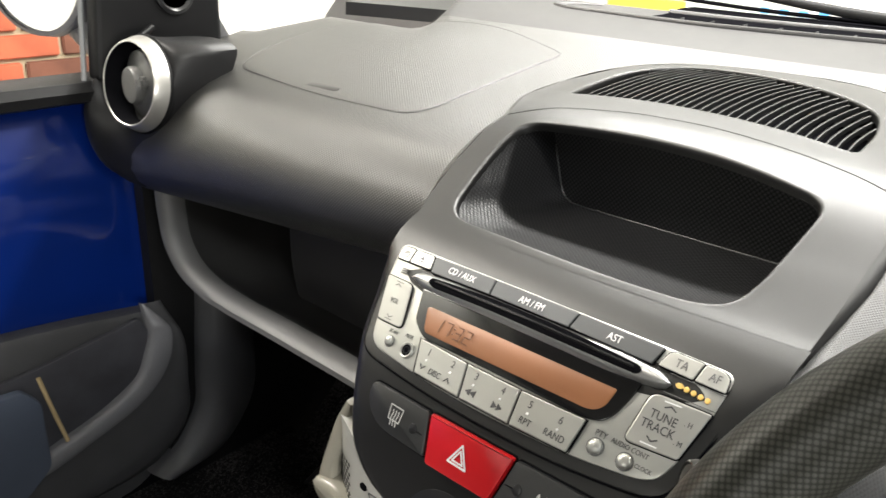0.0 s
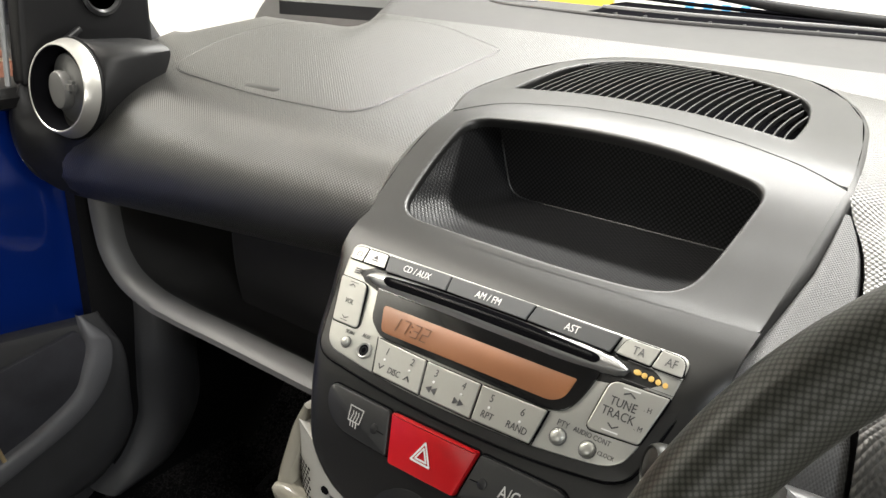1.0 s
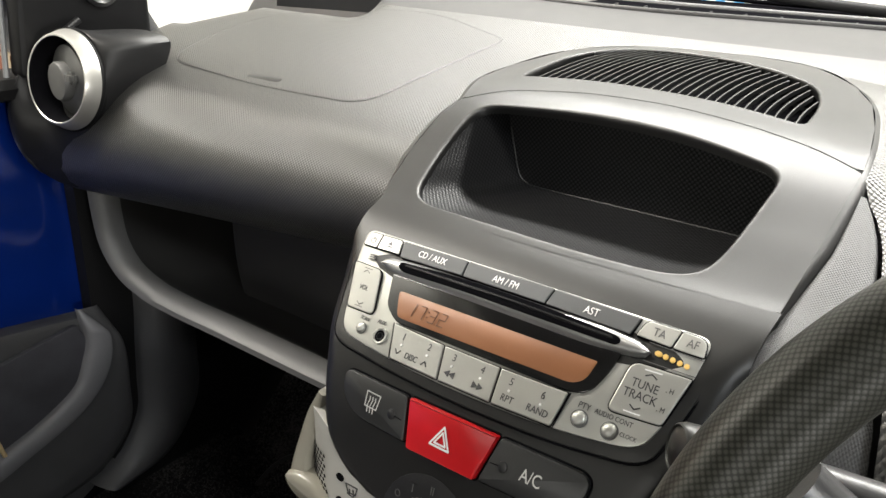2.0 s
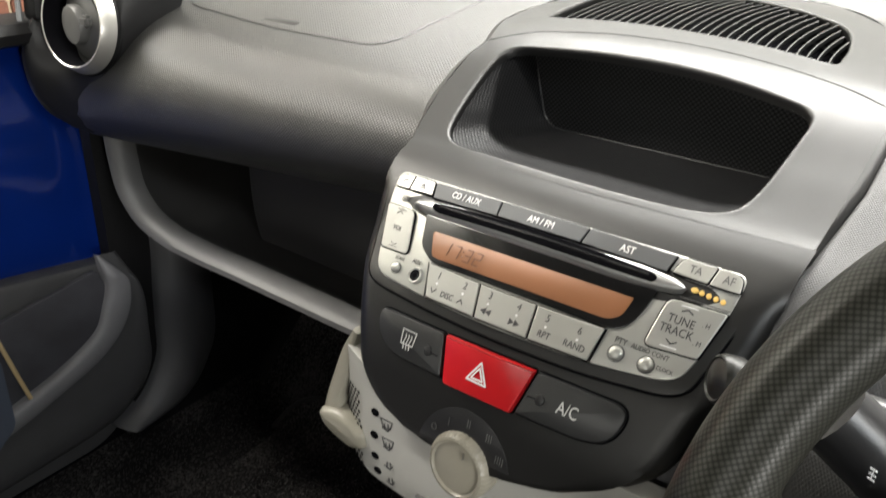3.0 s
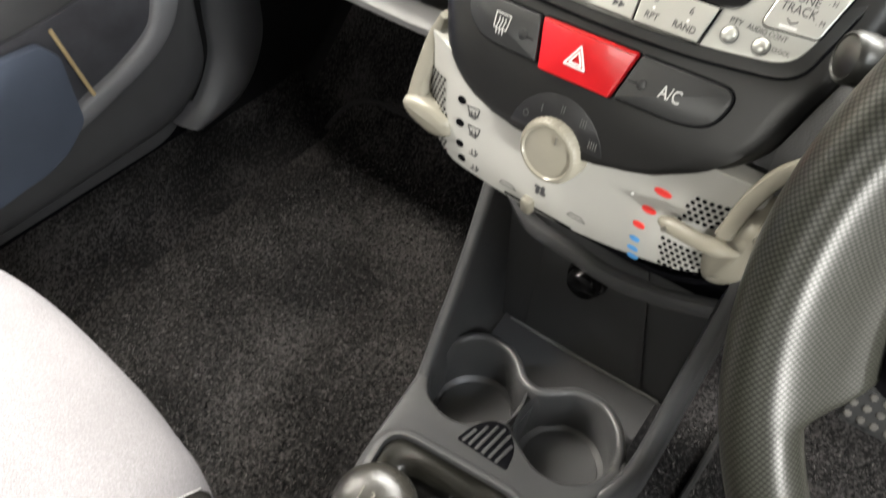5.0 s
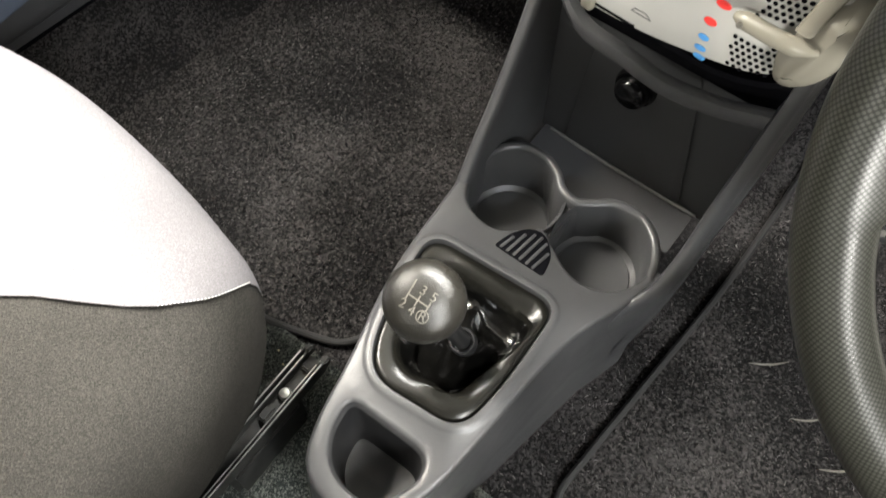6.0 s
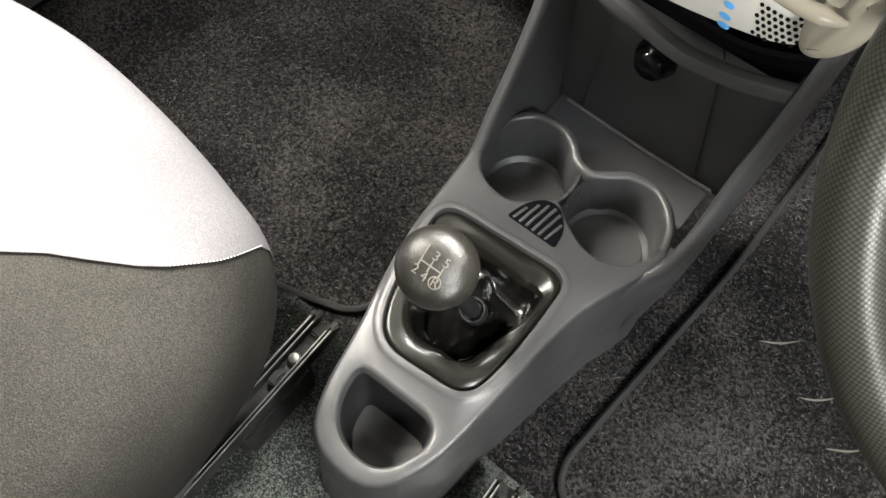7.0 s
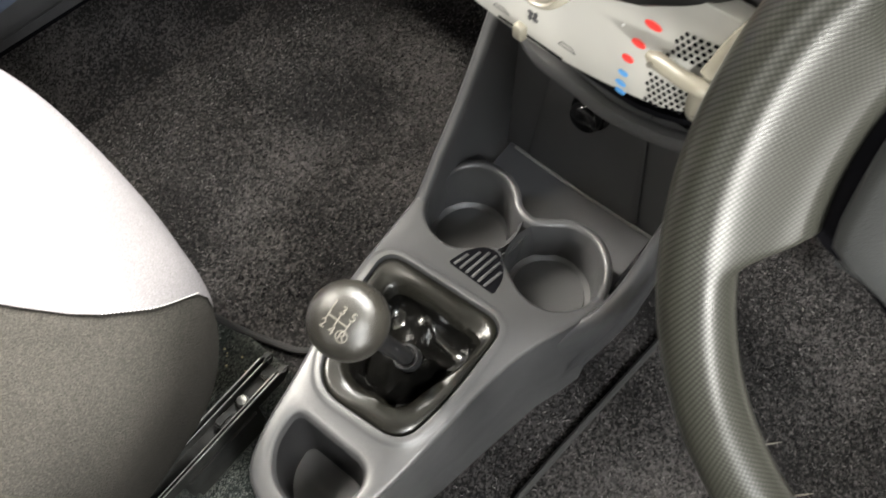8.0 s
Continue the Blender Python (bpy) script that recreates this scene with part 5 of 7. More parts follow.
def ztop(x, y):
    return ZT + 0.0045 * math.cos(min(abs(y + 0.14) / 0.16, 1) * 1.57) - 0.30 * max(0.0, -0.262 - y) ** 1.2


def top_pt(x, y, h=0.0):
    return Vector((x, y, ztop(x, y) + h))


def edge_loop(bm, outline, h=0.0, inward=0.0):
    pts = shrink(outline, inward) if inward else [Vector(p) for p in outline]
    vs = [bm.verts.new(top_pt(p.x, p.y, h)) for p in pts]
    return vs, [bm.edges.new((a, b)) for a, b in zip(vs, vs[1:] + vs[:1])]


bm = bmesh.new()
es = []
for o, inw in ((TOPO, 0.004), (GAIT, -0.010), (POCK, -0.004)):
    v, e = edge_loop(bm, o, 0.0, inw)
    es += e
bmesh.ops.triangle_fill(bm, edges=es, use_beauty=True)
plate = bm
# raised rim round the gaiter and the pocket lip, and the rounded shoulder outside
for o, steps in ((GAIT, [(-0.010, 0.0), (-0.0075, 0.0022), (-0.004, 0.0040), (-0.001, 0.0036), (0.0, 0.001), (0.0, -0.012)]), (POCK, [(-0.004, 0.0), (-0.0015, -0.0006), (0.0, -0.003), (0.0015, -0.010)])):
    loops(plate, [[top_pt(p.x, p.y, h) for p in shrink(o, i)] for i, h in steps])
outer = shrink(TOPO, 0.004)
rings = []
def near_index(x, y):
    return min(range(len(TOPO)), key=lambda i: (TOPO[i][0] - x) ** 2 + (TOPO[i][1] - y) ** 2)


front = [near_index(0.092, 0.02) < i < near_index(-0.114, 0.0) for i in range(len(TOPO))]
for i_, h_ in ((0.004, 0.0), (0.0018, -0.0008), (0.0004, -0.0028), (0.0, -0.006)):
    rings.append([top_pt(p.x, p.y, h_) for p in shrink(TOPO, i_)])
BOT = curve_fn([-0.262, -0.205, -0.175, -0.131, -0.082, -0.03, 0.021, 0.077, 0.141], [0.047, 0.053, 0.058, 0.064, 0.071, 0.079, 0.088, 0.096, 0.101])  # foot of the driver's side
low = []
for p, f in zip(TOPO, front):
    if f:
        low.append(Vector((p[0], p[1], 0.150)))
    else:
        foot = max(p[0] + 0.002, BOT(p[1]) if p[1] > -0.25 else 0) if p[0] > 0 else p[0] - 0.012
        low.append(Vector((foot, p[1] - (0.012 if p[1] < -0.28 else 0), 0.0)))
mid = []
for p, q in zip(rings[-1], low):
    mid.append(p.lerp(q, 0.30) + Vector(((0.003 if p.x > 0.01 and p.y < 0.01 else 0), 0, 0)))
loops(plate, rings + [mid, low])
part("body", plate, M_CONSOLE, console, "grey grained console body", angle=50)

# rails that climb to the dash on both sides of the open bin
ZR = curve_fn([-0.065, -0.03, -0.013, 0.011, 0.041, 0.061, 0.078, 0.10, 0.13], [0.172, 0.198, 0.212, 0.243, 0.288, 0.330, 0.372, 0.425, 0.47])
for sgn, XR in ((-1, curve_fn([-0.065, -0.01, 0.125], [-0.094, -0.1045, -0.1085])), (1, curve_fn([-0.065, -0.03, -0.01, 0.05, 0.125], [0.052, 0.0735, 0.0865, 0.0935, 0.0970]))):
    rings = []
    for y in lin(-0.062, 0.125, 36):
        x = XR(y)
        z = ZR(y)
        o = sgn
        rings.append([Vector((x - o * 0.004, y + 0.004, 0.14)), Vector((x - o * 0.003, y + 0.003, z - 0.006)), Vector((x - o * 0.001, y, z - 0.001)), Vector((x + o * 0.002, y, z)), Vector((x + o * 0.006, y, z - 0.001)), Vector((x + o * 0.010, y + 0.002, z - 0.006)),
                      Vector((x + o * (0.012 if sgn < 0 else 0.010), y + 0.002, z - 0.08 * (z - 0.1) / 0.2)), Vector((x - 0.016 if sgn < 0 else BOT(y) - 0.003, y + 0.003, 0.0))])
    bm = bmesh.new()
    loops(bm, rings, cap_first=True, cap_last=True)
    part("side_rail", bm, M_CONSOLE, console, "climbing side rail of the open bin", angle=60)

rings = []
for y in lin(-0.02, 0.118, 20):
    x, z, g = XR(y), ZR(y), min(max((y + 0.02) / 0.10, 0), 1)
    rings.append([Vector((x + 0.0075, y + 0.002, z - 0.003)), Vector((x + 0.011 + 0.002 * g, y + 0.004, z - 0.014)), Vector((x + 0.012 + 0.002 * g, y + 0.006, z - 0.05)), Vector((0.5 * (x + 0.013 + BOT(y)) + 0.001, y + 0.006, z * 0.5)), Vector((BOT(y) + 0.001, y + 0.006, 0.0))])
bm = bmesh.new()
loops(bm, rings, closed=False)
part("console_flank", bm, M_CONSOLE, console, "grey flank under the driver's side rail", angle=70)
bm = box((0.010, 0.046, 0.050), pose(-0.0152, 0.008, 0.172), 0.003)
part("well_divider", bm, M_CONSOLE, console)
# cups: two round wells joined by a waved rim
cups = [(-0.062, 0.008, 0.0455), (0.032, 0.010, 0.0455)]
for cx, cy, r in cups:
    bm = lathe([(r + 0.0015, 0.054), (r - 0.001, 0.045), (r - 0.004, 0.004), (r - 0.008, 0.0), (r - 0.0095, -0.001), (r - 0.010, 0.001), (0.001, 0.001)], 48, Matrix.Translation((cx, cy, 0.148)), cap0=False)
    part("cup_well", bm, M_CONSOLE, console, "round cup holder well with ribbed bottom")
WAVE = smooth_path([(-0.1080, 0.012, 0), (-0.1035, 0.034, 0), (-0.086, 0.0535, 0), (-0.064, 0.056, 0), (-0.043, 0.047, 0), (-0.031, 0.036, 0), (-0.014, 0.032, 0), (0.001, 0.041, 0), (0.016, 0.053, 0), (0.038, 0.057, 0), (0.060, 0.047, 0), (0.075, 0.026, 0), (0.080, 0.008, 0)], 80)
rings = []
for i, p in enumerate(WAVE):
    d = (WAVE[min(i + 1, 79)] - WAVE[max(i - 1, 0)]).normalized()
    nn = Vector((-d.y, d.x, 0))
    rings.append([p + nn * a + Vector((0, 0, z)) for a, z in ((-0.0035, 0.15), (-0.0035, 0.2035), (-0.0015, 0.2065), (0.002, 0.2072), (0.005, 0.2055), (0.006, 0.202), (0.007, 0.15))])
bm = bmesh.new()
loops(bm, rings, closed=False)
part("cup_rim", bm, M_CONSOLE, console, "waved ridge between cup holders and bin", angle=60)
# open bin
bm = sheet(lambda x, y: Vector((x, y, 0.1450 + 0.20 * max(0, y - 0.030))), lin(-0.100, 0.076, 8), lin(-0.015, 0.124, 12), 0.004)
part("bin_floor", bm, M_DARKTRIM, console)
bm = sheet(lambda x, s: Vector((x, 0.121 - 0.014 * s, 0.160 + 0.26 * s)), lin(-0.106, 0.095, 10), lin(0, 1, 8), 0.004, (0, 1, 0))
part("bin_back", bm, M_CONSOLE, console, "dark rear wall of the bin")
bm = slab(round_poly([(-0.075, 0.166, 0.004), (0.058, 0.166, 0.01), (0.030, 0.345, 0.02), (-0.062, 0.345, 0.006)], 5), 0, 0.0018, 0.001, lambda u, v, h: Vector((u, 0.1195 - 0.014 * (v - 0.16) / 0.26 - h, v)))
part("socket_plate", bm, M_CONSOLE, console)
# pale bead drawn as the highlight where floor and back meet
part("bin_bead", tube(smooth_path([(-0.092, 0.1180, 0.1640), (-0.02, 0.1165, 0.1640), (0.078, 0.1180, 0.1650)], 20), 0.0020, 8), M_BEAD, console, "pale bead painted as the highlight at the back of the bin floor")
# sagging lip under the heater panel
LIP = smooth_path([(-0.100, 0.074, 0.402), (-0.062, 0.063, 0.370), (-0.022, 0.060, 0.3655), (0.0135, 0.060, 0.3600), (0.057, 0.060, 0.367), (0.0935, 0.060, 0.381)], 40)
bm = bmesh.new()
loops(bm, [[p + Vector((0, b, a)) for a, b in ((0.006, 0.007), (0.0072, 0.003), (0.0055, -0.002), (0.0, -0.004), (-0.007, -0.002), (-0.010, 0.003), (-0.009, 0.007), (-0.002, 0.009))] for p in LIP])
part("bin_lip", bm, M_CONSOLE, console, "dark sagging lip over the bin")
# matt black sheets put in for the deep shade above the lip
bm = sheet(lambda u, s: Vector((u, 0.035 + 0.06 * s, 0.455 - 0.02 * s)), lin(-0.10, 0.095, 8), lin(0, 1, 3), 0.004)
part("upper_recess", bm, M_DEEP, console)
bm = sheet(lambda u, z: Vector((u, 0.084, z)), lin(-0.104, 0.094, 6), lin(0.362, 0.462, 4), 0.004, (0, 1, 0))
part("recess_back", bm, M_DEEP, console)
# comb of slots between gaiter and cups
COMBO = round_poly([(-0.043, -0.0525, 0.004), (0.0085, -0.0515, 0.004), (0.0045, -0.030, 0.010), (-0.012, -0.0145, 0.008), (-0.026, -0.0155, 0.008), (-0.038, -0.030, 0.010)], 5)
comb = part("slot_comb", slab(COMBO, -0.004, 0.0005, 0.0004, top_pt), M_DEEP, console, "small comb of slanted slots")
for i in range(7):
    x = -0.0405 + i * 0.0068
    y0, y1 = -0.0505, (-0.0400, -0.0290, -0.0220, -0.0185, -0.0190, -0.0240, -0.0340)[i]
    if i:
        y2 = (y1 + yl) / 2
        bm = slab(round_poly([(x - 0.0048, y0, 0.0006), (x - 0.0022, y0, 0.0006), (x + 0.0008, y2, 0.0006), (x - 0.0018, y2, 0.0006)], 2), -0.001, 0.0016, 0.0004, top_pt)
        part("bar", bm, M_CONSOLE, comb)
    yl = y1
# rear pocket
pk = resample(POCK, 60)
cxp = Vector((-0.008, -0.262))
bm = bmesh.new()
loops(bm, [[top_pt(*(cxp + (p - cxp) * f), h) for p in pk] for f, h in ((1.0, -0.003), (0.96, -0.02), (0.90, -0.07), (0.84, -0.085), (0.5, -0.088), (0.05, -0.088))], cap_last=True)
part("rear_pocket", bm, M_POCKET, console, "deep rear pocket of the console")

# ---- gear lever and gaiter ----
gear = thing("gear_lever", "black gear lever with worn knob and wrinkled leatherette gaiter", "gear lever")
gp = resample(GAIT, 72)
gc = Vector((-0.020, -0.135))
KN = Vector((0.0045, -0.206, 0.410))
COL = Vector((0.0005, -0.152, 0.236))
AX = (KN - COL).normalized()
noise.seed_set(3)
rings = []
prof = [(0.995, -0.006, 0.0), (0.99, 0.0, 0.0), (0.975, 0.0022, 0.1), (0.94, 0.0032, 0.25), (0.89, 0.0030, 0.5), (0.83, 0.0018, 0.7), (0.79, 0.0002, 0.9), (0.76, -0.0025, 1.0), (0.735, -0.008, 1.2), (0.71, -0.017, 1.4), (0.66, -0.027, 1.8), (0.58, -0.031, 2.0), (0.47, -0.024, 2.0), (0.37, -0.010, 1.6), (0.29, 0.006, 1.2), (0.235, 0.016, 0.8), (0.195, 0.023, 0.4), (0.165, 0.029, 0.1), (0.15, 0.030, 0.0)]
for j, (f, h, wv) in enumerate(prof):
    ring = []
    for i, p in enumerate(gp):
        sh = min(1, (1 - f) * 1.2)
        c = gc.lerp(Vector((COL.x, COL.y)), sh)
        a = math.atan2(p.y - gc.y, p.x - gc.x)
        wide = 0.17 * max(0.0, math.cos(a + 0.75)) * min(1, (1 - f) / 0.2)      # the rolled edge is broadest towards the driver
        q = c + (p - gc) * max(f - wide * min(1, f * 1.6), 0.145)
        w = wv * (0.0042 * noise.noise(Vector((math.cos(a) * 1.6, math.sin(a) * 1.6, j * 0.45))) + 0.0022 * math.sin(a * 4 + 2.2 * noise.noise(Vector((a, j * 0.5, 2)))))
        qx = q + (p - gc).normalized() * w * 0.8
        ring.append(Vector((qx.x, qx.y, ZT + 0.0035 + h * 0.9 + w)))
    rings.append(ring)
bm = bmesh.new()
loops(bm, rings[8:])
part("gaiter", bm, M_LEATHER, gear, "glossy wrinkled black leatherette gaiter", angle=80)
bm = bmesh.new()
loops(bm, rings[:9])
part("gaiter_roll", bm, M_ROLL, gear, "rolled olive-black edge of the gaiter", angle=80)
tilt = AX.to_track_quat("Z", "Y").to_matrix().to_4x4()
bm = lathe([(0.0105, -0.012), (0.0105, 0.002), (0.0098, 0.0042), (0.0085, 0.0042), (0.0080, 0.001), (0.007, 0.0)], 28, Matrix.Translation(COL + AX * 0.016) @ tilt)
part("collar", bm, M_BLACK, gear)
bm = lathe([(0.0065, 0.0), (0.0065, 0.02), (0.0065, (KN - COL).length - 0.02)], 20, Matrix.Translation(COL + AX * 0.02) @ tilt)
part("stick", bm, M_BLACK, gear)
up = (Vector((0.17, -0.34, 0.92))).normalized()
KT = Matrix.Translation(KN) @ (up.to_track_quat("Z", "Y").to_matrix().to_4x4())
prof = [(0.010, -0.034), (0.0125, -0.030), (0.016, -0.024), (0.0205, -0.016), (0.0236, -0.007), (0.0246, 0.002), (0.0240, 0.010), (0.0218, 0.0165), (0.0180, 0.0212), (0.0125, 0.0240), (0.0060, 0.0253), (0.0006, 0.0256)]
bm = lathe([(r * 0.96, h) for r, h in prof], 56, KT)
knob = part("knob", bm, M_KNOB, gear, "round grained gear knob with embossed shift pattern")


KZ = curve_fn([r for r, h in prof[:4:-1]], [h for r, h in prof[:4:-1]])


def kt(x, y, h=0.0):
    r2 = x * x + y * y
    return Vector((x, y, KZ(math.sqrt(r2)) + h))


KR = KT @ Matrix.Rotation(radians(-8), 4, "Z")
kx = KT.to_3x3().inverted() @ Vector((0.98, 0.12, 0)).normalized()
ang = math.atan2(kx.y, kx.x)
KR = KT @ Matrix.Rotation(ang, 4, "Z")
for ch, x, y in (("1", -0.0074, 0.0048), ("3", -0.0011, 0.0042), ("5", 0.0055, 0.0037), ("2", -0.0076, -0.0068), ("4", -0.0015, -0.0080), ("R", 0.0050, -0.0080)):
    bm = text_bm(ch, 0.0074, lambda a, b, c: KR @ kt(x + a, y + b, 0.0004 + c), thick=0.0003)
    part("digit", bm, M_EMBOSS, knob, smooth=False)
part("pattern", strokes([[(-0.0074, 0.0018), (-0.0075, -0.0040)], [(-0.0012, 0.0012), (-0.0014, -0.0050)], [(0.0054, 0.0008), (0.0052, -0.0046)], [(-0.0074, -0.0011), (0.0053, -0.0020)]], 0.0008, lambda a, b, c: KR @ kt(a, b, 0.0003 + c)), M_EMBOSS, knob, smooth=False)
part("reverse_ring", strokes([oval(0.0050, -0.0080, 0.0033, 0.0033, 18) + oval(0.0050, -0.0080, 0.0033, 0.0033, 18)[:1]], 0.0006, lambda a, b, c: KR @ kt(a, b, 0.0003 + c)), M_EMBOSS, knob, smooth=False)

# ---- power socket ----
SM = Matrix.Translation((-0.0185, 0.1105, 0.2900)) @ pose(0, 0, 0, 92)
sock = thing("power_socket", "round black capped power socket in the bin wall", "socket", SM)
part("flange", lathe([(0.0195, -0.004), (0.0195, 0.003), (0.0180, 0.006), (0.0150, 0.0065)], 36), M_GLOSS, sock)
part("cap", lathe([(0.0155, 0.002), (0.0155, 0.012), (0.0135, 0.015), (0.0080, 0.0163), (0.0005, 0.0166)], 36), M_GLOSS, sock, "domed glossy cap")
part("marking", text_bm("12V", 0.0045, lambda x, y, z: Vector((x - 0.003, y - 0.0165, 0.0064 + z))), M_WHITE, sock, smooth=False)

# ---- floor ----
def ground_z(x, y):
    toe = max(0.0, y - 0.36)
    return 0.9 * toe + 0.0


bm = sheet(lambda x, y: Vector((x, y, min(ground_z(x, y), 0.35) + 0.003 * noise.noise(Vector((x * 9, y * 9, 0))))), lin(-0.66, 0.70, 50), lin(-1.3, 0.80, 60), 0.01)
solo("floor", bm, M_CARPET, "black needled carpet over the car floor", "floor", kind="structure")


def floor_mat(name, outline, label, z=0.004, material=M_MAT):
    t = thing(name, label, "floor mat")
    o = resample(outline, 160)
    c = sum(o, Vector((0, 0))) / len(o)
    def g(p, h):
        return Vector((p.x, p.y, min(ground_z(p.x, p.y), 0.35) + z + h))
    bm = bmesh.new()
    rings = [[g(p, 0) for p in o]] + [[g(c + (p - c) * f, 0.006 if f < 0.985 else 0.005) for p in o] for f in (0.999, 0.985, 0.9, 0.8, 0.7, 0.6, 0.5, 0.4, 0.3, 0.2, 0.1, 0.02)]
    loops(bm, rings, cap_last=True)
    part("carpet_face", bm, material, t)
    part("binding", tube([g(p, 0.0035) for p in o + o[:1]], 0.0042, 8), M_BIND, t, "stitched black edge binding")
    return t


floor_mat("passenger_mat", round_poly([(-0.605, -0.205, 0.05), (-0.32, -0.205, 0.05), (-0.235, -0.190, 0.04), (-0.138, -0.155, 0.035), (-0.138, 0.10, 0.05), (-0.15, 0.42, 0.06), (-0.595, 0.42, 0.08)], 6), "black carpet floor mat with bound edge in the passenger footwell")
floor_mat("driver_mat", round_poly([(0.121, -0.160, 0.035), (0.20, -0.195, 0.05), (0.60, -0.20, 0.05), (0.60, 0.45, 0.06), (0.140, 0.45, 0.03), (0.145, 0.19, 0.2), (0.131, 0.0, 0.2)], 6), "black scuffed carpet floor mat with bound edge before the driver", 0.004)
for x, y, l in ((0.224, 0.118, 0.045), (0.286, 0.088, 0.040), (0.335, 0.060, 0.045)):
    bm = tube(smooth_path([(x - 0.38 * l, y - 0.32 * l, 0.0104), (x + 0.002, y - 0.002, 0.0106), (x + 0.38 * l, y + 0.32 * l, 0.0104)], 10), lambda t: 0.0010 * (0.4 + math.sin(math.pi * t)), 6, None, 0.5)
    solo("scuff", bm, M_EMBOSS, "pale scuff worn into the driver's mat", "scuff")
bm = sheet(lambda x, y: Vector((x, y, 0.006 + 0.03 * max(0, 1 - abs(x + 0.10) / 0.14) * 0.5 + 0.004 * noise.noise(Vector((x * 22, y * 22, 4))))), lin(-0.50, 0.12, 40), lin(-0.9, -0.185, 40), 0.008)
solo("under_seat_carpet", bm, M_UNDER, "worn grey-green carpet under the front seats", "carpet", kind="structure")
# clutch pedal, seen through the wheel
pedal = thing("clutch_pedal", "black pedal with worn studded rubber pad over the driver's mat", "pedal")
PM = pose(0.262, 0.297, 0.098, 52)
part("arm", tube(smooth_path([(0.262, 0.305, 0.098), (0.262, 0.36, 0.20), (0.262, 0.50, 0.34), (0.262, 0.78, 0.42)], 14), 0.007, 8), M_STEEL, pedal)
part("plate", box((0.056, 0.044, 0.006), PM, 0.0025), M_STEEL, pedal)
pad_ob = part("rubber_pad", box((0.060, 0.048, 0.009), PM @ pose(0, 0, 0.006), 0.004), M_BIND, pedal, "black rubber pad")
for i in range(4):
    for j in range(3):
        part("stud", box((0.0085, 0.0075, 0.005), PM @ pose(-0.021 + i * 0.014, -0.014 + j * 0.014, 0.0115, 0, 0, 32), 0.0018), M_STUD, pad_ob)
# raised sill along the passenger's door
bm = bmesh.new()
loops(bm, [[Vector((-0.575, y, 0.0)), Vector((-0.585, y, 0.012)), Vector((-0.60, y, 0.016)), Vector((-0.64, y, 0.022)), Vector((-0.655, y, 0.035)), Vector((-0.66, y, 0.06)), Vector((-0.70, y, 0.07)), Vector((-0.70, y, 0.0))] for y in lin(-1.3, 0.40, 20)], closed=True, cap_first=True, cap_last=True)
solo("door_sill", bm, M_CARPET, "black carpeted door sill trim", "trim", kind="structure")
# reaches down to the ground to keep floor light out of the footwell
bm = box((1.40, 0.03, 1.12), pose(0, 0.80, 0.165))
solo("bulkhead", bm, M_DEEP, "black bulkhead behind the dashboard, extended down to block light", "wall", kind="structure")
# curved kick panel before the door
KL = [(0.250, 0.41), (0.248, 0.34), (0.243, 0.29), (0.239, 0.235), (0.233, 0.182), (0.198, 0.132), (0.151, 0.112)]
KM = [(0.262, 0.41), (0.260, 0.33), (0.265, 0.27), (0.266, 0.203), (0.254, 0.155), (0.215, 0.115), (0.165, 0.104)]
KF = [(0.32, 0.40), (0.34, 0.34), (0.345, 0.27), (0.345, 0.20), (0.33, 0.14), (0.28, 0.095), (0.20, 0.085)]


def index_path(pts, n):
    """n points through pts at even steps of their order."""
    f = [curve_fn(range(len(pts)), [p[k] for p in pts]) for k in (0, 1)]
    return [(f[0](i * (len(pts) - 1) / (n - 1)), f[1](i * (len(pts) - 1) / (n - 1))) for i in range(n)]


rings = []
for (ly, lz), (my, mz), (fy, fz) in zip(index_path(KL, 30), index_path(KM, 30), index_path(KF, 30)):
    rings.append([Vector((-0.690, ly, lz)), Vector((-0.674, ly, lz)), Vector((-0.668, ly * 0.9 + my * 0.1, lz * 0.9 + mz * 0.1)), Vector((-0.656, (ly + my) / 2, (lz + mz) / 2)), Vector((-0.650, my, mz)),
                  Vector((-0.653, my * 0.7 + fy * 0.3, mz * 0.7 + fz * 0.3)), Vector((-0.664, my * 0.3 + fy * 0.7, mz * 0.3 + fz * 0.7)), Vector((-0.684, fy, fz))])
bm = bmesh.new()
loops(bm, rings, closed=False)
solo("kick_panel", bm, M_KICK, "grey curved kick panel at the side of the footwell", "trim", kind="structure", angle=70)

bm = box((0.02, 0.62, 0.56), pose(-0.692, 0.50, 0.27))
solo("side_panel", bm, M_DULL, "black carpeted side of the footwell", "wall", kind="structure")
bm = box((0.02, 2.3, 0.30), pose(-0.715, -0.35, -0.05))
solo("sill_panel", bm, M_DEEP, "black outer side of the sill", "wall", kind="structure")


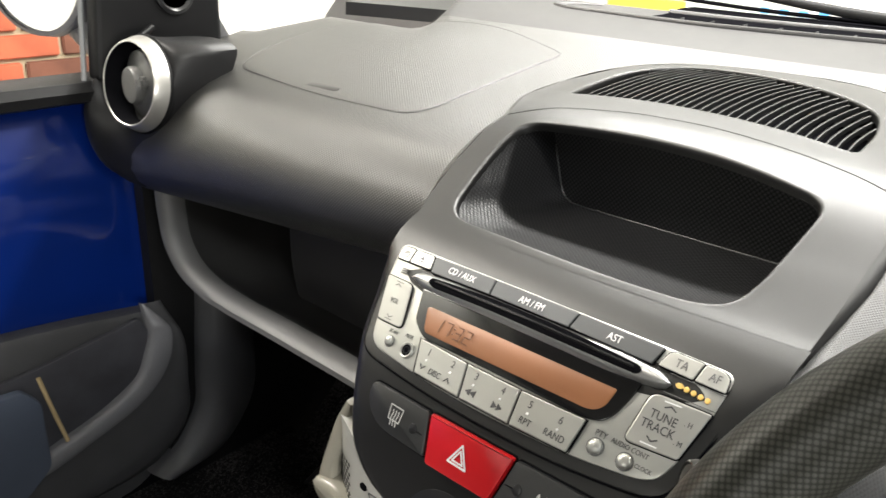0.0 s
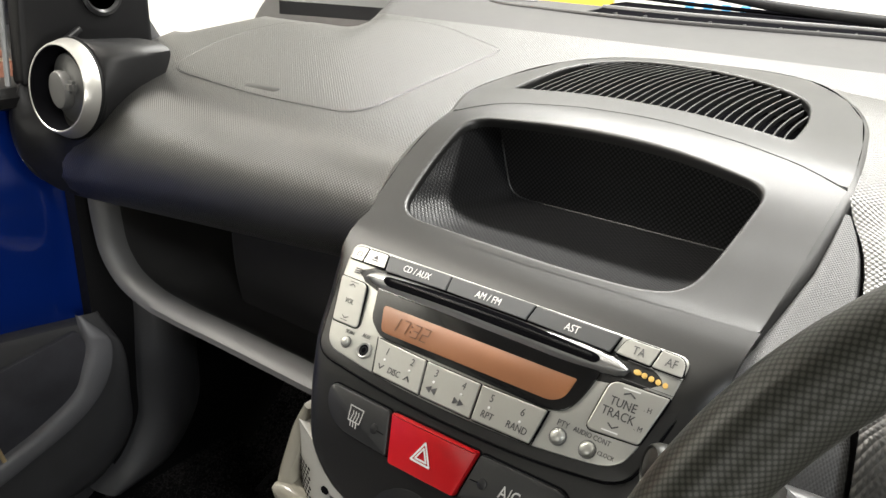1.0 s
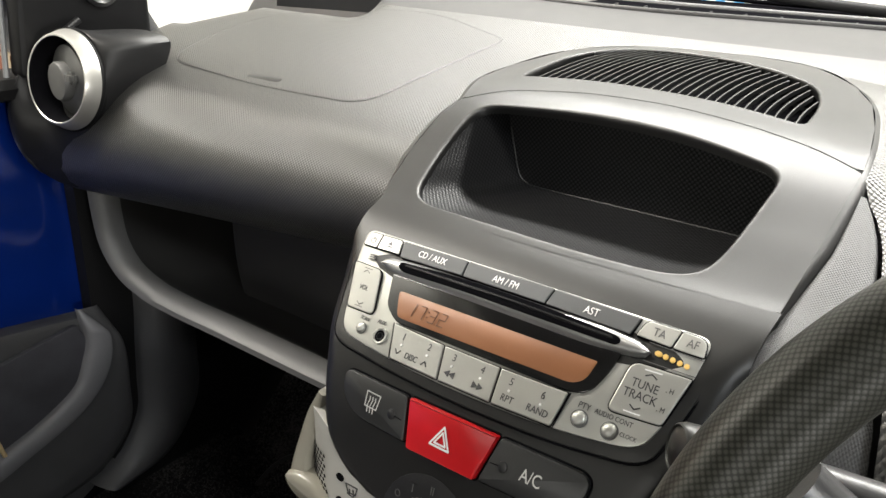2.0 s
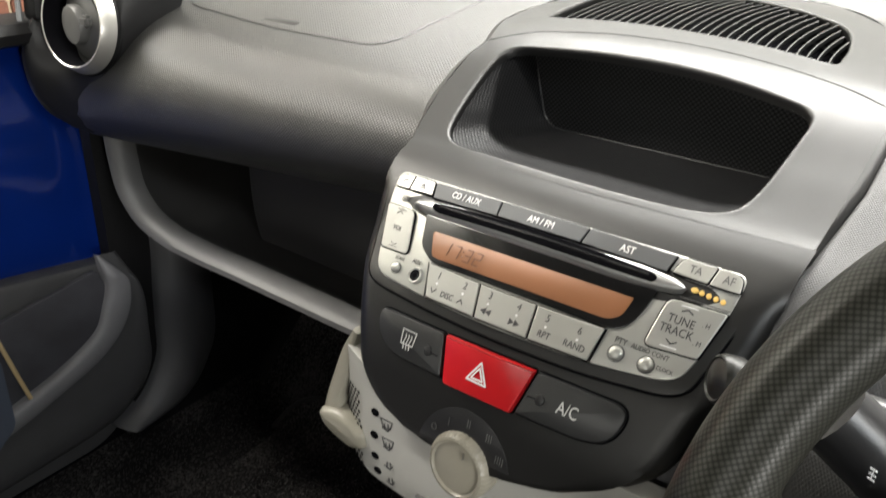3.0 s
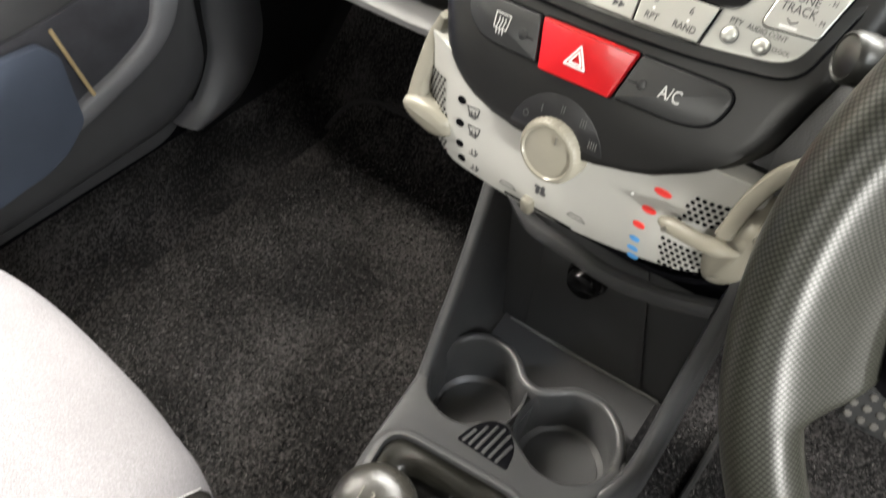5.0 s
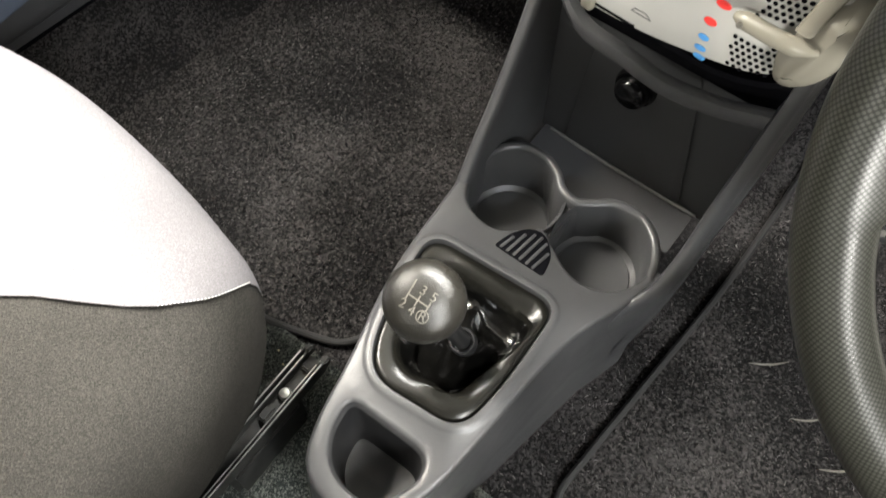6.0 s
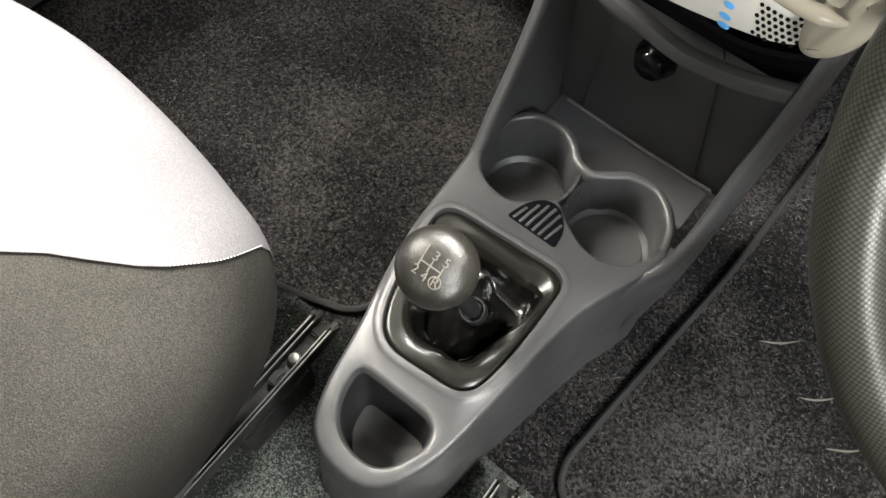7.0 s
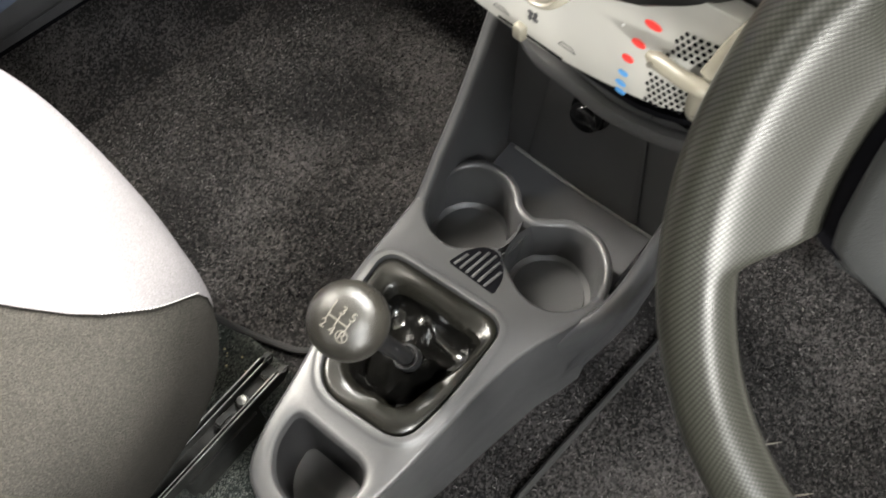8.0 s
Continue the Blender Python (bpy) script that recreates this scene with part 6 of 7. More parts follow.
def tufts(name, poly, n, z, material, label, length=0.006):
    """Loose fibres lying over a piece of carpet."""
    rng = np.random.default_rng(5)
    xs, ys = [q[0] for q in poly], [q[1] for q in poly]
    verts, faces = [], []
    while len(faces) < n:
        x, y = rng.uniform(min(xs), max(xs)), rng.uniform(min(ys), max(ys))
        if not inside(x, y, poly):
            continue
        a, l, w, h = rng.uniform(0, 2 * math.pi), length * rng.uniform(0.4, 1.0), 0.00034, rng.uniform(0.0, 0.0018)
        dx, dy = math.cos(a), math.sin(a)
        g = min(ground_z(x, y), 0.35) + z
        k = len(verts)
        verts += [(x - dy * w, y + dx * w, g), (x + dy * w, y - dx * w, g), (x + dx * l * 0.5, y + dy * l * 0.5, g + 0.0008 + h), (x + dx * l, y + dy * l, g + 0.0004 + h * 0.4)]
        faces.append((k, k + 1, k + 2))
        faces.append((k, k + 2, k + 3))
    me = bpy.data.meshes.new(name)
    me.from_pydata(verts, [], faces)
    me.materials.append(material)
    return tagged(new(name, me), label, "carpet fibre", kind="stuff")


tufts("mat_fibre", [(-0.55, -0.19), (-0.30, -0.19), (-0.15, -0.14), (-0.15, 0.35), (-0.53, 0.38)], 60000, 0.0098, M_TUFT, "short loose fibres of the passenger's black mat")
tufts("mat_fibre", [(0.13, -0.13), (0.22, -0.18), (0.50, -0.18), (0.50, 0.30), (0.155, 0.30)], 44000, 0.0098, M_TUFT, "short loose fibres of the driver's black mat")
tufts("carpet_fibre", [(0.05, -0.40), (0.30, -0.40), (0.30, -0.15), (0.15, 0.25), (0.10, 0.25)], 16000, 0.0005, M_TUFT, "short loose fibres of the tunnel carpet")
tufts("carpet_fibre", [(-0.30, -0.45), (-0.06, -0.45), (-0.08, -0.16), (-0.26, -0.20)], 12000, 0.012, M_TUFTG, "short loose fibres of the carpet under the seat")

def specks(name, place, n, size, material, label, seed):
    """Loose bits strewn over a surface: small raised flakes."""
    rng = np.random.default_rng(seed)
    verts, faces = [], []
    for _ in range(n):
        p, a, s = place(rng), rng.uniform(0, 6.28), size * rng.uniform(0.4, 1.0)
        k = len(verts)
        for j in range(4):
            q = a + j * 1.57 + rng.uniform(-0.3, 0.3)
            verts.append((p[0] + s * math.cos(q), p[1] + s * 0.7 * math.sin(q), p[2] + s * 0.25))
        verts.append((p[0], p[1], p[2] + s * 0.6))
        faces += [(k, k + 1, k + 4), (k + 1, k + 2, k + 4), (k + 2, k + 3, k + 4), (k + 3, k, k + 4)]
    me = bpy.data.meshes.new(name)
    me.from_pydata(verts, [], faces)
    me.materials.append(material)
    return tagged(new(name, me), label, "debris", kind="stuff")


specks("crumbs", lambda r: (r.uniform(-0.24, -0.10), r.uniform(-0.42, -0.20), 0.017), 26, 0.0022, M_CRUMB, "pale crumbs lying on the carpet under the seat", 7)


# ---- seat rails ----


def seat_rail(m):
    t = thing("seat_rail", "worn black steel seat rail bolted to the floor", "seat rail", m, "seat rails")
    for sg in (-1, 1):
        part("flange", box((0.0026, 0.42, 0.020), pose(sg * 0.0128, -0.21, 0.010), 0.0008), M_STEEL, t)
        part("inner_flange", box((0.0024, 0.42, 0.017), pose(sg * 0.0082, -0.212, 0.0085), 0.0008), M_STEEL, t)
        part("bright_edge", box((0.0014, 0.415, 0.0010), pose(sg * 0.0128, -0.212, 0.0203), 0.0003), M_BRIGHT, t)
        part("bright_edge", box((0.0012, 0.415, 0.0010), pose(sg * 0.0082, -0.214, 0.0173), 0.0003), M_BRIGHT, t)
        part("end_lug", box((0.0075, 0.010, 0.013), pose(sg * 0.0105, 0.002, 0.0105), 0.002), M_STEEL, t)
    part("channel", box((0.026, 0.42, 0.004), pose(0, -0.21, 0.003), 0.001), M_STEEL, t)
    part("bolt", lathe([(0.0062, 0.004), (0.0062, 0.009), (0.005, 0.0115), (0.0005, 0.012)], 20, pose(0, -0.045, 0)), M_BRIGHT, t, "domed bolt head")
    part("stop", box((0.012, 0.008, 0.008), pose(0, -0.012, 0.008), 0.002), M_STEEL, t)
    part("lug", box((0.010, 0.016, 0.008), pose(0.0, -0.070, 0.010), 0.002), M_STEEL, t)
    return t


r1 = seat_rail(pose(-0.137, -0.203, 0.074, 1, 0, 2.4))
copy_thing(r1, pose(0.096, -0.203, 0.052, 1, 0, 4))
for m_, h_ in ((pose(-0.134, -0.27, 0.0, 0, 0, 2.4), 0.0745), (pose(0.099, -0.27, 0.0, 0, 0, 4), 0.0525)):
    bm = box((0.03, 0.10, h_), m_ @ pose(0, -0.02, h_ / 2), 0.006)
    solo("rail_bracket", bm, M_STEEL, "dark steel bracket under the seat rail", "bracket")

# ---- passenger seat ----
seat = thing("car_chair", "white and grey cloth passenger seat cushion", "car seat")
CUSH = smooth_path([(-0.108, -0.60, 0), (-0.082, -0.40, 0), (-0.094, -0.318, 0), (-0.110, -0.268, 0), (-0.142, -0.228, 0), (-0.205, -0.2095, 0), (-0.294, -0.197, 0), (-0.372, -0.193, 0), (-0.441, -0.198, 0), (-0.506, -0.213, 0), (-0.56, -0.26, 0), (-0.585, -0.36, 0), (-0.58, -0.60, 0)], 90)
cs = Vector((-0.34, -0.46, 0))


def cushion(p, f, h):
    q = cs + (p - cs) * f
    return Vector((q.x, q.y, 0.27 + h + 0.01 * (q.y + 0.25) * 0))


# the white insert lies over the front and the middle, the grey bolster wraps the inner side
rings = []
for f, h in ((0.90, -0.14), (0.955, -0.10), (0.985, -0.06), (1.0, -0.02), (0.998, 0.0), (0.985, 0.018), (0.95, 0.036), (0.88, 0.050), (0.75, 0.058), (0.55, 0.060), (0.3, 0.060), (0.05, 0.060)):
    rings.append([cushion(p, f, h) for p in CUSH])
bm = bmesh.new()
loops(bm, rings, closed=False)
part("bolster", bm, M_SEATGREY, seat, "grey cloth side bolster and skirt", angle=80)
CANG = [math.degrees(math.atan2(p.y - cs.y, p.x - cs.x)) for p in CUSH]


def on_cushion(angle):
    """The outline's point at an angle round the cushion's middle."""
    for (a0, p), (a1, q) in zip(zip(CANG, CUSH), zip(CANG[1:], CUSH[1:])):
        if a0 <= angle <= a1:
            return p.lerp(q, (angle - a0) / (a1 - a0))
    return CUSH[-1]


SEAMF = curve_fn([0.05, 0.3, 0.55, 0.75, 0.885, 0.955, 1.004], [52, 50, 46, 42.5, 43.5, 46, 50])
rings, edge = [], []
for f, h in ((1.004, -0.02), (1.003, 0.0), (0.990, 0.0195), (0.955, 0.0378), (0.92, 0.0455), (0.885, 0.052), (0.82, 0.057), (0.755, 0.0602), (0.65, 0.062), (0.555, 0.0625), (0.42, 0.0627), (0.3, 0.0625), (0.05, 0.0625)):
    a0 = SEAMF(f)
    rings.append([cushion(on_cushion(a0 + (178 - a0) * k / 60), f, h) for k in range(61)])
    edge.append(rings[-1][0] + Vector((0.0004, 0.0008, 0.0006)))
bm = bmesh.new()
loops(bm, rings, closed=False)
part("insert", bm, M_SEATWHITE, seat, "bright white cloth insert", angle=80)
st_path = smooth_path(edge[2:7], 60)
bm = bmesh.new()
for a, b in zip(st_path[0::2], st_path[1::2]):
    tube([a, a.lerp(b, 0.7)], 0.0005, 5, bm)
tagged(part("stitching", bm, M_STITCH, seat, "row of pale stitches along the seam"), kind="stuff")
bm = bmesh.new()
VAL = smooth_path([(-0.105, -0.62, 0), (-0.102, -0.44, 0), (-0.118, -0.36, 0), (-0.132, -0.33, 0)], 24)
loops(bm, [[p + Vector((0.004, 0, z)) for z in (0.235, 0.20, 0.13)] + [p + Vector((-0.004, 0, 0.13)), p + Vector((-0.004, 0, 0.235))] for p in VAL], cap_first=True, cap_last=True)
part("valance", bm, M_CONSOLE, seat, "grey plastic side valance")
bm = box((0.40, 0.30, 0.05), pose(-0.34, -0.46, 0.13), 0.01)
part("pan", bm, M_DEEP, seat)
# ---- passenger door ----
door = thing("passenger_door", "blue painted car door with dark pocket trim", "car door")
bm = sheet(lambda y, z: Vector((-0.703 - 0.03 * max(0, 0.42 - z) - 1.5 * max(0, z - 0.48) ** 2, y, z)), lin(-1.2, 0.34, 24), lin(0.04, 0.634, 20), 0.03, (-1, 0, 0))
part("painted_panel", bm, M_BLUE, door, "bare blue metallic inner panel")
bm = bmesh.new()
loops(bm, [[Vector((-0.700, y, 0.630)), Vector((-0.690, y, 0.634)), Vector((-0.688, y, 0.645)), Vector((-0.694, y, 0.655)), Vector((-0.73, y, 0.660)), Vector((-0.75, y, 0.655)), Vector((-0.75, y, 0.630))] for y in lin(-1.2, 0.30, 12)], cap_first=True, cap_last=True)
part("window_ledge", bm, M_DULL, door, "black waist rail and window seal")
# lower card with its pocket
CARD = round_poly([(-1.2, 0.10, 0), (0.16, 0.085, 0.05), (0.225, 0.20, 0.06), (0.235, 0.345, 0.02), (0.03, 0.378, 0.1), (-1.2, 0.45, 0)], 6)
bm = slab(CARD, 0, 0.022, 0.006, lambda u, v, h: Vector((-0.705 + h, u, v)))
card = part("door_card", bm, M_DARKTRIM, door, "dark grey plastic lower door card")
LI = [(0.169, 0.369), (0.172, 0.331), (0.161, 0.298), (0.143, 0.268), (0.093, 0.242), (0.033, 0.224), (-0.03, 0.205), (-0.2, 0.18), (-0.6, 0.17), (-1.1, 0.17)]
LO = [(0.173, 0.368), (0.199, 0.322), (0.193, 0.287), (0.173, 0.257), (0.138, 0.233), (0.083, 0.214), (0.0, 0.192), (-0.2, 0.165), (-0.6, 0.155), (-1.1, 0.155)]
LE = [(0.198, 0.364), (0.222, 0.300), (0.224, 0.234), (0.221, 0.180), (0.194, 0.142), (0.146, 0.119), (0.05, 0.113), (-0.2, 0.11), (-0.6, 0.11), (-1.1, 0.11)]
lip_r, shell_r = [], []
for i, ((iy, iz), (oy, oz), (ey, ez)) in enumerate(zip(index_path(LI, 80), index_path(LO, 80), index_path(LE, 80))):
    g = min(1.0, i / 6)
    X = lambda d: -0.684 + d * (0.25 + 0.75 * g)
    P = lambda f, q, r: (q[0] + (r[0] - q[0]) * f, q[1] + (r[1] - q[1]) * f)
    I_, O_, E_ = (iy, iz), (oy, oz), (ey, ez)
    row = lambda spec: [Vector((X(d), *P(f, a, c))) for d, f, a, c in spec]
    lip_r.append(row([(0.000, 0.0, I_, O_), (0.014, 0.0, I_, O_), (0.019, 0.06, I_, O_), (0.0225, 0.25, I_, O_), (0.024, 0.6, I_, O_), (0.0235, 0.9, I_, O_), (0.0225, 1.0, I_, O_)]))
    shell_r.append(row([(0.0225, 0.0, O_, E_), (0.021, 0.08, O_, E_), (0.0215, 0.3, O_, E_), (0.021, 0.6, O_, E_), (0.017, 0.85, O_, E_), (0.010, 0.97, O_, E_), (-0.010, 1.0, O_, E_)]))
bm = bmesh.new()
loops(bm, lip_r, closed=False)
part("pocket_lip", bm, M_TRIM, card, "grey rolled lip of the door pocket", angle=70)
bm = bmesh.new()
loops(bm, shell_r, closed=False)
part("pocket_shell", bm, M_DARKTRIM, card, "dark bulging wall of the door pocket", angle=70)
CL = round_poly([(0.192, 0.280, 0.01), (0.10, 0.225, 0.02), (0.0, 0.180, 0.02), (-0.30, 0.15, 0.02), (-0.30, 0.33, 0.02), (0.0, 0.330, 0.02), (0.165, 0.352, 0.01)], 4)
part("pocket_cloth", slab(CL, 0.0, 0.006, 0.003, lambda u, v, h: Vector((-0.681 + h + 0.003 * math.sin(u * 60) * math.sin(v * 40), u, v))), M_CLOTHDARK, card, "dark cloth across the door pocket")
CL2 = round_poly([(0.004, 0.322, 0.006), (0.022, 0.300, 0.01), (0.021, 0.209, 0.012), (-0.012, 0.188, 0.012), (-0.060, 0.176, 0.02), (-0.30, 0.15, 0.02), (-0.30, 0.30, 0.02), (-0.045, 0.322, 0.02)], 4)
part("folded_cloth", slab(CL2, 0.0, 0.012, 0.004, lambda u, v, h: Vector((-0.667 + h + 0.003 * math.sin(u * 45 + v * 20) + 0.010 * max(0.0, 0.25 - v) / 0.06, u, v))), M_CLOTH, card, "folded slate blue cloth in the pocket")
bm = tube(smooth_path([(-0.666, 0.0262, 0.327), (-0.659, 0.034, 0.280), (-0.656, 0.0435, 0.234)], 14), 0.0026, 8)
solo("elastic_band", bm, M_ELASTIC, "tan elastic band stretched over the door pocket", "band")
# quarter panel with small loudspeaker
bm = slab(round_poly([(0.150, 0.655, 0.01), (0.32, 0.660, 0.01), (0.32, 0.92, 0.02), (0.175, 0.92, 0.02)], 4), 0, 0.02, 0.006, lambda u, v, h: Vector((-0.700 + h, u, v)))
qp = part("mirror_panel", bm, M_DULL, door, "black triangular mirror panel")
part("tweeter_ring", lathe([(0.026, 0.0), (0.026, 0.004), (0.022, 0.006), (0.019, 0.003)], 32, Matrix.Translation((-0.680, 0.255, 0.752)) @ pose(0, 0, 0, 0, 90), cap1=False), M_BLACK, qp)
bm = tube([(-0.702, 0.145, 0.655), (-0.712, 0.160, 0.78), (-0.72, 0.175, 0.93)], 0.0032, 8)
part("window_channel", bm, M_SLAT, door, "pale window channel")
mir = thing("door_mirror", "silver grey door mirror outside the passenger window", "mirror", Matrix.Translation((-0.86, 0.180, 0.765)))
bm = lathe([(0.004, -0.045), (0.05, -0.040), (0.078, -0.022), (0.088, 0.0), (0.086, 0.012), (0.080, 0.014)], 40, pose(0, 0, 0, 90, 0, 8) @ Matrix.Diagonal((1.25, 0.92, 1, 1)), cap1=False)
part("housing", bm, M_TRIM, mir, "grey mirror housing")
bm = lathe([(0.082, 0.010), (0.04, 0.012), (0.001, 0.012)], 40, pose(0, 0, 0, 90, 0, 8) @ Matrix.Diagonal((1.25, 0.92, 1, 1)))
part("glass", bm, mat("mirror_glass", (0.9, 0.9, 0.9), 0.03, metal=1.0), mir, "bright mirror glass")
part("foot", tube([(0.03, 0.02, -0.05), (0.09, 0.03, -0.09), (0.12, 0.03, -0.11)], 0.02, 12), M_TRIM, mir)

# ---- steering wheel ----
wu, wb, wn = Vector((0.9984, 0.0560, 0.0)), Vector((-0.0242, 0.4314, 0.9019)), Vector((0.0505, -0.9004, 0.4320))
WM = Matrix(((wu.x, wb.x, wn.x, 0.2954), (wu.y, wb.y, wn.y, -0.1172), (wu.z, wb.z, wn.z, 0.6377), (0, 0, 0, 1)))
wheel = thing("steering_wheel", "black dimpled steering wheel with grey airbag hub", "steering wheel", WM)
R0, RT = 0.168, 0.0138


def ease(t):
    t = min(max(t, 0.0), 1.0)
    return t * t * (3 - 2 * t)


def reach(deg):
    """How far the cover flows inward from the rim: one on the two side spokes, nothing between."""
    d = (deg - 180) % 360 if 90 <= deg % 360 <= 270 else (-deg) % 360
    d = d - 360 if d > 180 else d
    return ease((23.6 - d) / 5.5) * ease((d + 13.2) / 8.0)


def rim_point(deg, b):
    """b runs once round the section: 0 outside, a quarter at the front, a half inside, three quarters behind."""
    q = 2 * math.pi * b
    dr, z = RT * math.cos(q), RT * 1.05 * math.sin(q)
    if 0.25 <= b <= 0.75:
        e = reach(deg)
        if b <= 0.5:
            t = (b - 0.25) * 4
            sr, sz = -0.0348 * t, RT * 1.05 - 0.0270 * ease(t * 0.93) - 0.0070 * max(0.0, t - 0.88) ** 2 / 0.0144
        else:
            t = (0.75 - b) * 4
            sr, sz = -0.0348 * t, -RT * 1.05 - 0.0060 * t
        dr, z = dr + (sr - dr) * e, z + (sz - z) * e
    return Vector(((R0 + dr) * math.cos(radians(deg)), (R0 + dr) * math.sin(radians(deg)), z))


DEGS = [0.75 * i for i in range(480)]
BS = [i / 48 for i in range(48)]
bm = bmesh.new()
lay = bm.loops.layers.uv.new("map")
rows, maps = [], []
for dg in DEGS:
    pts = [rim_point(dg, b) for b in BS]
    run = [0.0]
    for a, b in zip(pts, pts[1:] + pts[:1]):
        run.append(run[-1] + (b - a).length)
    rows.append([bm.verts.new(p) for p in pts])
    maps.append([r - run[12] for r in run])
for i in range(480):
    n = (i + 1) % 480
    for k in range(48):
        m = (k + 1) % 48
        f = bm.faces.new((rows[i][k], rows[n][k], rows[n][m], rows[i][m]))
        for lp, (r, w, o) in zip(f.loops, ((i, k, 0), (n, k, 1), (n, k + 1, 1), (i, k + 1, 0))):
            lp[lay].uv = (radians(0.75) * (i + o) * R0, maps[r][w])
part("rim", bm, M_RIM, wheel, "thick dimpled rim that flows into two broad spokes", angle=80)
HUBO = round_poly([(-0.1285, 0.012, 0.02), (-0.1280, -0.012, 0.03), (-0.1225, -0.0440, 0.006), (-0.090, -0.052, 0.02), (-0.05, -0.080, 0.05), (0.05, -0.080, 0.05), (0.090, -0.052, 0.02), (0.1225, -0.0440, 0.006), (0.1280, -0.012, 0.03), (0.1285, 0.012, 0.02), (0.085, 0.065, 0.05), (-0.085, 0.065, 0.05)], 6)
hubn = resample(HUBO, 90)
rings = [[Vector((p.x * f, p.y * f, h)) for p in hubn] for f, h in ((0.99, -0.045), (1.0, -0.020), (0.997, -0.0145), (0.985, -0.0115), (0.96, -0.0095), (0.85, -0.004), (0.7, 0.001), (0.5, 0.005), (0.25, 0.007), (0.03, 0.0075))]
bm = bmesh.new()
loops(bm, rings, cap_last=True)
part("hub", bm, M_HUB, wheel, "grey airbag hub cover")
bm = bmesh.new()
loops(bm, [[Vector((p.x * f, p.y * f, h)) for p in hubn] for f, h in ((1.06, -0.024), (1.06, -0.034), (1.0, -0.050), (0.5, -0.060))], cap_first=True, cap_last=True)
part("hub_backing", bm, M_DEEP, wheel)
bm = lathe([(0.05, -0.14), (0.055, -0.05), (0.06, -0.045)], 28)
part("column", bm, M_DEEP, wheel)

# stalks behind the wheel
st = thing("wiper_stalk", "black column stalk with round glossy end", "stalk")
part("arm", tube([(0.245, -0.035, 0.655), (0.17, -0.033, 0.652), (0.125, -0.030, 0.649)], lambda t: 0.011 - 0.002 * t, 14), M_BLACK, st)
part("end_knob", lathe([(0.004, -0.010), (0.0084, -0.008), (0.0104, -0.002), (0.0106, 0.004), (0.0098, 0.0065), (0.0090, 0.0072), (0.0082, 0.0066), (0.005, 0.0078), (0.0005, 0.0084)], 32, Matrix.Translation((0.1125, -0.0303, 0.646)) @ Vector((-0.8, -0.55, 0.2)).to_track_quat("Z", "Y").to_matrix().to_4x4()), M_STALKEND, st, "glossy rounded stalk end")
st2 = thing("light_stalk", "black light stalk with white signs", "stalk")
part("arm", tube([(0.150, -0.062, 0.668), (0.19, -0.060, 0.642), (0.26, -0.050, 0.615)], lambda t: 0.013 + 0.002 * t, 16), M_BLACK, st2)
sp = lambda x, y, h: Vector((0.176 + x * 0.52, -0.076 - h, 0.655 - x * 0.32 + y * 0.62))
part("arrow_sign", strokes([[(-0.006, 0), (-0.002, 0.004), (-0.002, 0.0015), (0.0005, 0.0015)], [(-0.006, 0), (-0.002, -0.004), (-0.002, -0.0015), (0.0005, -0.0015)], [(0.008, -0.001), (0.004, 0.003), (0.004, 0.0005), (0.0015, 0.0005)], [(0.008, -0.001), (0.004, -0.005), (0.004, -0.0025), (0.0015, -0.0025)]], 0.0008, sp), M_WHITE, st2, smooth=False)
part("lamp_sign", strokes([[(-0.020, 0.003), (-0.020, -0.003)], [(-0.018, 0.003), (-0.022, 0.002)], [(-0.018, 0), (-0.022, -0.001)], [(-0.018, -0.003), (-0.022, -0.004)]], 0.0007, sp), M_WHITE, st2, smooth=False)

# ---- windscreen and what lies beyond ----
wind = thing("wiper", "black windscreen wiper resting at the foot of the glass", "wiper")
part("blade", tube(smooth_path([(-0.32, 0.752, 0.7665), (-0.17, 0.748, 0.7595), (0.05, 0.742, 0.7575), (0.45, 0.70, 0.760)], 24), 0.0030, 8, flat=0.7), M_DEEP, wind)
part("arm", tube(smooth_path([(-0.30, 0.745, 0.793), (-0.158, 0.742, 0.776), (-0.047, 0.740, 0.7655), (0.035, 0.738, 0.761), (0.20, 0.735, 0.757), (0.55, 0.70, 0.757)], 30), lambda t: 0.0045 + 0.0030 * math.sin(math.pi * min(1, t * 1.15)) ** 2, 10, None, 0.7), M_DULL, wind)
bm = sheet(lambda x, s: Vector((x, 0.74 + 0.16 * s - 0.25 * x * x, 0.722 + 0.012 * s)), lin(-0.75, 0.75, 20), lin(0, 1, 4), 0.02)
solo("scuttle", bm, M_BLACK, "black scuttle panel under the windscreen", "trim", kind="structure")
# pillars and header of the cabin
for sd in (-1, 1):
    bm = tube(smooth_path([(sd * 0.720, 0.36, 0.62), (sd * 0.705, 0.24, 0.80), (sd * 0.655, 0.03, 1.08), (sd * 0.60, -0.14, 1.235)], 16), 0.032, 10, flat=0.7)
    solo("windscreen_pillar", bm, M_DARKTRIM, "dark grey windscreen pillar", "trim", kind="structure")
    bm = box((0.03, 0.10, 0.66), pose(sd * 0.675, -0.62, 0.93, 0, sd * -8, 0), 0.01)
    solo("door_pillar", bm, M_KICK, "dark grey door pillar", "trim", kind="structure")
bm = tube([(-0.60, -0.15, 1.235), (0.0, -0.12, 1.285), (0.60, -0.15, 1.235)], 0.03, 10)
solo("windscreen_header", bm, M_KICK, "dark grey header over the windscreen", "trim", kind="structure")
GX0, GX1, GY0, GY1, GZ = -2.2, 2.0, -3.2, 2.6, 2.2
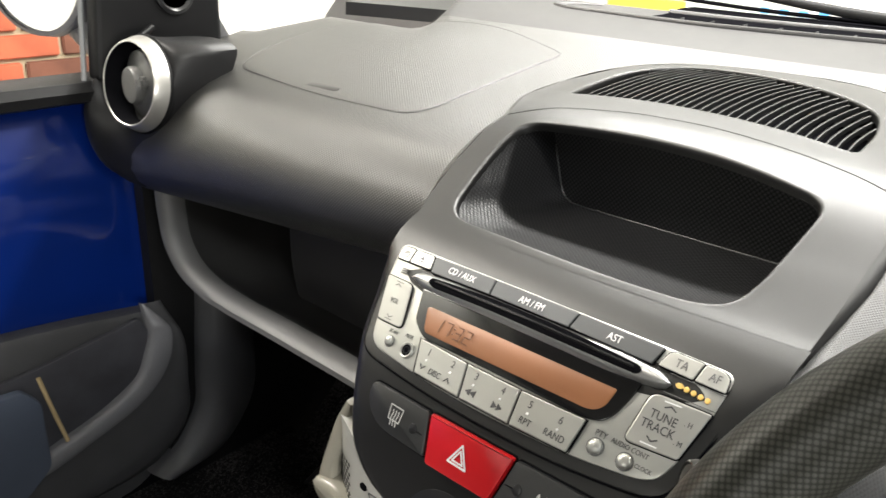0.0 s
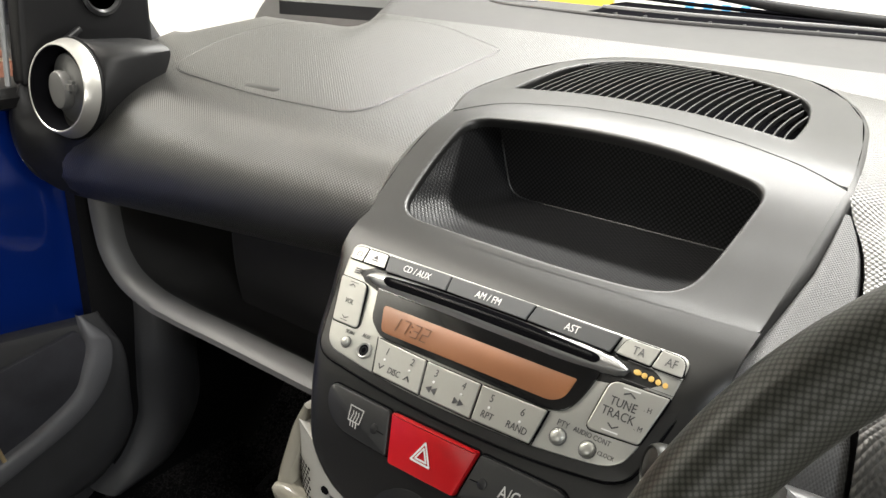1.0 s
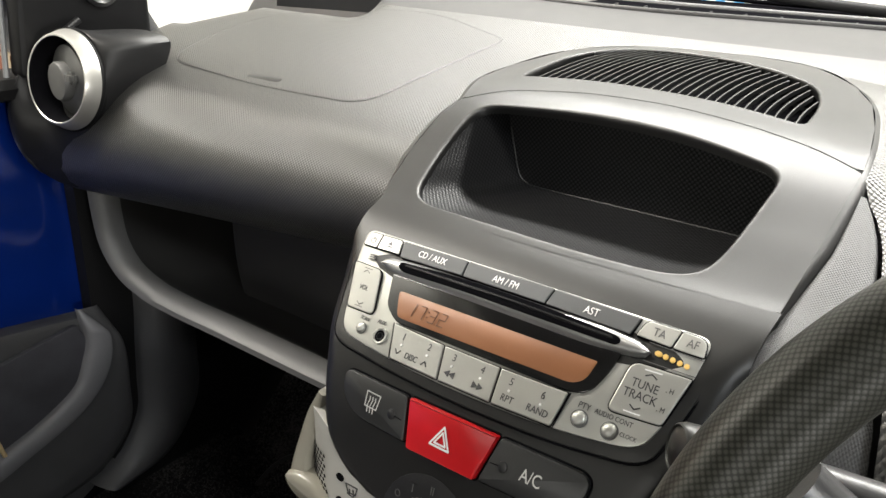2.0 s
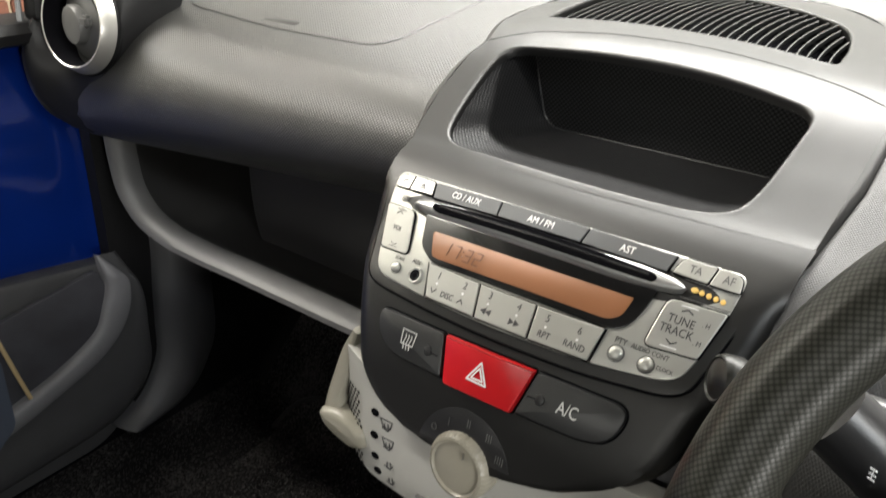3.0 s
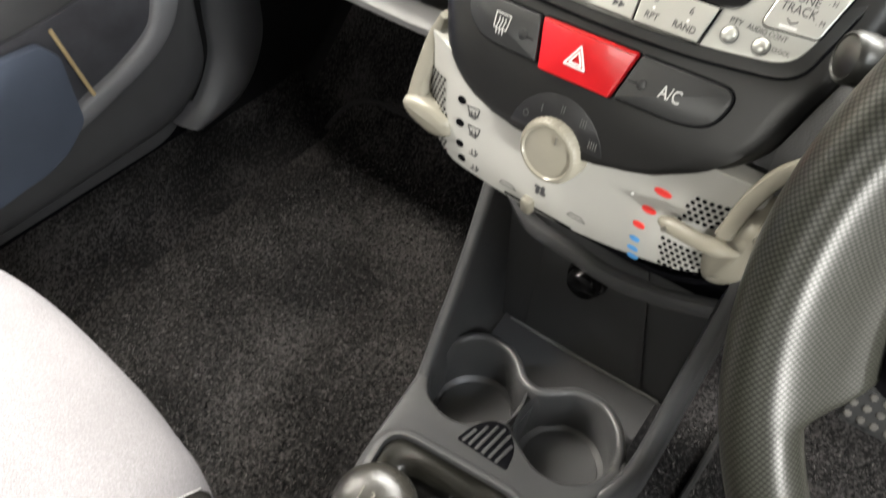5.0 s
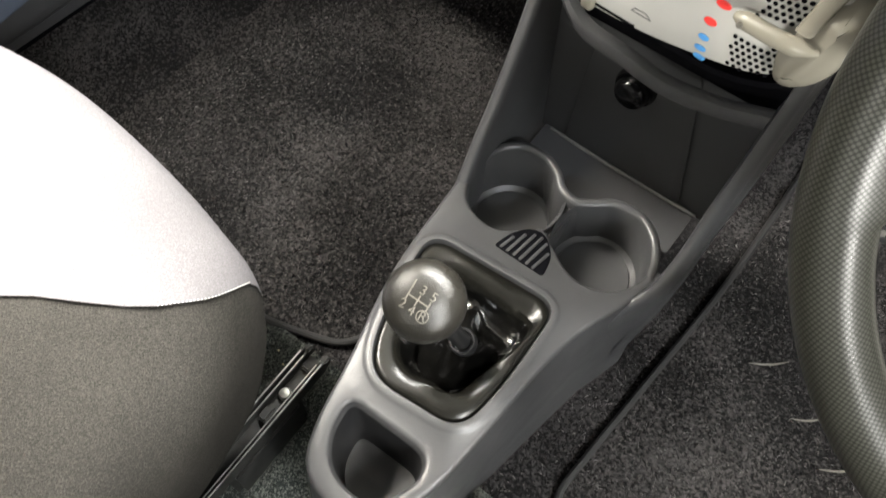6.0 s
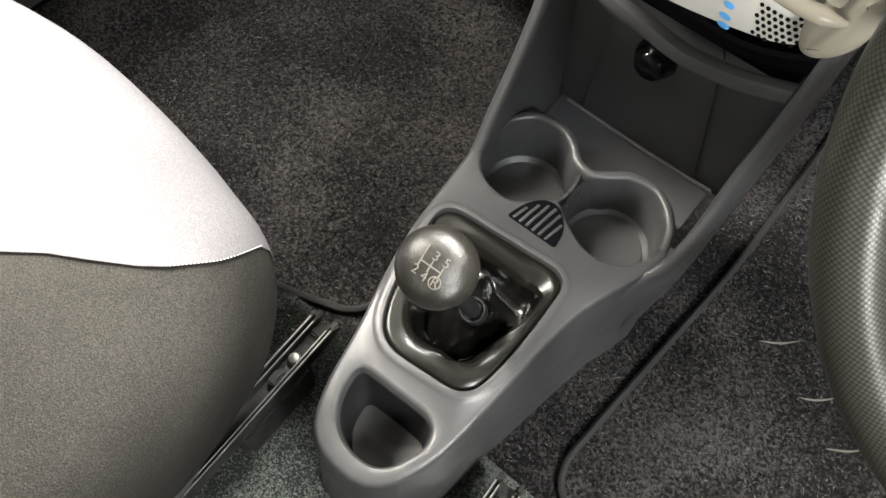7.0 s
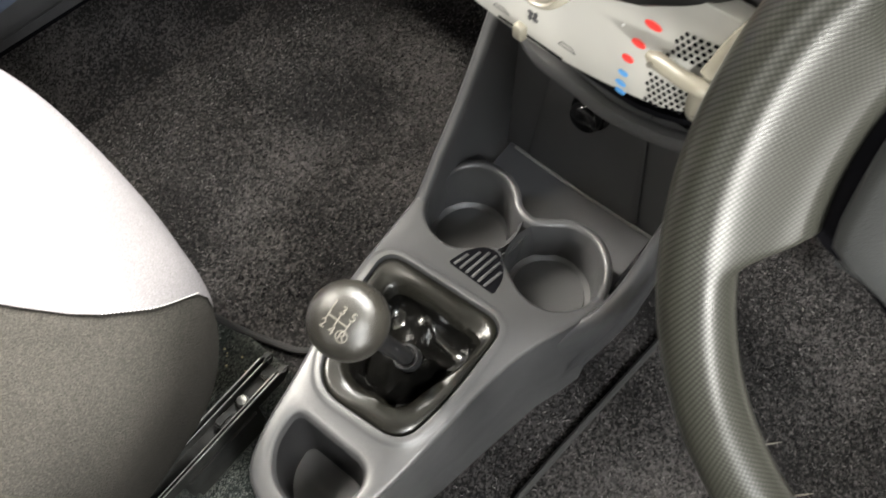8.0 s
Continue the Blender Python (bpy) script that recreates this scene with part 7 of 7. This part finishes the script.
# east and south walls are out of view, darkened to cut reflections and fill
bm = box((0.1, GY1 - GY0, GZ + 0.6), pose(GX1 + 0.05, (GY0 + GY1) / 2, GZ / 2 - 0.3))
solo("wall_east", bm, M_WALLDARK, "unseen garage wall, made dark to lower reflections", "wall", kind="structure")
bm = box((GX1 - GX0, 0.1, GZ + 0.6), pose((GX0 + GX1) / 2, GY1 + 0.05, GZ / 2 - 0.3))
solo("wall_north", bm, M_WALL, "white painted garage wall", "wall", kind="structure")
bm = box((GX1 - GX0, 0.1, GZ + 0.6), pose((GX0 + GX1) / 2, GY0 - 0.05, GZ / 2 - 0.3))
solo("wall_south", bm, M_WALLDARK, "unseen garage wall, made dark to lower reflections", "wall", kind="structure")
bm = box((GX1 - GX0 + 0.2, GY1 - GY0 + 0.2, 0.1), pose((GX0 + GX1) / 2, (GY0 + GY1) / 2, GZ + 0.05))
solo("ceiling", bm, M_WALL, "white garage ceiling", "ceiling", kind="structure")
bm = box((GX1 - GX0 + 0.2, GY1 - GY0 + 0.2, 0.1), pose((GX0 + GX1) / 2, (GY0 + GY1) / 2, -0.45))
solo("ground", bm, M_FLOORG, "grey concrete garage floor", "ground", kind="structure")
bm = box((0.1, GY1 - GY0, GZ + 0.6), pose(GX0 - 0.05, (GY0 + GY1) / 2, GZ / 2 - 0.3))
solo("wall_west", bm, M_WALL, "white painted garage wall", "wall", kind="structure")
bm = box((0.06, 1.5, 1.5), pose(GX0 + 0.03, 0.42, 0.35))
west = solo("brick_pier", bm, M_MORTAR, "red brick pier with pale mortar joints", "wall", kind="structure")
# car roof over the cabin
bm = sheet(lambda x, y: Vector((x, y, 1.24 + 0.05 * (1 - (x / 0.62) ** 2))), lin(-0.62, 0.62, 10), lin(-1.9, -0.15, 10), 0.03, (0, 0, 1))
solo("roof_lining", bm, M_LINING, "pale grey roof lining", "ceiling", kind="structure")
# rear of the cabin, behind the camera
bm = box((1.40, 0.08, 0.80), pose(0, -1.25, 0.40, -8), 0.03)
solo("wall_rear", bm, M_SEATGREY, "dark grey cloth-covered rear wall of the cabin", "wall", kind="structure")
for sd in (-1, 1):
    bm = box((0.04, 0.62, 0.75), pose(sd * 0.69, -0.96, 0.36), 0.01)
    solo("rear_side_panel", bm, M_DARKTRIM, "dark trim at the side of the cabin's rear", "wall", kind="structure")
# inner side of the driver's door, low and plain
bm = box((0.04, 1.60, 0.46), pose(0.715, -0.46, 0.25), 0.01)
solo("wall_driver_side", bm, M_DARKTRIM, "plain dark trim closing the driver's side of the cabin", "wall", kind="structure")
# things that stand in the garage before the car
van = thing("striped_barrier", "yellow barrier with blue and white checks standing before the car", "barrier", Matrix.Translation((-0.62, 1.9, -0.40)))
part("board", box((0.17, 0.03, 1.20), pose(0.355, 0.02, 0.60), 0.005), M_WHITE, van, "white end board")
part("yellow_band", box((0.24, 0.02, 0.060), pose(-0.25, 0.0, 1.045), 0.003), M_YELLOW, van)
part("rail", box((0.76, 0.03, 1.02), pose(0.0, 0.02, 0.51), 0.005), M_WALLDARK, van)
for i in range(7):
    for j in range(2):
        part("check", box((0.024, 0.008, 0.016), pose(0.092 + i * 0.0245, -0.001, 1.046 + j * 0.026), 0.001), M_BLUEP if (i + j) % 2 else M_WHITE, van)
# added block whose dark outline stands in for the shaded outer part of the dash
cab = thing("grey_cabinet", "made-up dark grey block with rounded shoulder, standing in for the shaded dash end", "cabinet", Matrix.Translation((-1.65, 1.65, -0.40)))
part("carcass", slab(round_poly([(-0.40, 0.0, 0.02), (0.35, 0.0, 0.02), (0.35, 1.35, 0.05), (0.10, 1.35, 0.2), (-0.22, 1.05, 0.3), (-0.40, 0.86, 0.2)], 8), 0, 0.35, 0.02, lambda u, v, h: Vector((u, 0.35 - h, v))), M_RAIL, cab, "dark grey body")
# bricks of the west wall beside the passenger's window
brick_me = {}
for mt in (M_BRICK, M_BRICKDARK):
    bm = box((0.02, 0.205, 0.063), Matrix(), 0.004)
    brick_me[mt] = finish(bm, "brick", mt)
for r in range(10):
    for c in range(6):
        ob = new("brick", brick_me[M_BRICK if random.random() < 0.75 else M_BRICKDARK])
        ob.parent = west
        ob.matrix_basis = pose(GX0 + 0.065, -0.1 + c * 0.218 + (0.109 if r % 2 else 0), 0.25 + r * 0.075)
